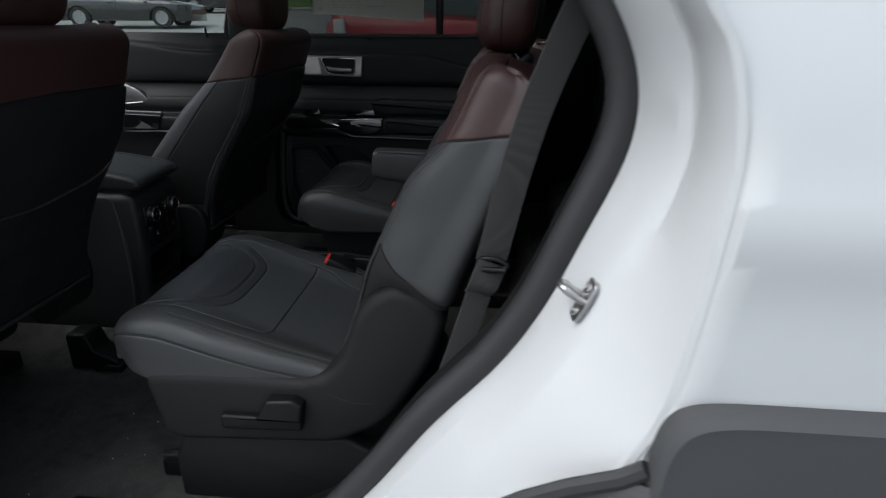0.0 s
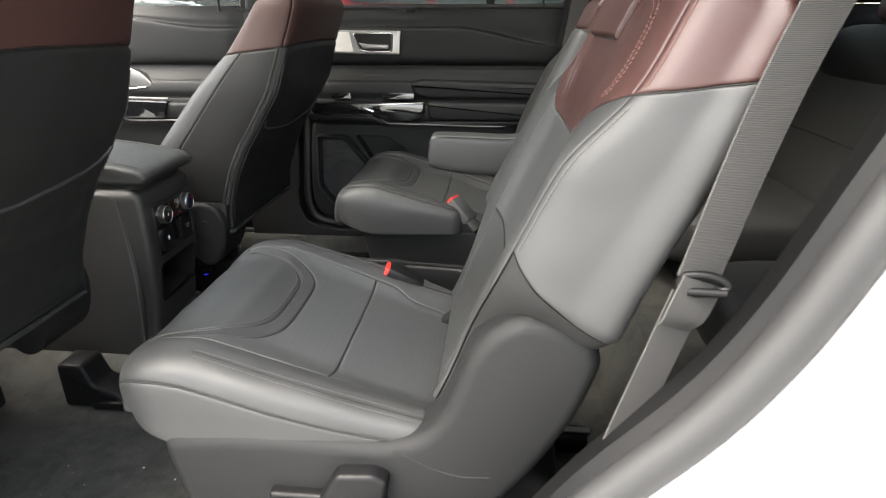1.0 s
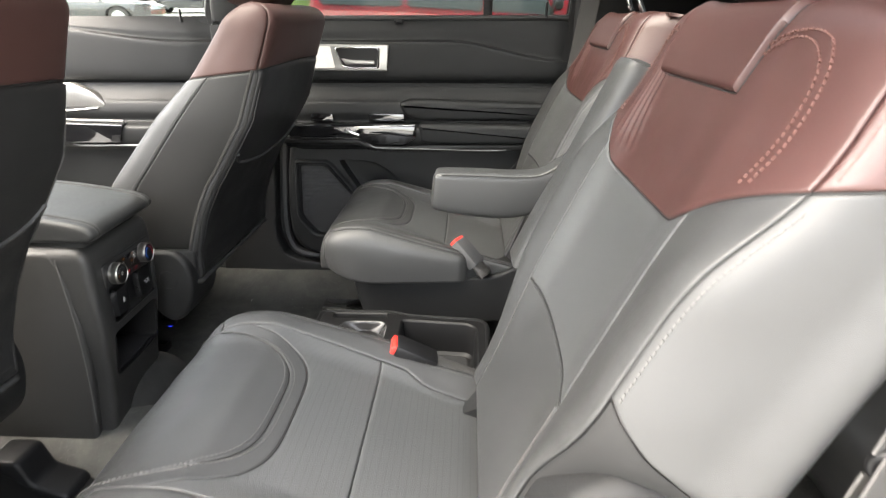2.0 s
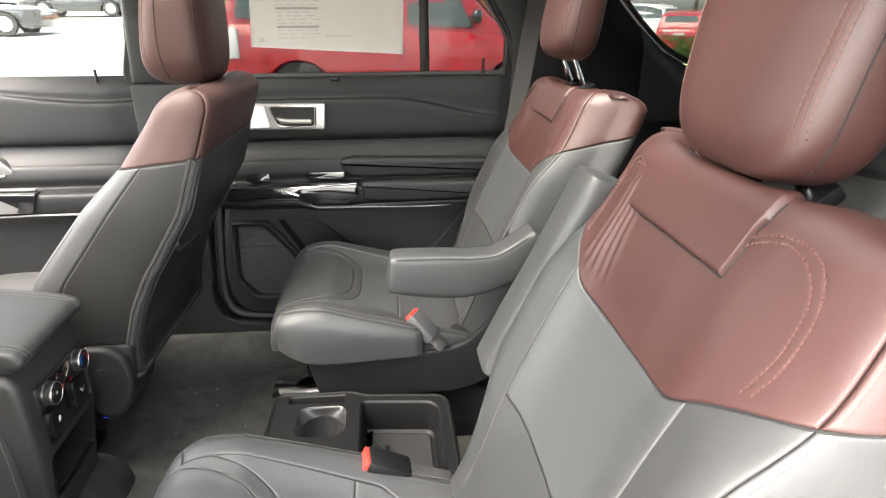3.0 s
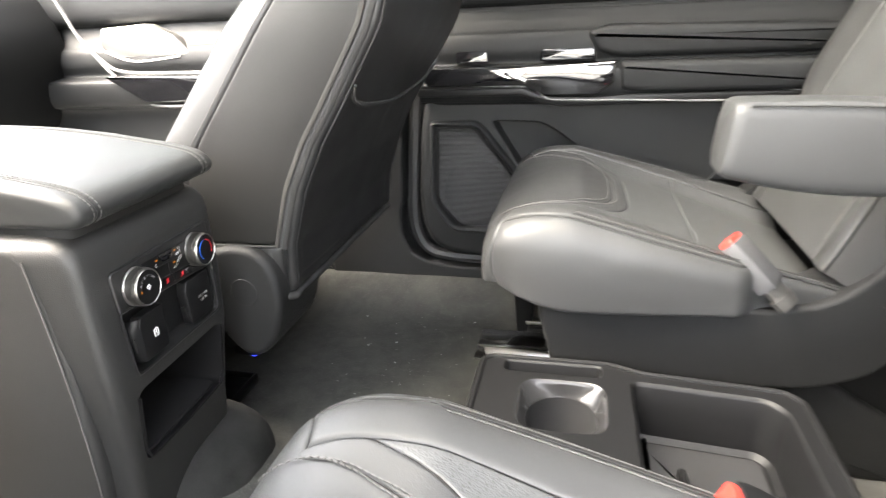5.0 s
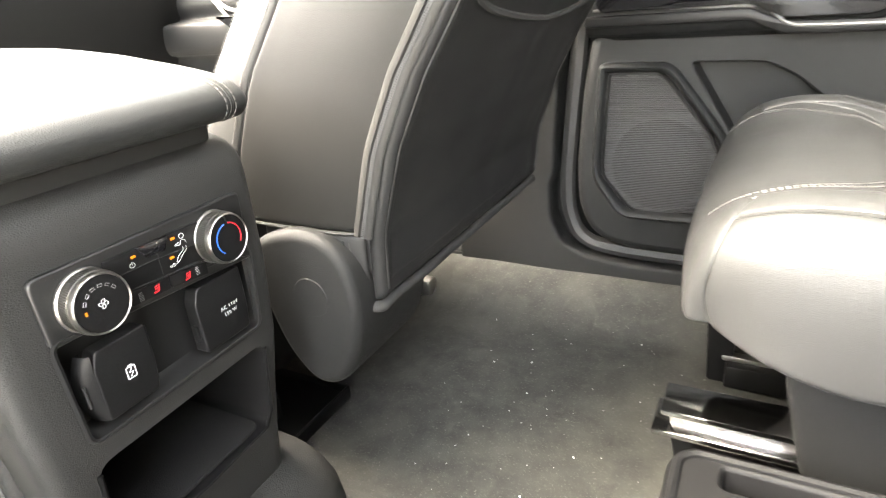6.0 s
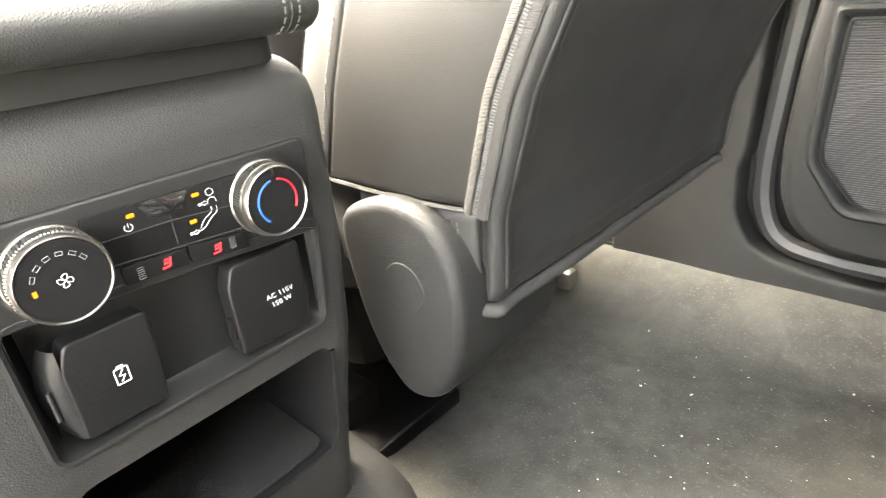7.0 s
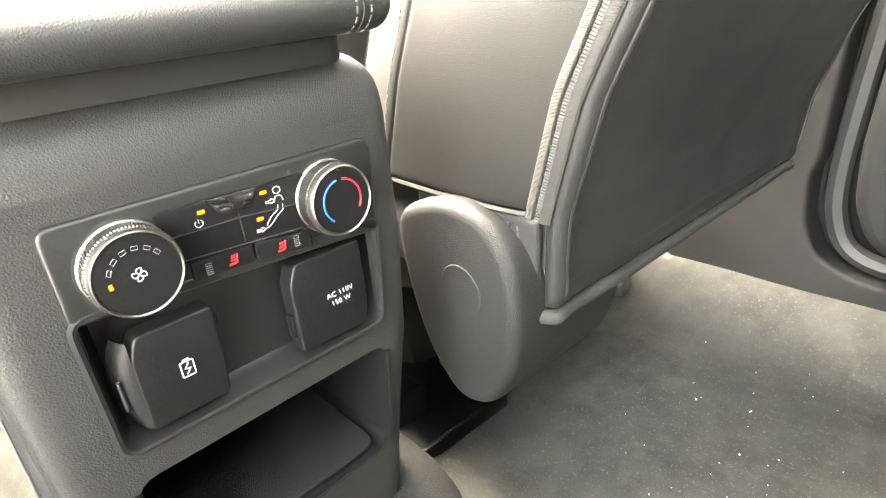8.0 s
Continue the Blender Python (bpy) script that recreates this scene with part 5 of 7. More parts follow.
    low_outline = rounded([(0.447, 0.780), (0.60, 0.786), (0.735, 0.778), (0.775, 0.784), (0.815, 0.800), (0.850, 0.835), (0.885, 0.895), (0.915, 0.950), (0.935, 0.962), (0.972, 0.936), (0.966, 0.885), (0.925, 0.772), (0.868, 0.694), (0.80, 0.668), (0.50, 0.652), (0.474, 0.668)], 0.03, 4)
    for side, line, y0, y1 in (("outer_shield", outline, -0.185, -0.247), ("inner_shield", low_outline, 0.110, 0.206)):
        part(side, Geo().prism(line, lambda a, b, n: (a, n, b), y0, y1, 0.020 if y0 < 0 else 0.007, 6), PLASTIC, seat, "dark grained plastic side shield", place=place)
    line = [(0.76, -0.2475, 0.797), (0.782, -0.2475, 0.79), (0.81, -0.2475, 0.775), (0.85, -0.2475, 0.765), (0.905, -0.245, 0.768)]
    part("shield_joint", Geo().tube(spline(line, 20), 0.0012, 6), SEAM, seat, place=place)
    lever = part("recliner_lever", Geo().prism(rounded([(0.597, 0.731), (0.676, 0.731), (0.752, 0.735), (0.748, 0.706), (0.60, 0.700)], 0.007, 3), side_plane, -0.244, -0.262, 0.006, 3), SMOOTH, seat, "dark lower side, standing in for shade lever", place=place)
    part("lever_grip", Geo().prism(rounded([(0.664, 0.728), (0.690, 0.772), (0.738, 0.776), (0.757, 0.766), (0.750, 0.728)], 0.007, 3), side_plane, -0.244, -0.270, 0.007, 3), SMOOTH, lever, place=place)
    part("pedestal", Geo().prism(rounded([(0.50, FLOOR), (0.52, 0.70), (0.90, 0.74), (0.98, 0.70), (0.99, FLOOR)], 0.03), lambda a, b, n: (a, n, b), -0.19, 0.150, 0.02, 3, True), SMOOTH, seat, place=place)
    part("foot_trim", Geo().prism(rounded([(0.475, FLOOR), (0.475, 0.60), (0.50, 0.655), (0.82, 0.668), (0.93, 0.60), (0.95, FLOOR)], 0.012), lambda a, b, n: (a, n, b), -0.19, -0.228, 0.008, 3), PLASTIC, seat, place=place)
    part("foot_trim", Geo().prism(rounded([(0.475, FLOOR), (0.475, 0.60), (0.50, 0.655), (0.82, 0.668), (0.93, 0.60), (0.95, FLOOR)], 0.012), lambda a, b, n: (a, n, b), 0.14, 0.164, 0.008, 3), PLASTIC, seat, place=place)
    for y in (-0.16, 0.140):
        rail = part("slide_rail", Geo().box((0.74, y, FLOOR + 0.022), (0.66, 0.045, 0.036), 0.004), SMOOTH, seat, place=place)
        part("rail_channel", Geo().box((0.74, y, FLOOR + 0.043), (0.67, 0.016, 0.008), 0.002), STEEL, rail, "bare steel channel", place=place)

    if arm_down:
        path = [(0.640, 0.268, 1.010), (0.72, 0.268, 1.002), (0.81, 0.268, 1.000), (0.88, 0.268, 1.018), (0.955, 0.268, 1.065)]
        armrest(seat, place, path, 0.066, lambda t: 0.074 + 0.02 * math.sin(math.pi * min(1, t * 1.4)))
    else:
        path = [(1.045, 0.258, 1.270), (0.985, 0.258, 1.140), (0.93, 0.258, 1.03), (0.895, 0.258, 0.955)]
        armrest(seat, place, path, 0.086, lambda t: 0.088)
    return seat


second_row_seat(0.0, -0.411, 1, False, "black leather captain's chair with red-brown upper back, armrest folded up", 0.026)
second_row_seat(0.075, 0.411, -1, True, "black leather captain's chair with red-brown upper back, armrest folded down", 0.020)
buckle((0.804, -0.206, 0.784), (0.676, -0.218, 0.851), "black seat belt buckle with red button beside a seat cushion")
buckle((0.822, 0.207, 0.800), (0.766, 0.236, 0.858), "grey seat belt buckle with red button beside a seat cushion")


# ---- front seats ----
FS_Z = [0.62, 0.70, 0.846, 0.93, 0.993, 1.04, 1.134, 1.224, 1.286, 1.33]
FS_FRONT = [-0.10, -0.09, -0.055, -0.02, 0.010, 0.050, 0.130, 0.222, 0.268, 0.300]
FS_REAR = [0.155, 0.165, 0.178, 0.206, 0.238, 0.270, 0.330, 0.362, 0.385, 0.400]
FS_TOP = 1.315


def front_surface(k, s):
    """A front seat's back: k runs round it (0 front, 3 side, 6 rear middle), s is its height."""
    k, s = np.broadcast_arrays(np.asarray(k, float), np.asarray(s, float))
    z = np.minimum(s, FS_TOP)
    xf, xr = np.interp(z, FS_Z, FS_FRONT), np.interp(z, FS_Z, FS_REAR)
    w = 0.240 - 0.012 * ease(z, 1.12, 1.3) - 0.01 * ease(z, 0.95, 0.7)
    one, mid = np.ones_like(s), 0.5 * (xf + xr)
    hump = 0.012 * ease(z, 0.72, 1.0)
    y = full(np.stack([0 * s, 0.62 * w, 0.92 * w, w, 0.985 * w, 0.80 * w, 0 * s], -1), True)
    x = full(np.stack([xf + 0.05, xf + 0.035, xf, mid * 0.8 + xf * 0.2, xr - 0.012, xr + 0.6 * hump, xr + hump], -1), False)
    yy, xx = ring(k + 6, y), ring(k + 6, x)
    q = np.clip((s - FS_TOP) / 0.05, 0, math.pi / 2)
    xx = mid + (xx - mid) * np.cos(q)
    yy = yy * (1 - 0.10 * (1 - np.cos(q)))
    return np.stack([xx + 0.02 * np.sin(q), yy, z + 0.045 * np.sin(q)], -1)


FS_END = FS_TOP + 0.05 * math.pi / 2 - 1e-3


def front_red(k):
    return float(np.interp(abs(k), [0, 2, 3, 4.2, 6], [1.215, 1.216, 1.226, 1.237, 1.246]))


def front_seat(dx, cy, dz, sgn, label):
    seat = thing("front_seat", (0.05 + dx, cy, FLOOR), label, "car seat", "front seats")
    place = lambda v: v * np.array([1, sgn, 1]) + np.array([dx, cy, dz])  # noqa: E731
    back = part("backrest_core", panel(front_surface, -6, 6, 0.766, FS_END, 90, 40, -0.004, 0.01, 0.004, -1, True, True), SEAM, seat, place=place)
    turn = lambda a, b: front_surface(np.where(a > 6, a - 12, a), b)  # noqa: E731
    low = lambda k: 0.850 - 0.0 * k  # noqa: E731
    part("front_panel", panel(front_surface, -2, 2, 0.79, lambda k: front_red(k) - 0.001, 30, 30, 0.006, 0.012, 0.003, -1), INSERT, back, place=place)
    part("front_red", panel(front_surface, -2, 2, lambda k: front_red(k) + 0.001, FS_END, 30, 20, 0.007, 0.012, 0.003, -1), REDDARK, back, "red-brown leather", place=place)
    threads = Geo()
    for e in (-1, 1):
        surf = lambda a, b: front_surface(e * a, b)  # noqa: E731, B023
        part("side_bolster", panel(surf, 2.01, 2.739, low, lambda k: front_red(k) - 0.001, 18, 40, 0.0032, 0.005, 0.0, -e), LEATHER, back, place=place)
        part("side_panel", panel(surf, 2.741, 3.985, low, lambda k: front_red(k) - 0.001, 30, 40, 0.0032, 0.005, 0.0, -e, lump=0.0008), SIDE_SHADED, back, place=place)
        part("shoulder", panel(surf, 2.01, 4.09, lambda k: front_red(k) + 0.001, FS_END, 40, 30, 0.003, 0.004, 0.0, -e, lump=0.0008), REDDARK, back, "red-brown leather shoulder", place=place)
        stitches(surf, [(2.66, s) for s in np.linspace(0.86, 1.21, 12)], 0.0042, flip=-e, geo=threads)
        stitches(surf, [(2.12, s) for s in np.linspace(0.86, 1.21, 12)], 0.0042, flip=-e, geo=threads)
        zip_line = np.array([(e * 4.03, s) for s in np.linspace(0.845, 1.235, 40)])
        out = normals(front_surface, zip_line[:, 0], zip_line[:, 1]) * -1
        p = front_surface(zip_line[:, 0], zip_line[:, 1]) + out * 0.002
        way = np.gradient(p, axis=0)
        across = np.cross(out, way / np.linalg.norm(way, axis=1)[:, None])
        tape = part("zip_tape", Geo().tube(p, 0.0100, 10, flat=0.30), ZIPTAPE, back, "dark woven zip tape", place=place)
        for d in (-0.0058, 0.0058):
            part("braid", Geo().tube(p + across * d + out * 0.0022, 0.0036, 8, flat=0.5), BRAID, tape, "grey braided edge", place=place)
        teeth = Geo()
        run = np.concatenate([[0], np.cumsum(np.linalg.norm(np.diff(p, axis=0), axis=1))])
        for d in np.arange(0.001, run[-1], 0.0021):
            at, nrm, side = (np.array([np.interp(d, run, q[:, i]) for i in range(3)]) for q in (p, out, across))
            t = np.cross(nrm, side)
            teeth.add([tuple(at + nrm * (0.0030 + 0.0011 * w) + side * 0.0016 * u + t * 0.0007 * v) for u in (-1, 1) for v in (-1, 1) for w in (-1, 1)], [(0, 1, 3, 2), (4, 6, 7, 5), (0, 4, 5, 1), (2, 3, 7, 6), (0, 2, 6, 4), (1, 5, 7, 3)])
        part("zip_teeth", teeth, CLAD, tape, "fine grey zip teeth", place=place, kind="stuff")
    part("stitching", threads, DARKTHREAD, back, "grey stitching", place=place, kind="stuff")
    part("rear_panel", panel(turn, 4.10, 7.90, 0.772, lambda k: front_red(k if k < 6 else 12 - k) - 0.001, 54, 34, 0.005, 0.014, 0.003, -1, lump=0.0016), VINYL_SHADED, back, "shade-darkened black vinyl seat back", place=place)
    part("rear_red", panel(turn, 4.12, 7.88, lambda k: front_red(k if k < 6 else 12 - k) + 0.001, FS_END, 54, 26, 0.003, 0.004, 0.0, -1), REDDARK, back, "red-brown leather upper back", place=place)
    pocket = part("map_pocket", panel(turn, 4.55, 7.45, 0.790, lambda k: 1.02 + 0.05 * abs(k - 6) ** 2 / 2.1, 60, 40, 0.0055, 0.008, -0.002, -1, lump=0.0016), VINYL_SHADED, back, "shade-darkened black vinyl map pocket", place=place)
    edge_line = [(k, 1.02 + 0.05 * abs(k - 6) ** 2 / 2.1) for k in np.linspace(4.6, 7.4, 30)]
    part("pocket_hem", cord(turn, edge_line, 0.0035, 0.0062, -1, 50), LEATHER, pocket, place=place)
    part("felt_roll", Geo().tube(turn(np.linspace(3.55, 8.45, 70), np.full(70, 0.765)), 0.0062, 10), GREYFELT, back, "rolled felt edge", place=place)
    for k in (4.50, 7.50):
        part("rear_seam", cord(turn, [(k, s) for s in np.linspace(0.785, 1.20, 20)], 0.0016, 0.005, -1, 40), VINYL_SHADED, back, place=place)
        part("rear_stitching", stitches(turn, [(k + (0.03 if k < 6 else -0.03), s) for s in np.linspace(1.00, 1.20, 10)], 0.0056, thick=0.0005, flip=-1), THREAD, back, place=place, kind="stuff")
    for e in (-1, 1):
        gore = lambda a, b: front_surface(e * a, b)  # noqa: E731, B023
        part("gusset", panel(gore, 3.1, 4.06, 0.764, 0.846, 24, 16, 0.003, 0.006, 0.0, -e), VINYL_SHADED, back, "shade-darkened black vinyl gusset", place=place)
        part("gusset_seam", cord(gore, [(3.86 - 0.06 * (s - 0.77) / 0.07, s) for s in np.linspace(0.77, 0.84, 8)], 0.0016, 0.003, -e, 20), VINYL_SHADED, back, place=place)
        part("gusset_stitching", stitches(gore, [(3.92 - 0.06 * (s - 0.77) / 0.07, s) for s in np.linspace(0.77, 0.84, 8)], 0.0032, thick=0.0004, flip=-e), DARKTHREAD, back, place=place, kind="stuff")
    cords = Geo()
    cord(front_surface, [(k, front_red(k)) for k in np.linspace(-4.1, 4.1, 30)], 0.0012, 0.001, -1, 90, cords)
    cord(turn, [(k, front_red(k if k < 6 else 12 - k)) for k in np.linspace(4.1, 7.9, 30)], 0.0012, 0.001, -1, 60, cords)
    for e in (-1, 1):
        cord(front_surface, [(e * k, 0.848) for k in np.linspace(2.05, 4.15, 14)], 0.002, 0.003, -1, 30, cords)
        cord(front_surface, [(e * 2.74, s) for s in np.linspace(0.85, 1.22, 14)], 0.0008, 0.0012, -1, 40, cords)
    part("seam", cords, SEAM, back, place=place)
    headrest(seat, place, (0.312, 0.0, 1.462), (0.070, 0.125, 0.108), 6, REDDARK, REDTHREAD, (-0.06, 0.06), (0.335, 1.345))
    cover = spline([(0.040, 0.825), (0.075, 0.846), (0.110, 0.851), (0.140, 0.842), (0.160, 0.818), (0.167, 0.778), (0.160, 0.732), (0.142, 0.694), (0.116, 0.676), (0.090, 0.680), (0.062, 0.715), (0.044, 0.770)], 48, True)
    part("hinge_cover", Geo().prism(cover, lambda a, b, n: (a, n, b), -0.125, -0.258, 0.011, 8), PLASTIC, seat, "dark lower side, standing in for shade hinge cover", place=place)
    part("screw_cap", Geo().lathe([(0.0001, -0.2588), (0.0205, -0.2588), (0.0215, -0.2578)], lambda a, b, n: (0.112 + a, n, 0.782 + b), 32), PLASTIC, seat, "round dark screw cap", place=place)
    g = superblob((-0.19, 0, 0.775), (0.25, 0.25, 0.075), 4.0)
    part("cushion", g, LEATHER, seat, place=place)
    part("base", Geo().box((-0.22, 0, 0.665), (0.38, 0.42, 0.13), 0.03), SMOOTH, seat, place=place)
    for y in (-0.19, 0.24):
        rail = part("slide_rail", Geo().box((-0.27, y, FLOOR + 0.03 - dz), (0.40, 0.05, 0.05), 0.006), FELT, seat, place=place)
        if y > 0:
            part("rail_end", Geo().box((-0.055, y, FLOOR + 0.025 - dz), (0.03, 0.030, 0.035), 0.008), STEEL, rail, "bare steel rail end", place=place)
    return seat


front_seat(-0.12, -0.458, 0.02, -1, "driver's seat in black leather with red-brown top, seen from behind")
front_seat(0.0, 0.42, 0.0, 1, "passenger seat in black leather with red-brown shoulder and headrest")


# ---- centre console between the front seats ----
console = thing("centre_console", (0.0, 0, FLOOR), "dark lower side, standing in for shade centre console with leather lid and rear climate panel", "console")
TILT_B, SPREAD = 0.01, 1.13


def rear(a, b, n):
    """A place on the console's rear face: a across, b above 0.80 m, n outwards."""
    return (0.131 - TILT_B * max(b, 0) + 0.14 * min(b, 0) + n, 0.003 + SPREAD * a, 0.80 + b + TILT_B * n)


def rear_x(z):
    over = np.clip(z - 0.925, 0, 0.0369)
    return 0.131 - TILT_B * np.maximum(z - 0.80, 0) + 0.14 * np.minimum(z - 0.80, 0) - 0.037 + np.sqrt(0.037**2 - over**2)


def half_w(z):
    over = np.clip(z - 0.940, 0, 0.0219)
    return 0.112 - 0.014 * ease(z, 0.86, 0.64) - 0.022 + np.sqrt(0.022**2 - over**2)


CORNER, W = 0.017, 0.0715
LEVELS = [FLOOR, 0.56, 0.62, 0.67, 0.72, 0.78, 0.85, 0.925, 0.935, 0.943, 0.950, 0.956, 0.960, 0.9618]
rows = []
for z in LEVELS:
    x1, w = float(rear_x(z)), float(half_w(z))
    q = rounded([(x1, -w), (x1, w), (-0.60, w + 0.02), (-0.60, -w - 0.02)], CORNER, 6)
    rows.append(np.column_stack([q, np.full(len(q), z)]))
rows = np.array(rows)
count = rows.shape[1]
body = Geo().grid(rows, across=True)
# the rear face is left open where the panel and the bin are let in
body.f = [f for f in body.f if not (0.66 < min(rows.reshape(-1, 3)[list(f), 2]) < 0.92 and len({round(float(v), 5) for v in rows.reshape(-1, 3)[list(f), 1]}) > 1 and min(rows.reshape(-1, 3)[list(f), 0]) > 0.08 and np.ptp(rows.reshape(-1, 3)[list(f), 1]) > 0.1)]
body.f.append(tuple((len(LEVELS) - 1) * count + i for i in range(count)))
part("body", body, CONSOLE, console, sharp=50)


edge_z = [0.67, 0.72, 0.78, 0.85, 0.925]
outline = [(half_w(z) - CORNER, z) for z in edge_z] + [(CORNER - half_w(z), z) for z in reversed(edge_z)]
frame_geo = Geo()
ring_plate(frame_geo, outline, [[(-0.076, 0.799), (0.078, 0.799), (0.080, 0.9125), (-0.076, 0.9125)], rounded([(0.003 - SPREAD * W, 0.682), (0.003 + SPREAD * W, 0.682), (0.003 + SPREAD * W, 0.776), (0.003 - SPREAD * W, 0.776)], 0.012, 4)], 0.0)
part("rear_face", frame_geo, CONSOLE, console, place=lambda v: np.stack([rear_x(v[:, 1]), v[:, 0], v[:, 1]], 1))
bin_rows = []
for depth, s in ((0.0, 1.0), (-0.004, 0.985), (-0.13, 0.95), (-0.14, 0.80)):
    q = rounded([(-W * s, -0.118 + 0.012 * (1 - s)), (W * s, -0.118 + 0.012 * (1 - s)), (W * s, -0.024), (-W * s, -0.024)], 0.012, 4)
    bin_rows.append([rear(a, b, depth) for a, b in q])
g = Geo().grid(np.array(bin_rows), across=True)
g.add(bin_rows[-1], [tuple(range(len(bin_rows[-1])))])
# Bin walls take a darker plastic that stands in for shade inside.
part("storage_bin", g, SMOOTH, console, "open storage bin")
part("bin_floor", Geo().prism(rounded([(-0.064, -0.126), (0.064, -0.126), (0.064, -0.006), (-0.064, -0.006)], 0.012, 4), lambda a, b, n: rear(a, n, b), -0.1155, -0.1125, 0.0008, 1), FELT, console, "dark mat in the bin")
part("side_seam", Geo().tube([(0.074 + 0.008 * math.sin(math.pi * t), -0.1150, 0.60 + 0.34 * t) for t in np.linspace(0, 1, 16)], 0.0009, 6), DARKTHREAD, console)
part("bin_lip", Geo().tube([rear(a, b, 0.0005) for a, b in ((W, -0.03), (W, -0.10), (W * 0.9, -0.116), (0, -0.119), (-W * 0.9, -0.116), (-W, -0.10), (-W, -0.03))], 0.0022, 6), SMOOTH, console)
profile = spline([(0.118, 0.969), (0.138, 0.971), (0.1475, 0.979), (0.1465, 0.989), (0.134, 0.999), (0.105, 1.0065), (0.05, 1.0150), (0.0, 1.0215), (-0.10, 1.029), (-0.30, 1.032), (-0.345, 1.02), (-0.352, 0.995), (-0.34, 0.967)], 90)
lid = part("armrest_lid", Geo().prism(profile, side_plane, -0.110, 0.110, 0.0095, 6, True), LIDSKIN, console, "padded black leather lid")


def lid_top(a, b):
    """The lid's skin: a across, b along its section."""
    a, b = np.broadcast_arrays(np.asarray(a, float), np.asarray(b, float))
    i = b * (len(profile) - 1)
    near = np.clip(np.abs(a) - 0.1005, 0, 0.0094)
    sunk_ = 0.0095 - np.sqrt(0.0095**2 - near**2)
    return np.stack([np.interp(i, np.arange(90), profile[:, 0]) - sunk_ * 0.6, a, np.interp(i, np.arange(90), profile[:, 1]) - sunk_ * 0.6], -1)


lid_threads = Geo()
for e in (-1, 1):
    part("lid_seam", cord(lid_top, [(e * 0.088, b) for b in np.linspace(0.07, 0.72, 30)], 0.0008, 0.0, -1, 90), SEAM, lid)
    for y in (0.0835, 0.0925):
        stitches(lid_top, [(e * y, b) for b in np.linspace(0.07, 0.72, 30)], 0.0004, flip=1, geo=lid_threads)
part("lid_stitching", lid_threads, THREAD, lid, "grey double stitching", kind="stuff")
# Dark block fills the gap under the lid in place of its shade.
part("lid_gap", Geo().prism(rounded([(-0.33, -0.098), (0.116, -0.098), (0.116, 0.098), (-0.33, 0.098)], 0.02), lambda a, b, n: (a, b, n), 0.955, 0.975), SEAM, console)
for y0, y1 in ((-0.095, -0.1145), (0.095, 0.116)):
    part("side_panel", Geo().prism(rounded([(-0.58, FLOOR), (-0.58, 0.955), (0.070, 0.955), (0.088, 0.90), (0.092, 0.80), (0.088, 0.70), (0.060, FLOOR)], 0.02, 4), side_plane, y0, y1, 0.010, 4), CONSOLE, console)
part("carpet_wrap", superblob((0.04, 0.055, 0.545), (0.13, 0.108, 0.085), 2.6), CARPET_DARKER, console, "carpet hump under the console")

# rear climate panel
climate = part("climate_panel", Geo().prism(rounded([(-0.0725, 0.069), (-0.0725, 0.1145), (0.0765, 0.1145), (0.0745, 0.060), (0.0735, 0.058), (-0.060, 0.069)], 0.006, 4), rear, -0.006, 0.0035, 0.002, 3), BEZEL, console, "dark climate control panel")
well = Geo()
q0 = rounded([(-0.0700, -0.002), (0.0675, -0.002), (0.0735, 0.066), (-0.0715, 0.072)], 0.007, 4)
wall_rows = [[rear(a, b, d) for a, b in inset(q0, s)] for d, s in ((0.0030, -0.0030), (0.0038, -0.0012), (0.0030, 0.0005), (-0.010, 0.003), (-0.014, 0.006))]
well.grid(np.array(wall_rows), across=True)
well.add(wall_rows[-1], [tuple(range(len(q0)))])
part("socket_recess", well, BEZEL, console, "recess with satin rim")


def flat_on(geo, poly, n0, n1, bevel=0.0006, steps=2):
    return geo.prism(np.asarray(poly, float), rear, n0, n1, bevel, steps)


def knob(name, cy, cb, radius, label):
    """A round control with a knurled silver ring."""
    here = lambda a, b, n: rear(cy + a / SPREAD, cb + b, n)  # noqa: E731
    k = part(name, Geo().lathe([(radius * 1.06, 0.002), (radius * 1.05, 0.005), (radius, 0.006), (radius, 0.016), (radius * 0.985, 0.0190), (radius * 0.945, 0.0200), (radius * 0.915, 0.0190)], here, 64), RINGMETAL, climate, label)
    part("knob_face", Geo().lathe([(radius * 0.925, 0.0187), (radius * 0.90, 0.0193), (radius * 0.5, 0.0195), (0.0001, 0.0195)], here, 48), SMOOTH, k, "matt black face")
    teeth = Geo()
    count = 84
    for i in range(count):
        t0, t1 = 2 * math.pi * i / count, 2 * math.pi * (i + 0.55) / count
        lean = 0.05
        v = [here(r * math.cos(t + l), r * math.sin(t + l), n) for r, n, l in ((radius * 0.99, 0.007, 0), (radius * 1.035, 0.0075, 0), (radius * 1.035, 0.0150, lean), (radius * 0.99, 0.0155, lean)) for t in (t0, t1)]
        teeth.add(v, [(0, 1, 3, 2), (2, 3, 5, 4), (4, 5, 7, 6), (0, 2, 4, 6), (1, 7, 5, 3)])
    part("knurling", teeth, RINGMETAL, k, "knurled silver edge")
    part("knob_gap", Geo().lathe([(radius * 1.12, 0.0037), (radius * 1.0, 0.0039)], here, 48), SEAM, k)
    return k, here


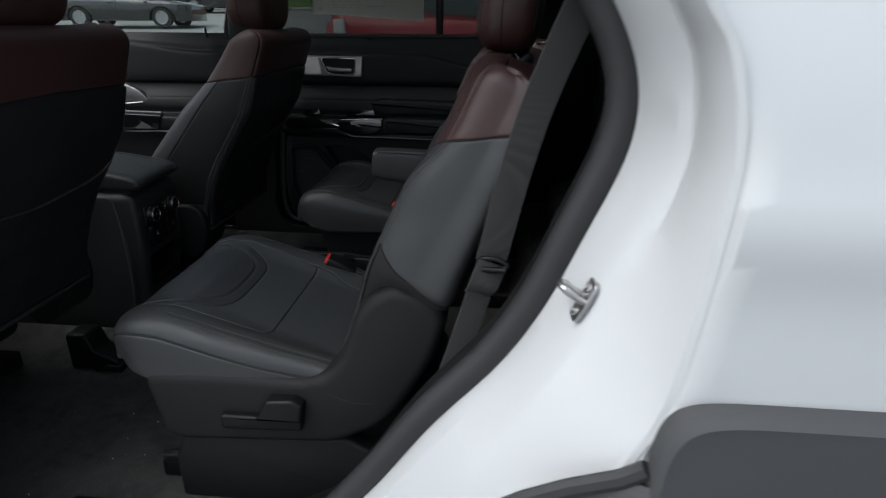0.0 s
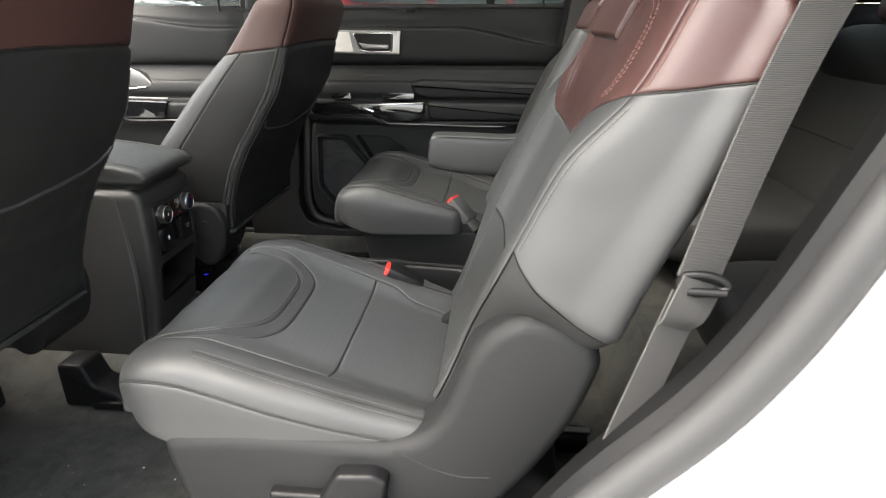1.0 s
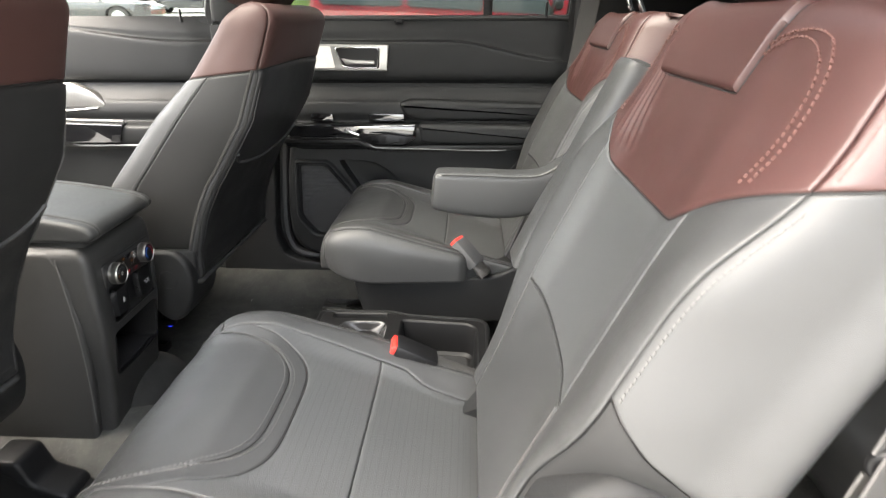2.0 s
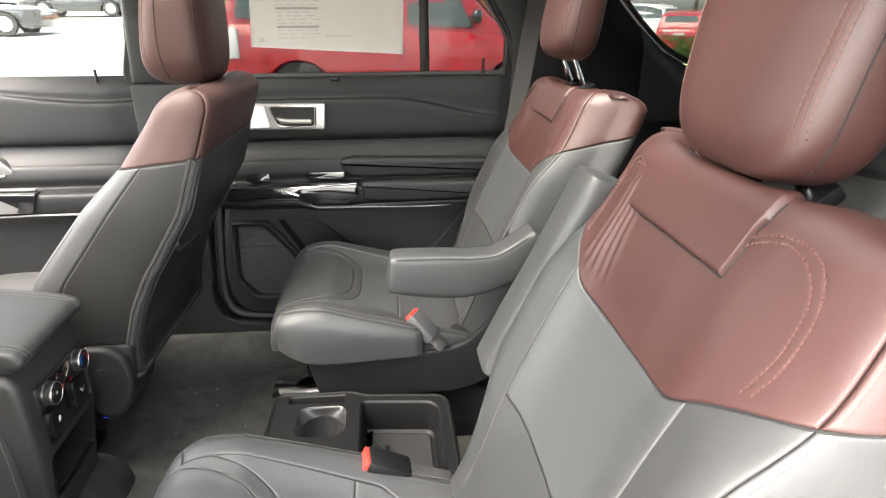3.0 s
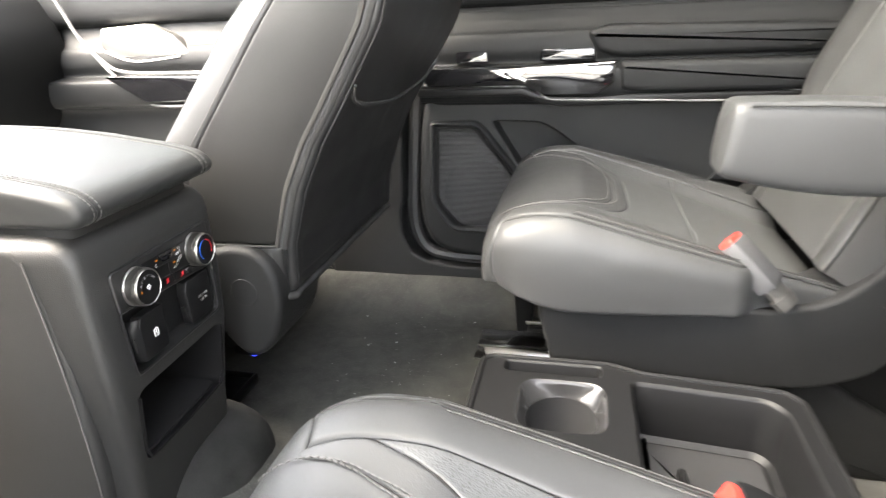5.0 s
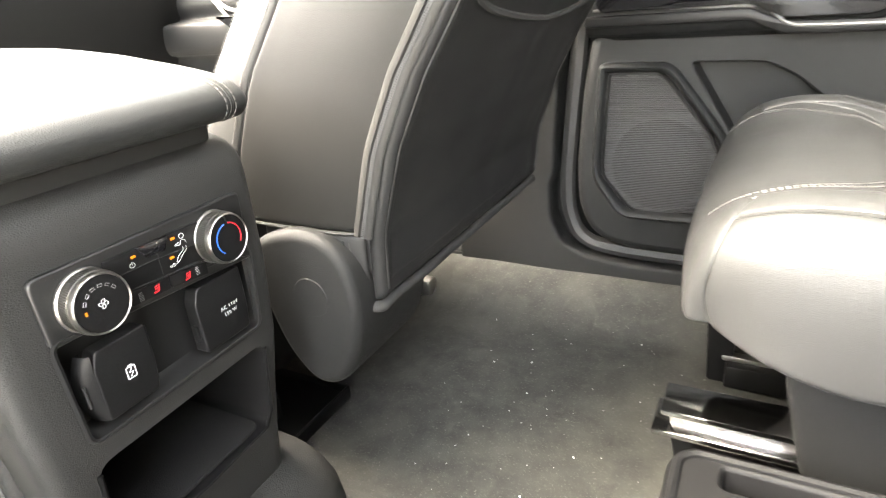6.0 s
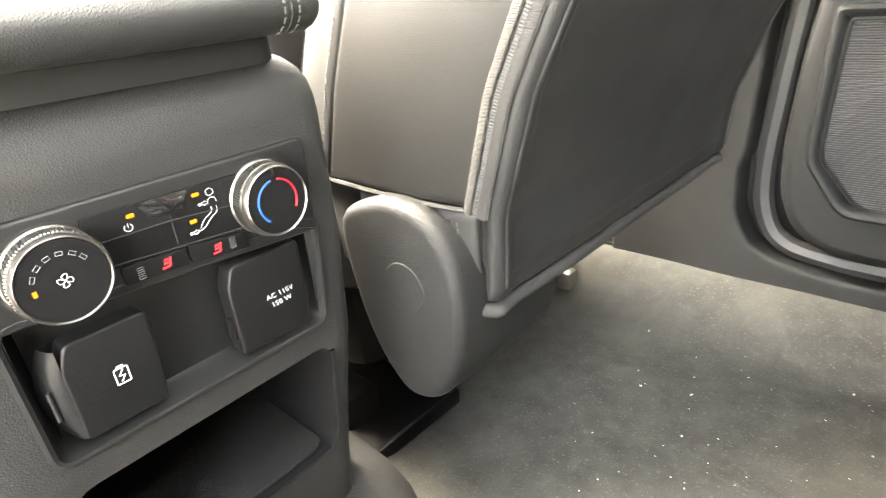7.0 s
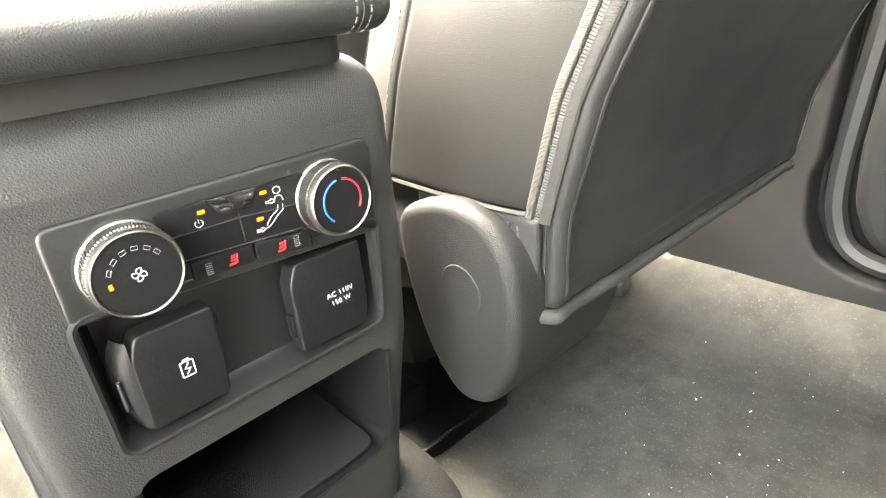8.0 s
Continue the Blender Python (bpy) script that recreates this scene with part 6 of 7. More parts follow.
fan, here = knob("fan_knob", -0.0465, 0.0890, 0.0196, "fan speed knob with silver ring")
NF = 0.0198
g = Geo()
for i in range(4):
    t = math.pi / 2 * i
    c, s = math.cos(t), math.sin(t)
    pts = [(x * c - y * s, x * s + y * c) for x, y in spline([(0.00025, 0.00025), (0.0010, 0.0013), (0.0013, 0.0026), (0.0002, 0.0029), (-0.0010, 0.0021), (-0.0005, 0.0006)], 20, True)]
    g.tube([here(a, b, NF) for a, b in pts], 0.00017, 5, closed=True)
part("fan_mark", g, MARK, fan, "white fan mark")
for i, t in enumerate(np.radians([186, 156, 132, 108, 84, 60, 38])):
    p = [here(0.0118 * math.cos(t) + 0.0013 * (u * math.cos(t + math.pi / 2)) + 0.0008 * v * math.cos(t), 0.0118 * math.sin(t) + 0.0013 * (u * math.sin(t + math.pi / 2)) + 0.0008 * v * math.sin(t), NF) for u, v in ((-1, -1), (1, -1), (1, 1), (-1, 1))]
    if i == 0:
        part("speed_light", Geo().add(p, [(0, 1, 2, 3)]), AMBER, fan, "lit amber segment")
    else:
        part("speed_mark", Geo().tube(p, 0.00015, 4, closed=True), DIM, fan)
heat, here = knob("temperature_knob", 0.0466, 0.0892, 0.0194, "temperature knob with blue and red arcs")
for name, mat, t0, t1 in (("blue_arc", BLUELINE, 100, 232), ("red_arc", REDLINE, 82, -32)):
    part(name, Geo().tube([here(0.0118 * math.cos(t), 0.0118 * math.sin(t), 0.0196) for t in np.radians(np.linspace(t0, t1, 30))], 0.0006, 6), mat, heat)
part("pointer", Geo().box(here(0, 0.0155, 0.0200), (0.002, 0.0012, 0.003), 0.0003), SMOOTH, heat)

part("key_block", flat_on(Geo(), rounded([(-0.034, 0.081), (0.034, 0.076), (0.036, 0.106), (-0.033, 0.1075)], 0.002, 2), 0.002, 0.0052), SMOOTH, climate)
part("display", flat_on(Geo(), rounded([(-0.012, 0.1068), (0.0115, 0.1062), (0.007, 0.0965), (-0.0065, 0.0975)], 0.001, 2), 0.0050, 0.0056, 0.0003), GLOSS, climate, "dark display window")
g = Geo()
for line in ([(-0.028, 0.0945), (0.000, 0.0938), (0.034, 0.0905)], [(0.001, 0.081), (0.001, 0.0965)], [(-0.026, 0.0822), (0.034, 0.0768)]):
    g.tube([rear(a, b, 0.0053) for a, b in line], 0.0004, 5)
part("key_joint", g, SEAM, climate)
for a, b in ((-0.0145, 0.1022), (0.0140, 0.1022), (0.0100, 0.0895)):
    part("key_light", flat_on(Geo(), rounded([(a - 0.0016, b - 0.0009), (a + 0.0016, b - 0.0009), (a + 0.0016, b + 0.0009), (a - 0.0016, b + 0.0009)], 0.0004, 2), 0.0050, 0.0056, 0.0001, 1), AMBER, climate, "lit amber indicator")
T = 0.00016
g = Geo()
g.tube([rear(-0.0165 + 0.0017 * math.cos(t), 0.0972 + 0.0017 * math.sin(t), 0.0054) for t in np.radians(np.linspace(125, 415, 22))], T, 5)
g.tube([rear(-0.0165, 0.0972, 0.0054), rear(-0.0165, 0.0994, 0.0054)], T, 5)
part("power_mark", g, MARK, climate, "white power mark")
g = Geo()
g.tube([rear(0.0205 + 0.0018 * math.cos(t), 0.1015 + 0.0018 * math.sin(t), 0.0054) for t in np.linspace(0, 6.28, 18)], T, 5)
g.tube([rear(a, b, 0.0054) for a, b in spline([(0.0185, 0.0955), (0.0190, 0.0978), (0.0205, 0.0986), (0.0222, 0.0978), (0.0228, 0.0955)], 14)], T, 5)
g.tube([rear(a, b, 0.0054) for a, b in spline([(0.0220, 0.0935), (0.0216, 0.0905), (0.0185, 0.0885), (0.0150, 0.0850), (0.0125, 0.0838)], 14)], T, 5)
g.tube([rear(a, b, 0.0054) for a, b in spline([(0.0195, 0.0938), (0.0190, 0.0912), (0.0150, 0.0886), (0.0125, 0.0850)], 14)], T, 5)
for a0, b0 in ((0.0142, 0.0967), (0.0072, 0.0838)):
    g.tube([rear(a0 + a, b0 + b, 0.0054) for a, b in ((0, -0.0005), (0.0026, -0.0005), (0.0026, -0.0013), (0.0045, 0.0), (0.0026, 0.0013), (0.0026, 0.0005), (0, 0.0005))], T, 5, closed=True)
part("airflow_mark", g, MARK, climate, "white airflow marks")
for a0, a1, b0, b1 in ((-0.0245, 0.0035, 0.0715, 0.0700), (0.0045, 0.0335, 0.0700, 0.0660)):
    key = part("seat_heat_key", flat_on(Geo(), rounded([(a0, b0 - 0.001), (a1, b1 - 0.001), (a1, b1 + 0.0085), (a0, b0 + 0.0085)], 0.001, 2), 0.002, 0.0056), SMOOTH, climate, "seat heating key")
    m = (a0 + a1) / 2
    h = Geo()
    u, v = m + (0.004 if a0 < 0 else -0.002), (b0 + b1) / 2 + 0.0036
    h.tube([rear(u + a, v + b, 0.0058) for a, b in spline([(0.0022, 0.0026), (0.0016, 0.0), (0.0012, -0.0018), (-0.0022, -0.0022)], 14)], 0.0006, 6)
    h.tube([rear(u + a, v + b, 0.0058) for a, b in spline([(-0.0012, -0.0006), (-0.0004, 0.0004), (-0.0008, 0.0014), (0.0, 0.0024)], 10)], 0.0003, 5)
    h.tube([rear(u + a, v + b, 0.0058) for a, b in spline([(0.0000, -0.0006), (0.0007, 0.0004), (0.0003, 0.0014), (0.0010, 0.0024)], 10)], 0.0003, 5)
    part("heat_mark", h, HEATRED, key, "lit red heat mark")
    e = m + (-0.007 if a0 < 0 else 0.006)
    for j in range(3):
        part("level_mark", Geo().tube([rear(e + a, v - 0.0022 + 0.0022 * j + b, 0.0058) for a, b in ((-0.0013, -0.0006), (0.0013, -0.0006), (0.0013, 0.0006), (-0.0013, 0.0006))], 0.00012, 4, closed=True), DIM, key)


def socket_lid(cy, b0, b1, half_w, label, lean=0.0):
    here = lambda a, b, n: rear(cy + a, b, n + lean * (b - b0))  # noqa: E731
    ob = part("socket_lid", Geo().prism(rounded([(-half_w, b0), (half_w * 0.9, b0), (half_w, b0 + 0.02), (half_w, b1), (-half_w * 0.8, b1), (-half_w, b1 - 0.012)], 0.003, 3), here, -0.008, 0.0045, 0.0015, 3), SMOOTH, console, label)
    part("lid_tab", Geo().box(here(-half_w - 0.0008, (b0 + b1) / 2 - 0.01, -0.002), (0.006, 0.003, 0.014), 0.001), SMOOTH, ob)
    part("lid_tab", Geo().box(here(half_w + 0.0006, (b0 + b1) / 2 + 0.016, -0.001), (0.005, 0.0026, 0.006), 0.001), SMOOTH, ob)
    return ob, here


usb, here = socket_lid(-0.0392, 0.005, 0.056, 0.0186, "hinged usb socket lid with battery mark", 0.03)
rows = []
for t in np.linspace(0.02, 0.98, 18):
    w, b = 0.0025 + 0.0070 * math.sin(math.pi * t) ** 0.7, 0.005 + 0.051 * t
    rows.append([here(-0.0182 + d * w, b, n) for d, n in ((0, 0.0040), (-0.35, 0.0022), (-0.75, -0.0022), (-1, -0.0070), (0, -0.0075))])
part("lid_side", Geo().grid(np.array(rows)), SMOOTH, usb, "bulging side of the lid")
part("finger_slot", Geo().tube([here(-0.0182 - 0.0064, b, 0.0002) for b in np.linspace(0.020, 0.036, 6)], 0.0011, 6), SEAM, usb)
g = Geo()
bx, bz = 0.0015, 0.030
g.tube([here(bx + a, bz + b, 0.0048) for a, b in rounded([(-0.0028, -0.0045), (0.0028, -0.0045), (0.0028, 0.0038), (-0.0028, 0.0038)], 0.0006, 2)], 0.0003, 5, closed=True)
g.tube([here(bx + a, bz + b, 0.0048) for a, b in ((-0.0012, 0.0040), (-0.0012, 0.0050), (0.0012, 0.0050), (0.0012, 0.0040))], 0.0003, 5)
g.tube([here(bx + a, bz + b, 0.0048) for a, b in ((0.0008, 0.0028), (-0.0012, -0.0002), (0.0012, -0.0004), (-0.0008, -0.0034))], 0.0003, 5)
part("battery_mark", g, MARK, usb, "white battery mark")
outlet, here = socket_lid(0.0385, 0.004, 0.058, 0.0215, "hinged power outlet lid with white lettering")


def lettering(text, centre, size, parent, right, up, mat=MARK):
    """Raised letters on a surface."""
    curve = bpy.data.curves.new("lettering", "FONT")
    curve.body, curve.size, curve.align_x, curve.extrude = text, size, "CENTER", 0.00005
    curve.space_character = 1.12
    tmp = bpy.data.objects.new("lettering", curve)
    me = bpy.data.meshes.new_from_object(tmp)
    bpy.data.objects.remove(tmp)
    right, up = Vector(right).normalized(), Vector(up).normalized()
    m = Matrix((right, up, right.cross(up))).transposed().to_4x4()
    m.translation = Vector(centre)
    me.transform(m)
    me.materials.clear()
    me.materials.append(mat)
    ob = new("lettering", me)
    ob.parent = parent
    return tagged(ob, "white printed lettering")


up_b = Vector(rear(0, 0.05, 0)) - Vector(rear(0, 0, 0)) + Vector((0, -0.008, 0))
lettering("AC 110V", here(0.005, 0.0300, 0.0049), 0.0044, outlet, (0, 1, 0), up_b)
lettering("150 W", here(0.005, 0.0246, 0.0049), 0.0044, outlet, (0, 1, 0), up_b)

# the console is sheared and shifted to fit the camera's view
for ob in console.children_recursive:
    ob.data.transform(Matrix(((1, -0.035, 0, -0.003), (0, 1, 0, -0.001), (0, 0, 1, 0.004), (0, 0, 0, 1))))

# ---- low tray between the second-row seats ----
tray = thing("floor_console", (0.64, 0, FLOOR), "low black plastic floor console with cup holder and open tray", "console")
flat = lambda a, b, n: (a, b, n)  # noqa: E731
TOP = 0.715
outer = rounded([(0.455, -0.225), (0.455, 0.148), (0.47, 0.162), (0.625, 0.162), (0.66, 0.146), (0.82, 0.132), (0.84, 0.11), (0.84, -0.16), (0.825, -0.185), (0.66, -0.215), (0.62, -0.238), (0.46, -0.238)], 0.02, 4)


def sunk(geo, outline, z0, z1, taper=0.006, round_=0.003):
    """The walls and bottom of an opening."""
    rows_ = [np.column_stack([inset(outline, s), np.full(len(outline), z)]) for s, z in ((0, z0), (round_ * 0.6, z0 - round_ * 0.4), (round_, z0 - round_), (taper, z1 + 0.006), (taper + 0.006, z1))]
    geo.grid(np.array(rows_), across=True)
    geo.add(rows_[-1], [tuple(range(len(outline)))])


slot = rounded([(0.490, 0.150), (0.614, 0.150), (0.614, 0.122), (0.490, 0.124)], 0.008, 3)
CUP = (0.566, 0.062)
turns = np.linspace(0, 2 * math.pi, 48, endpoint=False)
cup = np.array([(CUP[0] + 0.052 * math.copysign(abs(math.cos(t)) ** 0.45, math.cos(t)), CUP[1] + 0.049 * math.copysign(abs(math.sin(t)) ** 0.45, math.sin(t))) for t in turns])
open_tray = rounded([(0.644, 0.124), (0.796, 0.110), (0.814, 0.088), (0.814, -0.13), (0.648, -0.13)], 0.016, 4)
deck = Geo()
ring_plate(deck, inset(outer, 0.006), [slot, cup, open_tray], TOP)
rows_ = np.array([np.column_stack([inset(outer, s), np.full(len(outer), z)]) for s, z in ((0.006, TOP), (0.002, TOP - 0.002), (0, TOP - 0.007), (-0.006, 0.56), (-0.008, FLOOR))])
deck.grid(rows_, across=True)
part("deck", deck, SMOOTH, tray)
g = Geo()
sunk(g, slot, TOP, 0.655)
part("slot", g, SMOOTH, tray)
round_at = lambda r, z: [(CUP[0] + r * math.cos(t), CUP[1] + r * math.sin(t), z) for t in turns]  # noqa: E731
cup_rows = [np.column_stack([inset(cup, d), np.full(len(cup), z)]) for d, z in ((0, TOP), (0.002, TOP - 0.0015), (0.004, TOP - 0.005))] + [np.array(round_at(r, z)) for r, z in ((0.0440, TOP - 0.016), (0.0415, TOP - 0.020))]
g = Geo().grid(np.array(cup_rows), across=True)
cupob = part("cup_holder", g, SATIN, tray, "flared satin cup holder well")
# The well's darker tone stands in for the shade inside it.
well_rows = [np.array(round_at(r, z)) for r, z in ((0.0417, TOP - 0.0195), (0.039, 0.618), (0.034, 0.612))]
g = Geo().grid(np.array(well_rows), across=True)
g.add(well_rows[-1], [tuple(range(len(turns)))])
part("cup_well", g, RUBBER, cupob, "cup well with its shade in the tone")
part("deck_rim", Geo().tube([(x, y, TOP - 0.001) for x, y in inset(outer, 0.007)], 0.0045, 8, closed=True), SMOOTH, tray)
g = Geo()
sunk(g, open_tray, TOP, 0.640, 0.010, 0.005)
basin = part("open_tray", g, SMOOTH, tray, "open storage tray")
part("tray_mat", Geo().prism(inset(open_tray, 0.022), flat, 0.640, 0.644, 0.002, 2), RUBBER, basin, "rubber mat")
part("tray_rib", Geo().box((0.700, 0.0, 0.651), (0.010, 0.09, 0.018), 0.004), SMOOTH, basin)

# ---- small things on the floor and at the openings ----
cover = thing("rail_cover", (-0.02, -0.21, FLOOR), "black plastic seat rail end cover on the carpet", "rail cover")
part("cover_shell", Geo().prism(rounded([(-0.06, FLOOR), (-0.06, 0.605), (0.0, 0.605), (0.018, 0.555), (0.075, 0.535), (0.085, FLOOR)], 0.01, 3), side_plane, -0.235, -0.165, 0.008, 3, True), SMOOTH, cover)
part("cover_lip", Geo().box((0.05, -0.20, FLOOR + 0.012), (0.08, 0.09, 0.02), 0.006), SMOOTH, cover)

trough = thing("rail_trough", (-0.10, 0.235, FLOOR), "black plastic seat rail trough sunk in the carpet", "rail trough")
part("trough_floor", Geo().box((-0.165, 0.258, FLOOR + 0.008), (0.31, 0.15, 0.010), 0.003), SMOOTH, trough)
part("trough_lip", Geo().box((-0.012, 0.258, FLOOR + 0.013), (0.006, 0.15, 0.020), 0.002), SMOOTH, trough)
for y in (0.184, 0.332):
    part("trough_lip", Geo().box((-0.165, y, FLOOR + 0.013), (0.31, 0.006, 0.020), 0.002), SMOOTH, trough)


def rail_front(y, label):
    """The front end of a seat slide rail on its bracket."""
    ob = thing("seat_rail_end", (0.47, y, FLOOR), label, "seat rail", "seat rail ends")
    for z, x0, w in ((0.677, 0.437, 0.046), (0.655, 0.430, 0.052)):
        part("rail_lip", Geo().box((x0 + 0.09, y, z), (0.18, w, 0.007), 0.0025), CHROME, ob, "polished steel lip")
    part("rail_web", Geo().box((0.53, y, 0.664), (0.17, 0.026, 0.028), 0.003), STEEL, ob)
    part("bracket", Geo().prism(rounded([(0.462, FLOOR), (0.456, 0.60), (0.446, 0.652), (0.62, 0.652), (0.60, 0.63), (0.50, 0.62), (0.49, FLOOR)], 0.006, 3), side_plane, y - 0.020, y + 0.020, 0.004, 2, True), SMOOTH, ob, "dark rail bracket")
    return ob


rail_front(0.265, "polished steel rail end on a bracket beside the floor console")
rail_front(0.585, "polished steel rail end on a dark bracket near the door")

crumbs = Geo()
rng = random.Random(4)
for _ in range(85):
    x, y = rng.uniform(0.10, 0.48), rng.uniform(0.16, 0.74)
    if rng.random() < 0.35:
        x, y = rng.gauss(0.27, 0.05), rng.gauss(0.40, 0.09)
    s = rng.choice([0.0006, 0.0006, 0.0008, 0.0014])
    crumbs.box((x, y, FLOOR + 0.004 + s), (s * rng.uniform(1, 2.5), s, s), 0, pose(0, 0, 0, rng.uniform(0, 40), 0, rng.uniform(0, 180)))
for _ in range(22):
    s = rng.choice([0.0006, 0.0009, 0.0014])
    crumbs.box((rng.uniform(0.0, 0.5), rng.uniform(-0.78, -0.40), FLOOR + 0.004 + s), (s * 2, s, s), 0, pose(0, 0, 0, 0, 0, rng.uniform(0, 180)))
tagged(part("crumbs", crumbs, CRUMB), "pale crumbs and lint scattered on the carpet", "crumbs", kind="stuff")

lamp = thing("footwell_lamp", (0.02, 0.296, 0.60), "small lit blue footwell lamp under a front seat", "lamp")
part("lens", Geo().box((0.020, 0.296, 0.590), (0.010, 0.010, 0.005), 0.002), BULB, lamp)
part("socket", Geo().box((0.010, 0.296, 0.601), (0.05, 0.022, 0.018), 0.005), SMOOTH, lamp)
part("bracket", Geo().box((-0.03, 0.296, 0.62), (0.06, 0.016, 0.03), 0.003), SMOOTH, lamp)

# near seat belt
belt = thing("seat_belt", (0.95, -0.72, 0.62), "grey woven seat belt with black guide ring", "seat belt", "second-row belts")


def strap(points, width, n=40, thick=0.0014, twist=None):
    """A flat band along a line; its width lies along the car unless twisted."""
    p = spline(points, n)
    tan = np.gradient(p, axis=0)
    tan /= np.linalg.norm(tan, axis=1)[:, None]
    w = np.tile(np.array([1.0, 0, 0]) if twist is None else np.array(twist, float), (n, 1))
    w -= (w * tan).sum(1)[:, None] * tan
    w /= np.linalg.norm(w, axis=1)[:, None]
    nn = np.cross(tan, w)
    h = width / 2
    rows_ = np.stack([p + w * h, p + w * h * 0.96 + nn * thick, p - w * h * 0.96 + nn * thick, p - w * h, p - w * h * 0.96 - nn * thick, p + w * h * 0.96 - nn * thick], 1)
    return Geo().grid(rows_, across=True)


part("shoulder_strap", strap([(1.20, -0.735, 1.56), (1.094, -0.722, 1.293), (1.040, -0.715, 1.066)], 0.047, twist=(1, 0.25, 0)), WEB, belt)
part("lap_strap", strap([(1.034, -0.716, 1.050), (1.000, -0.72, 0.93), (0.963, -0.735, 0.815), (0.92, -0.745, 0.68), (0.90, -0.745, 0.56)], 0.040, twist=(1, 0.25, 0)), WEB, belt)
part("folded_strap", strap([(1.043, -0.722, 1.065), (1.030, -0.726, 1.030), (1.022, -0.722, 1.015)], 0.046, twist=(1, 0.25, 0)), WEB, belt)
mid = np.array([1.040, -0.724, 1.060])
ring_line = mid + 0.80 * (np.array([(1.012, -0.718, 1.062), (1.019, -0.722, 1.072), (1.042, -0.727, 1.074), (1.060, -0.730, 1.068), (1.064, -0.731, 1.060), (1.038, -0.726, 1.050), (1.016, -0.720, 1.050)]) - mid) + np.array([0.004, 0, 0.002])
tongue = part("guide_ring", Geo().tube(spline(ring_line, 40, True), 0.0038, 10, closed=True), SMOOTH, belt, "black plastic guide ring")
part("ring_bar", Geo().tube([(1.028, -0.7255, 1.056), (1.062, -0.732, 1.058)], 0.0042, 10), SMOOTH, tongue, "dark bar")
for ob in belt.children_recursive:
    ob.data.transform(Matrix.Translation((0.035, 0.015, 0.0)))

# far seat belt, along the pillar
belt_far = thing("seat_belt", (1.11, 0.73, 0.9), "grey woven seat belt hanging along the far pillar", "seat belt", "second-row belts")
part("shoulder_strap", strap([(1.148, 0.735, 1.58), (1.125, 0.735, 1.44), (1.095, 0.73, 1.24), (1.06, 0.72, 1.02), (1.04, 0.72, 0.80), (1.03, 0.74, 0.60)], 0.05, twist=(1, -0.1, 0)), WEB, belt_far)
part("belt_anchor", Geo().box((1.15, 0.742, 1.60), (0.05, 0.02, 0.07), 0.008), SMOOTH, belt_far)

# third row
def third_row_seat(cy, label):
    seat = thing("third_row_seat", (1.60, cy, 0.66), label, "car seat", "third-row seats")
    place = lambda v: v + np.array([0, cy, 0])  # noqa: E731
    part("cushion", superblob((1.50, 0, 0.80), (0.25, 0.255, 0.075), 4.5), LEATHER, seat, place=place)
    part("cushion_base", Geo().box((1.54, 0, 0.715), (0.40, 0.44, 0.11), 0.02), SMOOTH, seat, place=place)
    back = part("backrest", superblob((1.775, 0, 1.02), (0.065, 0.255, 0.245), 4.5, pose(0, 0, 0, 0, 20, 0)), LEATHER, seat, place=place)
    part("back_seam", Geo().tube(spline([(1.675, -0.24, 1.02), (1.67, 0, 1.025), (1.675, 0.24, 1.02)], 20), 0.002, 6), SEAM, back, place=place)
    part("upper_panel", superblob((1.825, 0, 1.20), (0.068, 0.245, 0.075), 4.0, pose(0, 0, 0, 0, 20, 0)), VINYL_SHADED, back, "black upper panel", place=place)
    headrest(seat, place, (1.87, 0.0, 1.345), (0.05, 0.125, 0.075), 16, RED, REDTHREAD, (-0.06, 0.06), (1.855, 1.255))
    return seat


third_row_seat(-0.36, "black leather third-row seat with red-brown headrest beside the wheel housing")
third_row_seat(0.36, "black leather third-row seat with red-brown headrest")
for x, y in ((1.43, -0.185), (1.47, -0.150)):
    buckle((x + 0.10, y + 0.02, 0.80), (x, y - 0.005, 0.868), "black seat belt buckle with red button in the third row")

# window sticker sheet on the far window
sheet = thing("window_sticker", (0.57, 0.818, 1.39), "pale paper price sheet stuck inside the far window", "paper sheet")
part("paper", Geo().prism([(0.357, 1.410), (0.776, 1.386), (0.786, 1.60), (0.372, 1.62)], side_plane, 0.8195, 0.8185), PAPER, sheet)
rng = random.Random(9)
for i in range(19):
    z = 1.604 - 0.0095 * i
    if i % 5 == 0:
        part("print", Geo().box((0.490, 0.8180, z), (0.115, 0.0006, 0.0060), 0), PRINT, sheet)
        continue
    x = 0.434
    while x < 0.54:
        w = rng.uniform(0.008, 0.030)
        part("print", Geo().box((x + w / 2, 0.8180, z), (w, 0.0006, 0.0032), 0), FAINT, sheet)
        x += w + rng.uniform(0.004, 0.018)
for x, z, w, h in ((0.397, 1.588, 0.040, 0.010), (0.397, 1.560, 0.036, 0.006), (0.397, 1.532, 0.040, 0.008), (0.388, 1.428, 0.014, 0.012), (0.600, 1.436, 0.075, 0.005), (0.735, 1.560, 0.055, 0.005), (0.735, 1.545, 0.048, 0.004), (0.735, 1.532, 0.055, 0.004)):
    part("print", Geo().box((x, 0.8180, z), (w, 0.0006, h), 0), FAINT, sheet)
border = np.array([(0.357, 1.410), (0.776, 1.386), (0.786, 1.60), (0.372, 1.62)])
part("border", Geo().tube([(q[0], 0.8182, q[1]) for q in inset(border, 0.0035)], 0.0012, 4, closed=True), WHITE, sheet, "pale border")


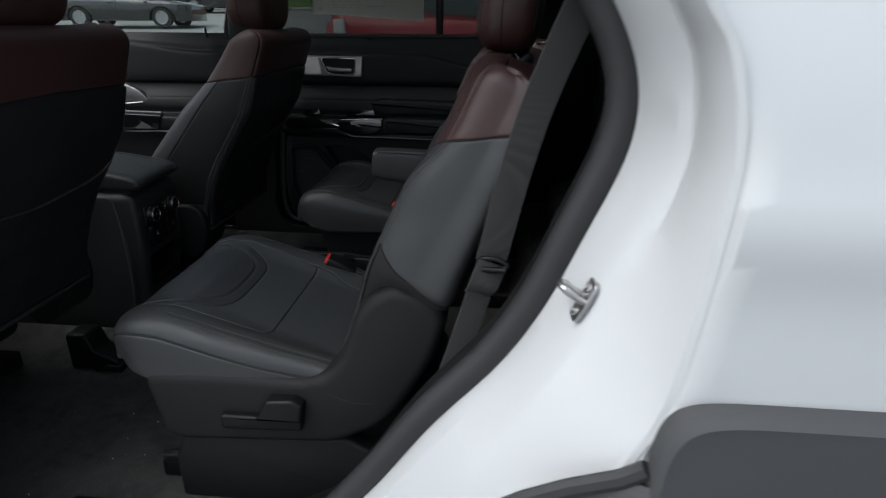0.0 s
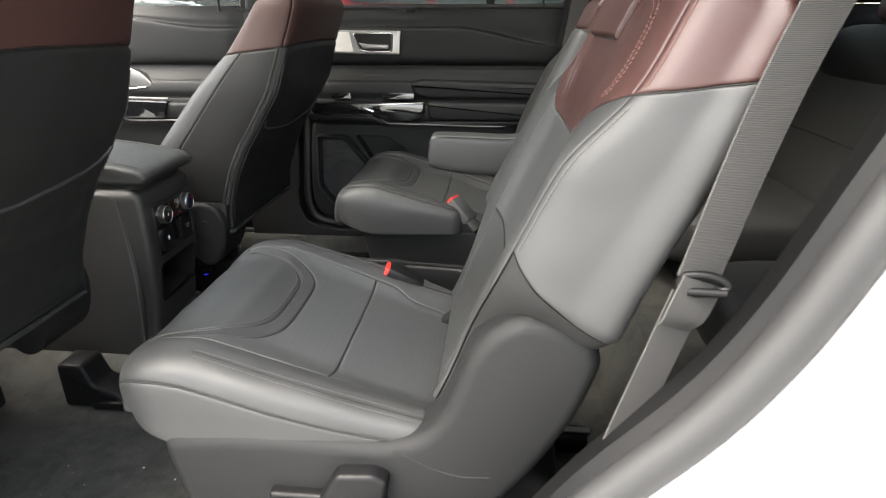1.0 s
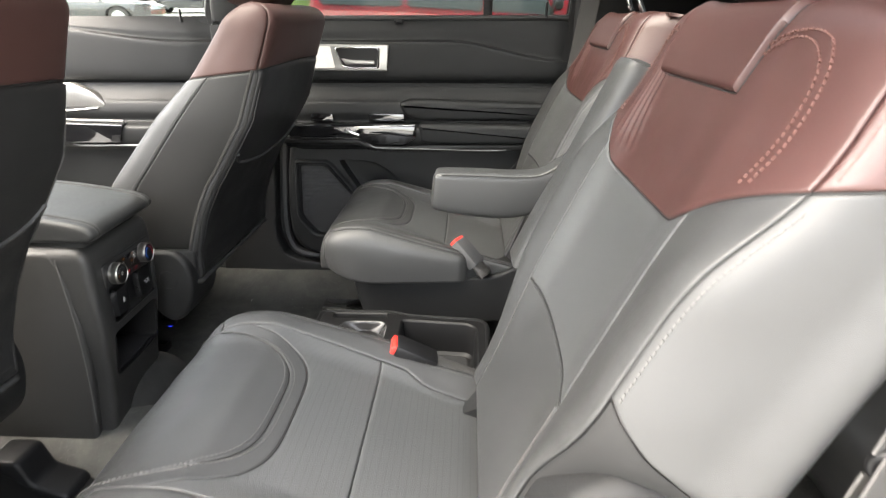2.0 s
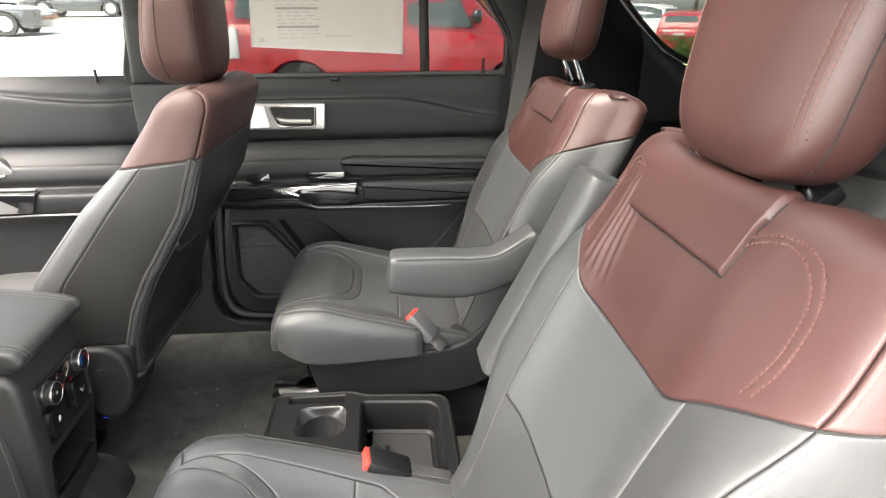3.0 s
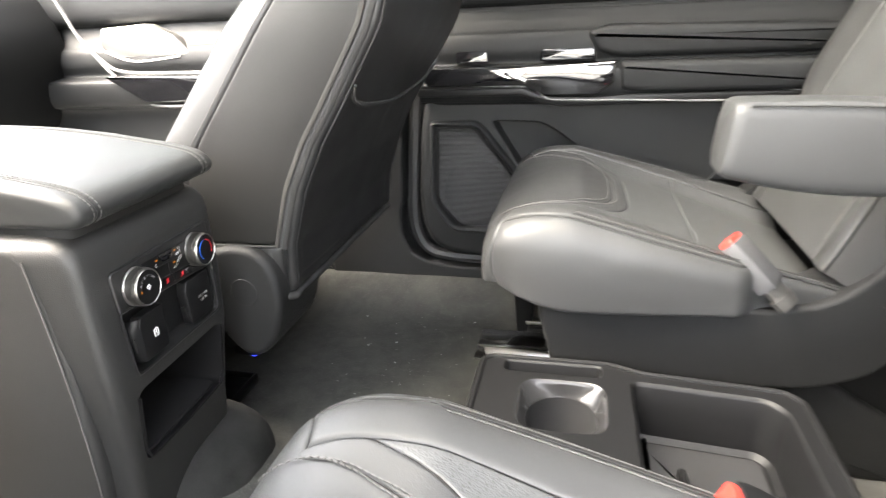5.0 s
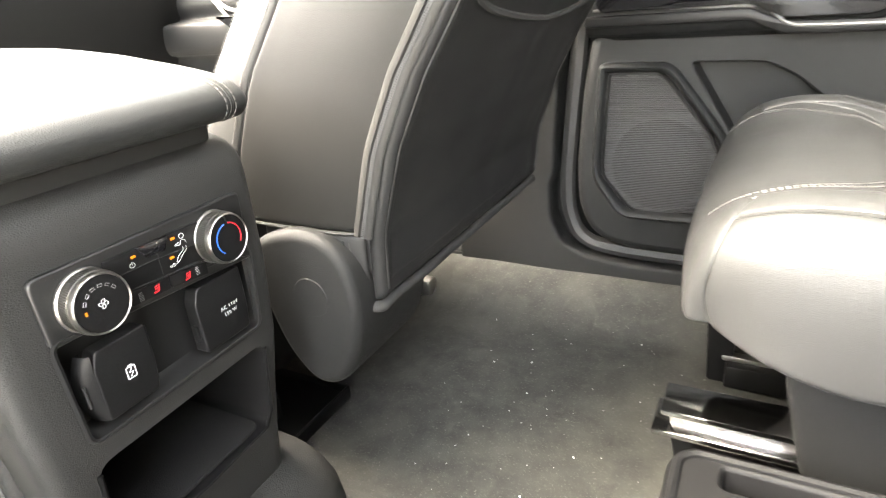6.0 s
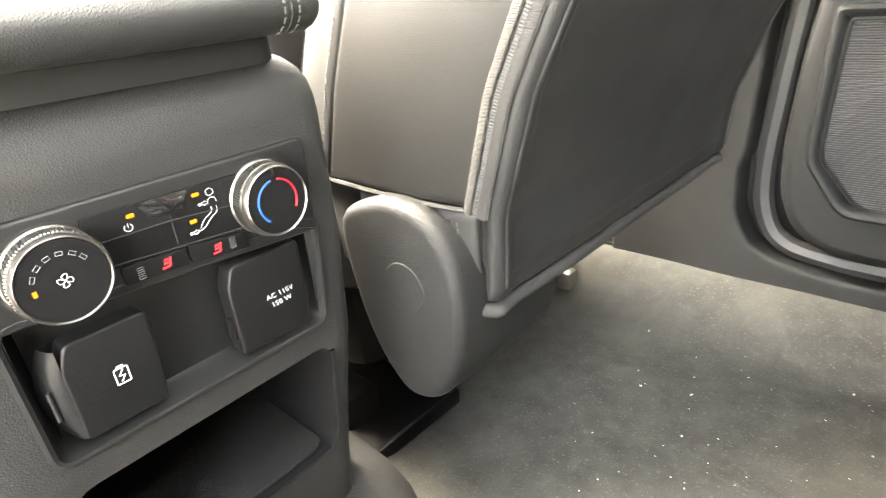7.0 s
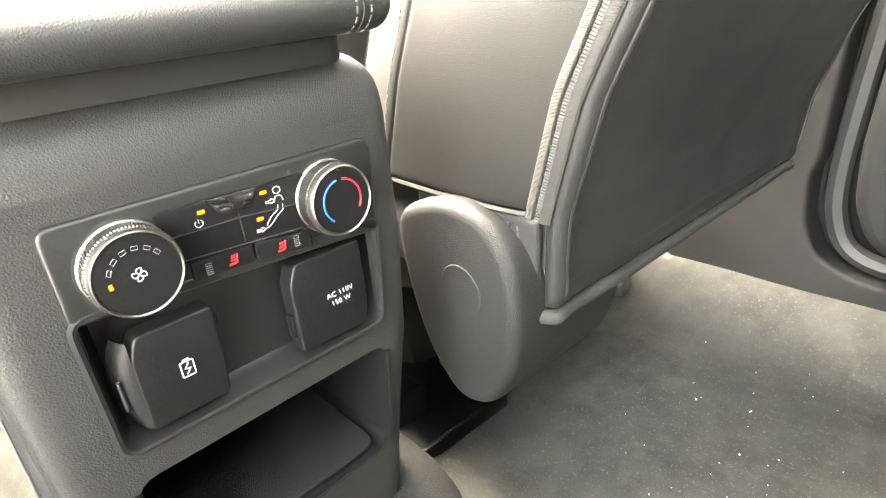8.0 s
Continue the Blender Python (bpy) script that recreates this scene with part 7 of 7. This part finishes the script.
# ---- outside: the car park beyond the windows ----
ASPHALT = material("pale worn asphalt", (0.28, 0.28, 0.27), 0.9, 0, 0.6, 40, 0.12, stain=0.2, stain_scale=0.8)
GRASS = material("lawn", (0.10, 0.17, 0.035), 0.9, 0, 0.8, 30, 0.35, spec=0.2, stain=0.2, stain_scale=0.7)
KERB = material("concrete kerb", (0.42, 0.41, 0.39), 0.9, 0, 0.6, 80, 0.12)
CARRED = material("red car paint", (0.42, 0.012, 0.022), 0.22, 0, 0.0, 60, 0.04, coat=1.0)
CARBLACK = material("black car paint", (0.018, 0.019, 0.021), 0.20, 0, 0.0, 60, 0.04, coat=1.0)
CARSILVER = material("silver car paint", (0.50, 0.51, 0.52), 0.28, 0.4, 0.0, 60, 0.04, coat=0.8)
CARWHITE = material("white fleet paint", (0.78, 0.78, 0.77), 0.28, 0, 0.0, 60, 0.03, coat=0.8)
# The faint teal in the base colour stands in for reflected sky.
DARKGLASS = material("dark car window", (0.060, 0.080, 0.080), 0.05, 0, 0, 60, 0.1, coat=0.8)
TYRE = material("tyre rubber", (0.02, 0.02, 0.02), 0.85, 0, 0.4, 120, 0.2)
RIM = material("alloy rim", (0.45, 0.45, 0.46), 0.3, 0.9, vary=0.08)
BARK = material("bark", (0.10, 0.075, 0.055), 0.95, 0, 1.0, 40, 0.3)
LEAF = material("autumn leaves", (0.26, 0.10, 0.035), 0.8, 0, 0.2, 20, 0.45, spec=0.2)
LEAFGREEN = material("shrub leaves", (0.06, 0.11, 0.03), 0.8, 0, 0.2, 20, 0.45, spec=0.2)
BRICK = material("red brick wall", (0.30, 0.11, 0.075), 0.9, 0, 0.5, 30, 0.2)
LAMP_RED = material("tail lamp", (0.45, 0.01, 0.01), 0.15, 0, 0, 60, 0.1, coat=1.0)



def lot(x, y):
    """The car park rises away, its slope shaped to fit the camera's view."""
    return 0.055 * np.clip(np.asarray(y, float) - 1.0, 0, 60) * ease(x, 4.5, 2.5)


gx, gy = np.meshgrid(np.concatenate([-np.geomspace(400, 2, 20), np.linspace(-1.5, 6, 20), np.geomspace(7, 400, 20)]), np.concatenate([-np.geomspace(400, 2, 18), np.linspace(-1, 1, 5), np.linspace(2, 61, 30), np.geomspace(70, 400, 12)]), indexing="ij")
ground = part("ground", Geo().grid(np.stack([gx, gy, lot(gx, gy)], -1)), ASPHALT)
tagged(ground, "pale worn asphalt of a car park", "car park", kind="structure")


def lawn(x0, x1, y0, y1, label):
    ob = thing("lawn", ((x0 + x1) / 2, (y0 + y1) / 2, 0), label, "grass", kind="structure")
    part("turf", Geo().prism(rounded([(x0, y0), (x1, y0), (x1, y1), (x0, y1)], 0.8, 5), lambda a, b, n: (a, b, n + float(lot(a, b))), 0.0, 0.16, 0.05, 2), GRASS, ob)
    part("kerb", Geo().tube([(q[0], q[1], 0.07 + float(lot(q[0], q[1]))) for q in rounded([(x0, y0), (x1, y0), (x1, y1), (x0, y1)], 0.8, 5)], 0.11, 8, closed=True), KERB, ob, "concrete kerb")


lawn(-16, -4.2, 32, 50, "green lawn island with a concrete kerb")
lawn(6.0, 40, 11.5, 19.0, "green lawn strip with a concrete kerb")
lawn(17.6, 40, 31.0, 46.0, "green lawn with trees and a concrete kerb")


def parked_car(base, yaw, length, width, height, paint, label, lamp=None, mirror=None):
    """A car: lower body, cabin, windows, wheels, lamps and mirrors. Its nose points along +x before turning."""
    base = (base[0], base[1], float(lot(base[0], base[1])))
    car = thing("parked_car", base, label, "car", "parked cars")
    m = Matrix.Translation(base) @ Matrix.Rotation(yaw, 4, "Z")
    r = np.array(m.to_3x3())
    place = lambda v: v @ r.T + np.array(base)  # noqa: E731
    L, H, hw = length / 2, height, width / 2
    belt_z = 0.60 * H
    x = np.array([-L, -L + 0.05, -L + 0.25, -0.45 * L, 0.0, 0.42 * L, 0.75 * L, L - 0.12, L - 0.02, L])
    top = np.array([0.50, 0.56, 0.63, 0.615, 0.585, 0.555, 0.525, 0.47, 0.42, 0.34]) * H
    wide = np.array([0.80, 0.90, 0.97, 1, 1, 1, 0.97, 0.90, 0.82, 0.74]) * hw
    n = 90
    xs_ = np.linspace(-L, L, n)
    topf, widef = np.interp(xs_, x, top), np.interp(xs_, x, wide)
    rows_ = []
    for xi, tz, w in zip(xs_, topf, widef):
        z0 = 0.22
        for wx in (-0.57 * L, 0.60 * L):
            d = abs(xi - wx)
            if d < 0.43:
                z0 = max(z0, 0.23 + math.sqrt(0.43**2 - d * d))
        zs = [z0, z0 + 0.02, max(z0 + 0.03, 0.30 * H), max(z0 + 0.04, 0.45 * H), max(tz - 0.05, z0 + 0.05), max(tz, z0 + 0.06)]
        prof = [(0.93, zs[0]), (0.97, zs[1]), (1.0, zs[2]), (1.0, zs[3]), (0.95, zs[4]), (0.86, zs[5])]
        rows_.append([(xi, -w * a, z) for a, z in prof] + [(xi, w * a, z) for a, z in reversed(prof)])
    g = Geo().grid(np.array(rows_))
    k = len(rows_[0])
    g.f += [tuple(range(k)), tuple((n - 1) * k + k - 1 - i for i in range(k))]
    part("body", g, paint, car, place=place, sharp=50)
    cx = np.array([-0.94, -0.86, -0.5, 0.0, 0.22, 0.50]) * L
    cz = np.array([0.60, 0.90, 0.985, 1.0, 0.96, 0.585]) * H
    cab = []
    for xi, tz in zip(np.linspace(cx[0], cx[-1], 24), np.interp(np.linspace(cx[0], cx[-1], 24), cx, cz)):
        f = (tz - belt_z) / (H - belt_z)
        prof = [(0.93, belt_z - 0.12), (0.90, belt_z + 0.4 * (tz - belt_z)), (0.80, tz - 0.05 * f), (0.66, tz)]
        cab.append([(xi, -hw * a, z) for a, z in prof] + [(xi, hw * a, z) for a, z in reversed(prof)])
    part("cabin", Geo().grid(np.array(cab)), paint, car, place=place, sharp=40)
    for s in (-1, 1):
        for x0, x1 in ((-0.87, -0.44), (-0.41, -0.02), (0.01, 0.36)):
            zt = [float(np.interp(q * L, cx, cz)) for q in (x0, x1)]
            lo, hi = [float(np.interp(q * L, x, top)) + 0.02 for q in (x0, x1)], [belt_z + 0.86 * (z - belt_z) for z in zt]
            hi[1] = max(hi[1], lo[1] + 0.1)
            quad = rounded([(x0 * L, lo[0]), (x1 * L, lo[1]), ((x1 - (0.08 if x1 > 0.3 else 0)) * L, hi[1]), ((x0 + (0.04 if x0 < -0.7 else 0)) * L, hi[0])], 0.04, 3)
            part("side_window", Geo().prism(quad, lambda a, b, n_: (a, s * (hw * 0.935 - 0.135 * hw * max(0.0, (b - belt_z) / (H - belt_z)) + n_), b), -0.02, 0.012), DARKGLASS, car, "dark side window", place=place)
        part("mirror", superblob((0.36 * L, s * (hw + 0.09), belt_z + 0.07), (0.06, 0.11, 0.08), 3.0, None, 16, 10), mirror or paint, car, place=place)
        part("door_line", Geo().tube([(-0.02 * L, s * (hw + 0.002), 0.32), (-0.02 * L, s * (hw + 0.002), 0.45 * H), (-0.03 * L, s * hw * 0.955, belt_z - 0.05)], 0.006, 5), SEAM, car, place=place)
        part("door_handle", Geo().box((-0.10 * L, s * (hw + 0.012), 0.50 * H), (0.17, 0.03, 0.03), 0.01), paint, car, place=place)
        for q in (-0.57, 0.60):
            wheel = part("wheel", Geo().lathe([(0.19, 0.09), (0.28, 0.11), (0.325, 0.09), (0.335, 0.0), (0.325, -0.09), (0.2, -0.10)], lambda a, b, n_: (q * L + a, s * (hw - 0.12) + n_, 0.335 + b), 32), TYRE, car, "black tyre", place=place)
            rim = Geo().lathe([(0.215, 0.105), (0.20, 0.10), (0.19, 0.07), (0.0, 0.07)], lambda a, b, n_: (q * L + a, s * (hw - 0.12 + n_), 0.335 + b), 32)
            for i in range(5):
                t = 2 * math.pi * i / 5
                rim.box((q * L + 0.11 * math.cos(t), s * (hw - 0.03), 0.335 + 0.11 * math.sin(t)), (0.20, 0.02, 0.05), 0.006, pose(0, 0, 0, 0, -math.degrees(t), 0))
            part("rim", rim, RIM, wheel, "alloy rim", place=place)
        if lamp:
            part("tail_lamp", Geo().box((-L + 0.24, s * hw * 0.945, 0.49 * H), (0.16, 0.12, 0.33), 0.03), lamp, car, "pale clear tail lamp", place=place)
        else:
            part("tail_lamp", Geo().box((-L + 0.04, s * hw * 0.80, 0.50 * H), (0.10, 0.26, 0.16), 0.03), LAMP_RED, car, "red tail lamp", place=place)
        part("head_lamp", Geo().box((L - 0.09, s * hw * 0.68, 0.40 * H), (0.14, 0.30, 0.12), 0.03), GLOSS, car, place=place)
    rw = [(-0.915 * L, belt_z + 0.06), (-0.875 * L, 0.86 * H)]
    part("rear_window", Geo().add([(rw[0][0] - 0.02, -hw * 0.72, rw[0][1]), (rw[0][0] - 0.02, hw * 0.72, rw[0][1]), (rw[1][0] - 0.02, hw * 0.62, rw[1][1]), (rw[1][0] - 0.02, -hw * 0.62, rw[1][1])], [(0, 1, 2, 3)]), DARKGLASS, car, place=place)
    part("windscreen", Geo().add([(0.47 * L, -hw * 0.78, belt_z + 0.06), (0.47 * L, hw * 0.78, belt_z + 0.06), (0.25 * L, hw * 0.66, 0.94 * H), (0.25 * L, -hw * 0.66, 0.94 * H)], [(0, 1, 2, 3)]), DARKGLASS, car, place=place)
    part("rear_plate", Geo().box((-L - 0.005, 0, 0.45 * H), (0.02, 0.42, 0.11), 0.006), PAPER, car, "plain number plate", place=place)
    return car


parked_car((0.95, 7.2, 0), 0.02, 4.45, 1.82, 1.78, CARRED, "red car with pale tail lamps and black mirrors parked alongside", CARWHITE, CARBLACK)
parked_car((-12.0, 19.5, 0), 0.12, 4.7, 1.90, 1.62, CARBLACK, "black car parked by a lawn")
parked_car((-18.5, 19.0, 0), 0.12, 4.6, 1.85, 1.62, CARSILVER, "silver car parked by a lawn")
parked_car((-13.0, 29.5, 0), 0.10, 4.7, 1.90, 1.70, CARBLACK, "dark car parked further off")
parked_car((15.2, 34.5, 0), 2.2, 4.9, 1.95, 2.1, CARWHITE, "white car parked further off")
parked_car((13.6, 25.0, 0), 1.0, 4.6, 1.88, 1.68, CARRED, "red car parked by a lawn strip, tail towards the viewer")
parked_car((18.3, 27.2, 0), 1.2, 4.6, 1.88, 1.66, CARSILVER, "silver car parked beside a red car")


def leaves(geo, centre, spread, count, size, rng_):
    """Many small leaf blades in an uneven clump."""
    for _ in range(count):
        while True:
            d = Vector((rng_.uniform(-1, 1), rng_.uniform(-1, 1), rng_.uniform(-1, 1)))
            if d.length < 1 and noise.noise(d * 2.2 + Vector(centre)) > -0.15:
                break
        p = Vector(centre) + Vector((d.x * spread[0], d.y * spread[1], d.z * spread[2]))
        m = Euler((rng_.uniform(0, 6), rng_.uniform(0, 6), rng_.uniform(0, 6))).to_matrix()
        s = size * rng_.uniform(0.6, 1.3)
        geo.add([tuple(p + m @ Vector(c)) for c in ((-s, 0, 0), (0, -0.45 * s, 0.1 * s), (s, 0, 0), (0, 0.45 * s, 0.1 * s))], [(0, 1, 2, 3)])


def tree(base, height, spread, label, mat, seed):
    rng_ = random.Random(seed)
    ob = thing("tree", base, label, "tree", "trees")
    b = np.array(base)
    part("trunk", Geo().tube(spline([b, b + (0.08, 0.02, 0.35 * height), b + (0.0, 0.1, 0.75 * height)], 14), np.linspace(0.17, 0.05, 14), 10), BARK, ob)
    crown = Geo()
    for i in range(9):
        t = rng_.uniform(0, 6.28)
        h0 = rng_.uniform(0.32, 0.6) * height
        tip = b + (spread * math.cos(t) * rng_.uniform(0.5, 0.9), spread * math.sin(t) * rng_.uniform(0.5, 0.9), h0 + rng_.uniform(0.15, 0.38) * height)
        part("limb", Geo().tube(spline([b + (0.04, 0.05, h0), (b + (0.04, 0.05, h0) + tip) / 2 + (0, 0, 0.2), tip], 8), np.linspace(0.06, 0.015, 8), 6), BARK, ob)
        leaves(crown, tip, (0.9, 0.9, 0.7), 420, 0.09, rng_)
    leaves(crown, b + (0, 0, 0.8 * height), (spread * 0.8, spread * 0.8, 0.25 * height), 1600, 0.09, rng_)
    part("crown", crown, mat, ob, "crown of small leaves")


tree((18.9, 35.0, 0.1), 6.5, 2.4, "autumn tree with rust-brown leaves on a lawn strip", LEAF, 3)
tree((22.6, 40.0, 0.1), 6.5, 2.4, "autumn tree with rust-brown leaves on a lawn strip", LEAF, 5)
tree((-9, 40, 2.2), 6.5, 2.2, "green tree on a lawn", LEAFGREEN, 7)


def shrub(base, size, seed):
    rng_ = random.Random(seed)
    ob = thing("shrub", base, "clipped green shrub on a lawn", "shrub", "shrubs")
    g = Geo()
    leaves(g, (base[0], base[1], base[2] + size[2]), size, 2200, 0.05, rng_)
    part("foliage", g, LEAFGREEN, ob)
    part("stem", Geo().tube([base, (base[0], base[1], base[2] + size[2])], 0.03, 6), BARK, ob)


shrub((9.0, 16.6, 0.1), (1.3, 0.7, 0.42), 1)
shrub((20.5, 37.0, 0.1), (1.8, 1.2, 1.0), 2)
shrub((-6.0, 37.0, 2.05), (1.2, 1.0, 0.7), 4)

building = thing("brick_building", (3, 62, 0), "far red brick building with a dark roof", "building")
part("wall", Geo().box((3, 63, 4.0), (44, 6, 8), 0.05), BRICK, building)
part("roof", Geo().prism([(-20, 8), (26, 8), (22, 10), (-16, 10)], lambda a, b, n: (a, n, b), 59.6, 66.4), CLAD, building)
for i in range(9):
    win = part("window", Geo().box((-11.5 + 3.6 * i, 59.98, 5.2), (1.7, 0.10, 1.6), 0.02), DARKGLASS, building)
    part("window_frame", Geo().box((-11.5 + 3.6 * i, 59.96, 4.34), (1.9, 0.16, 0.10), 0.02), KERB, win)
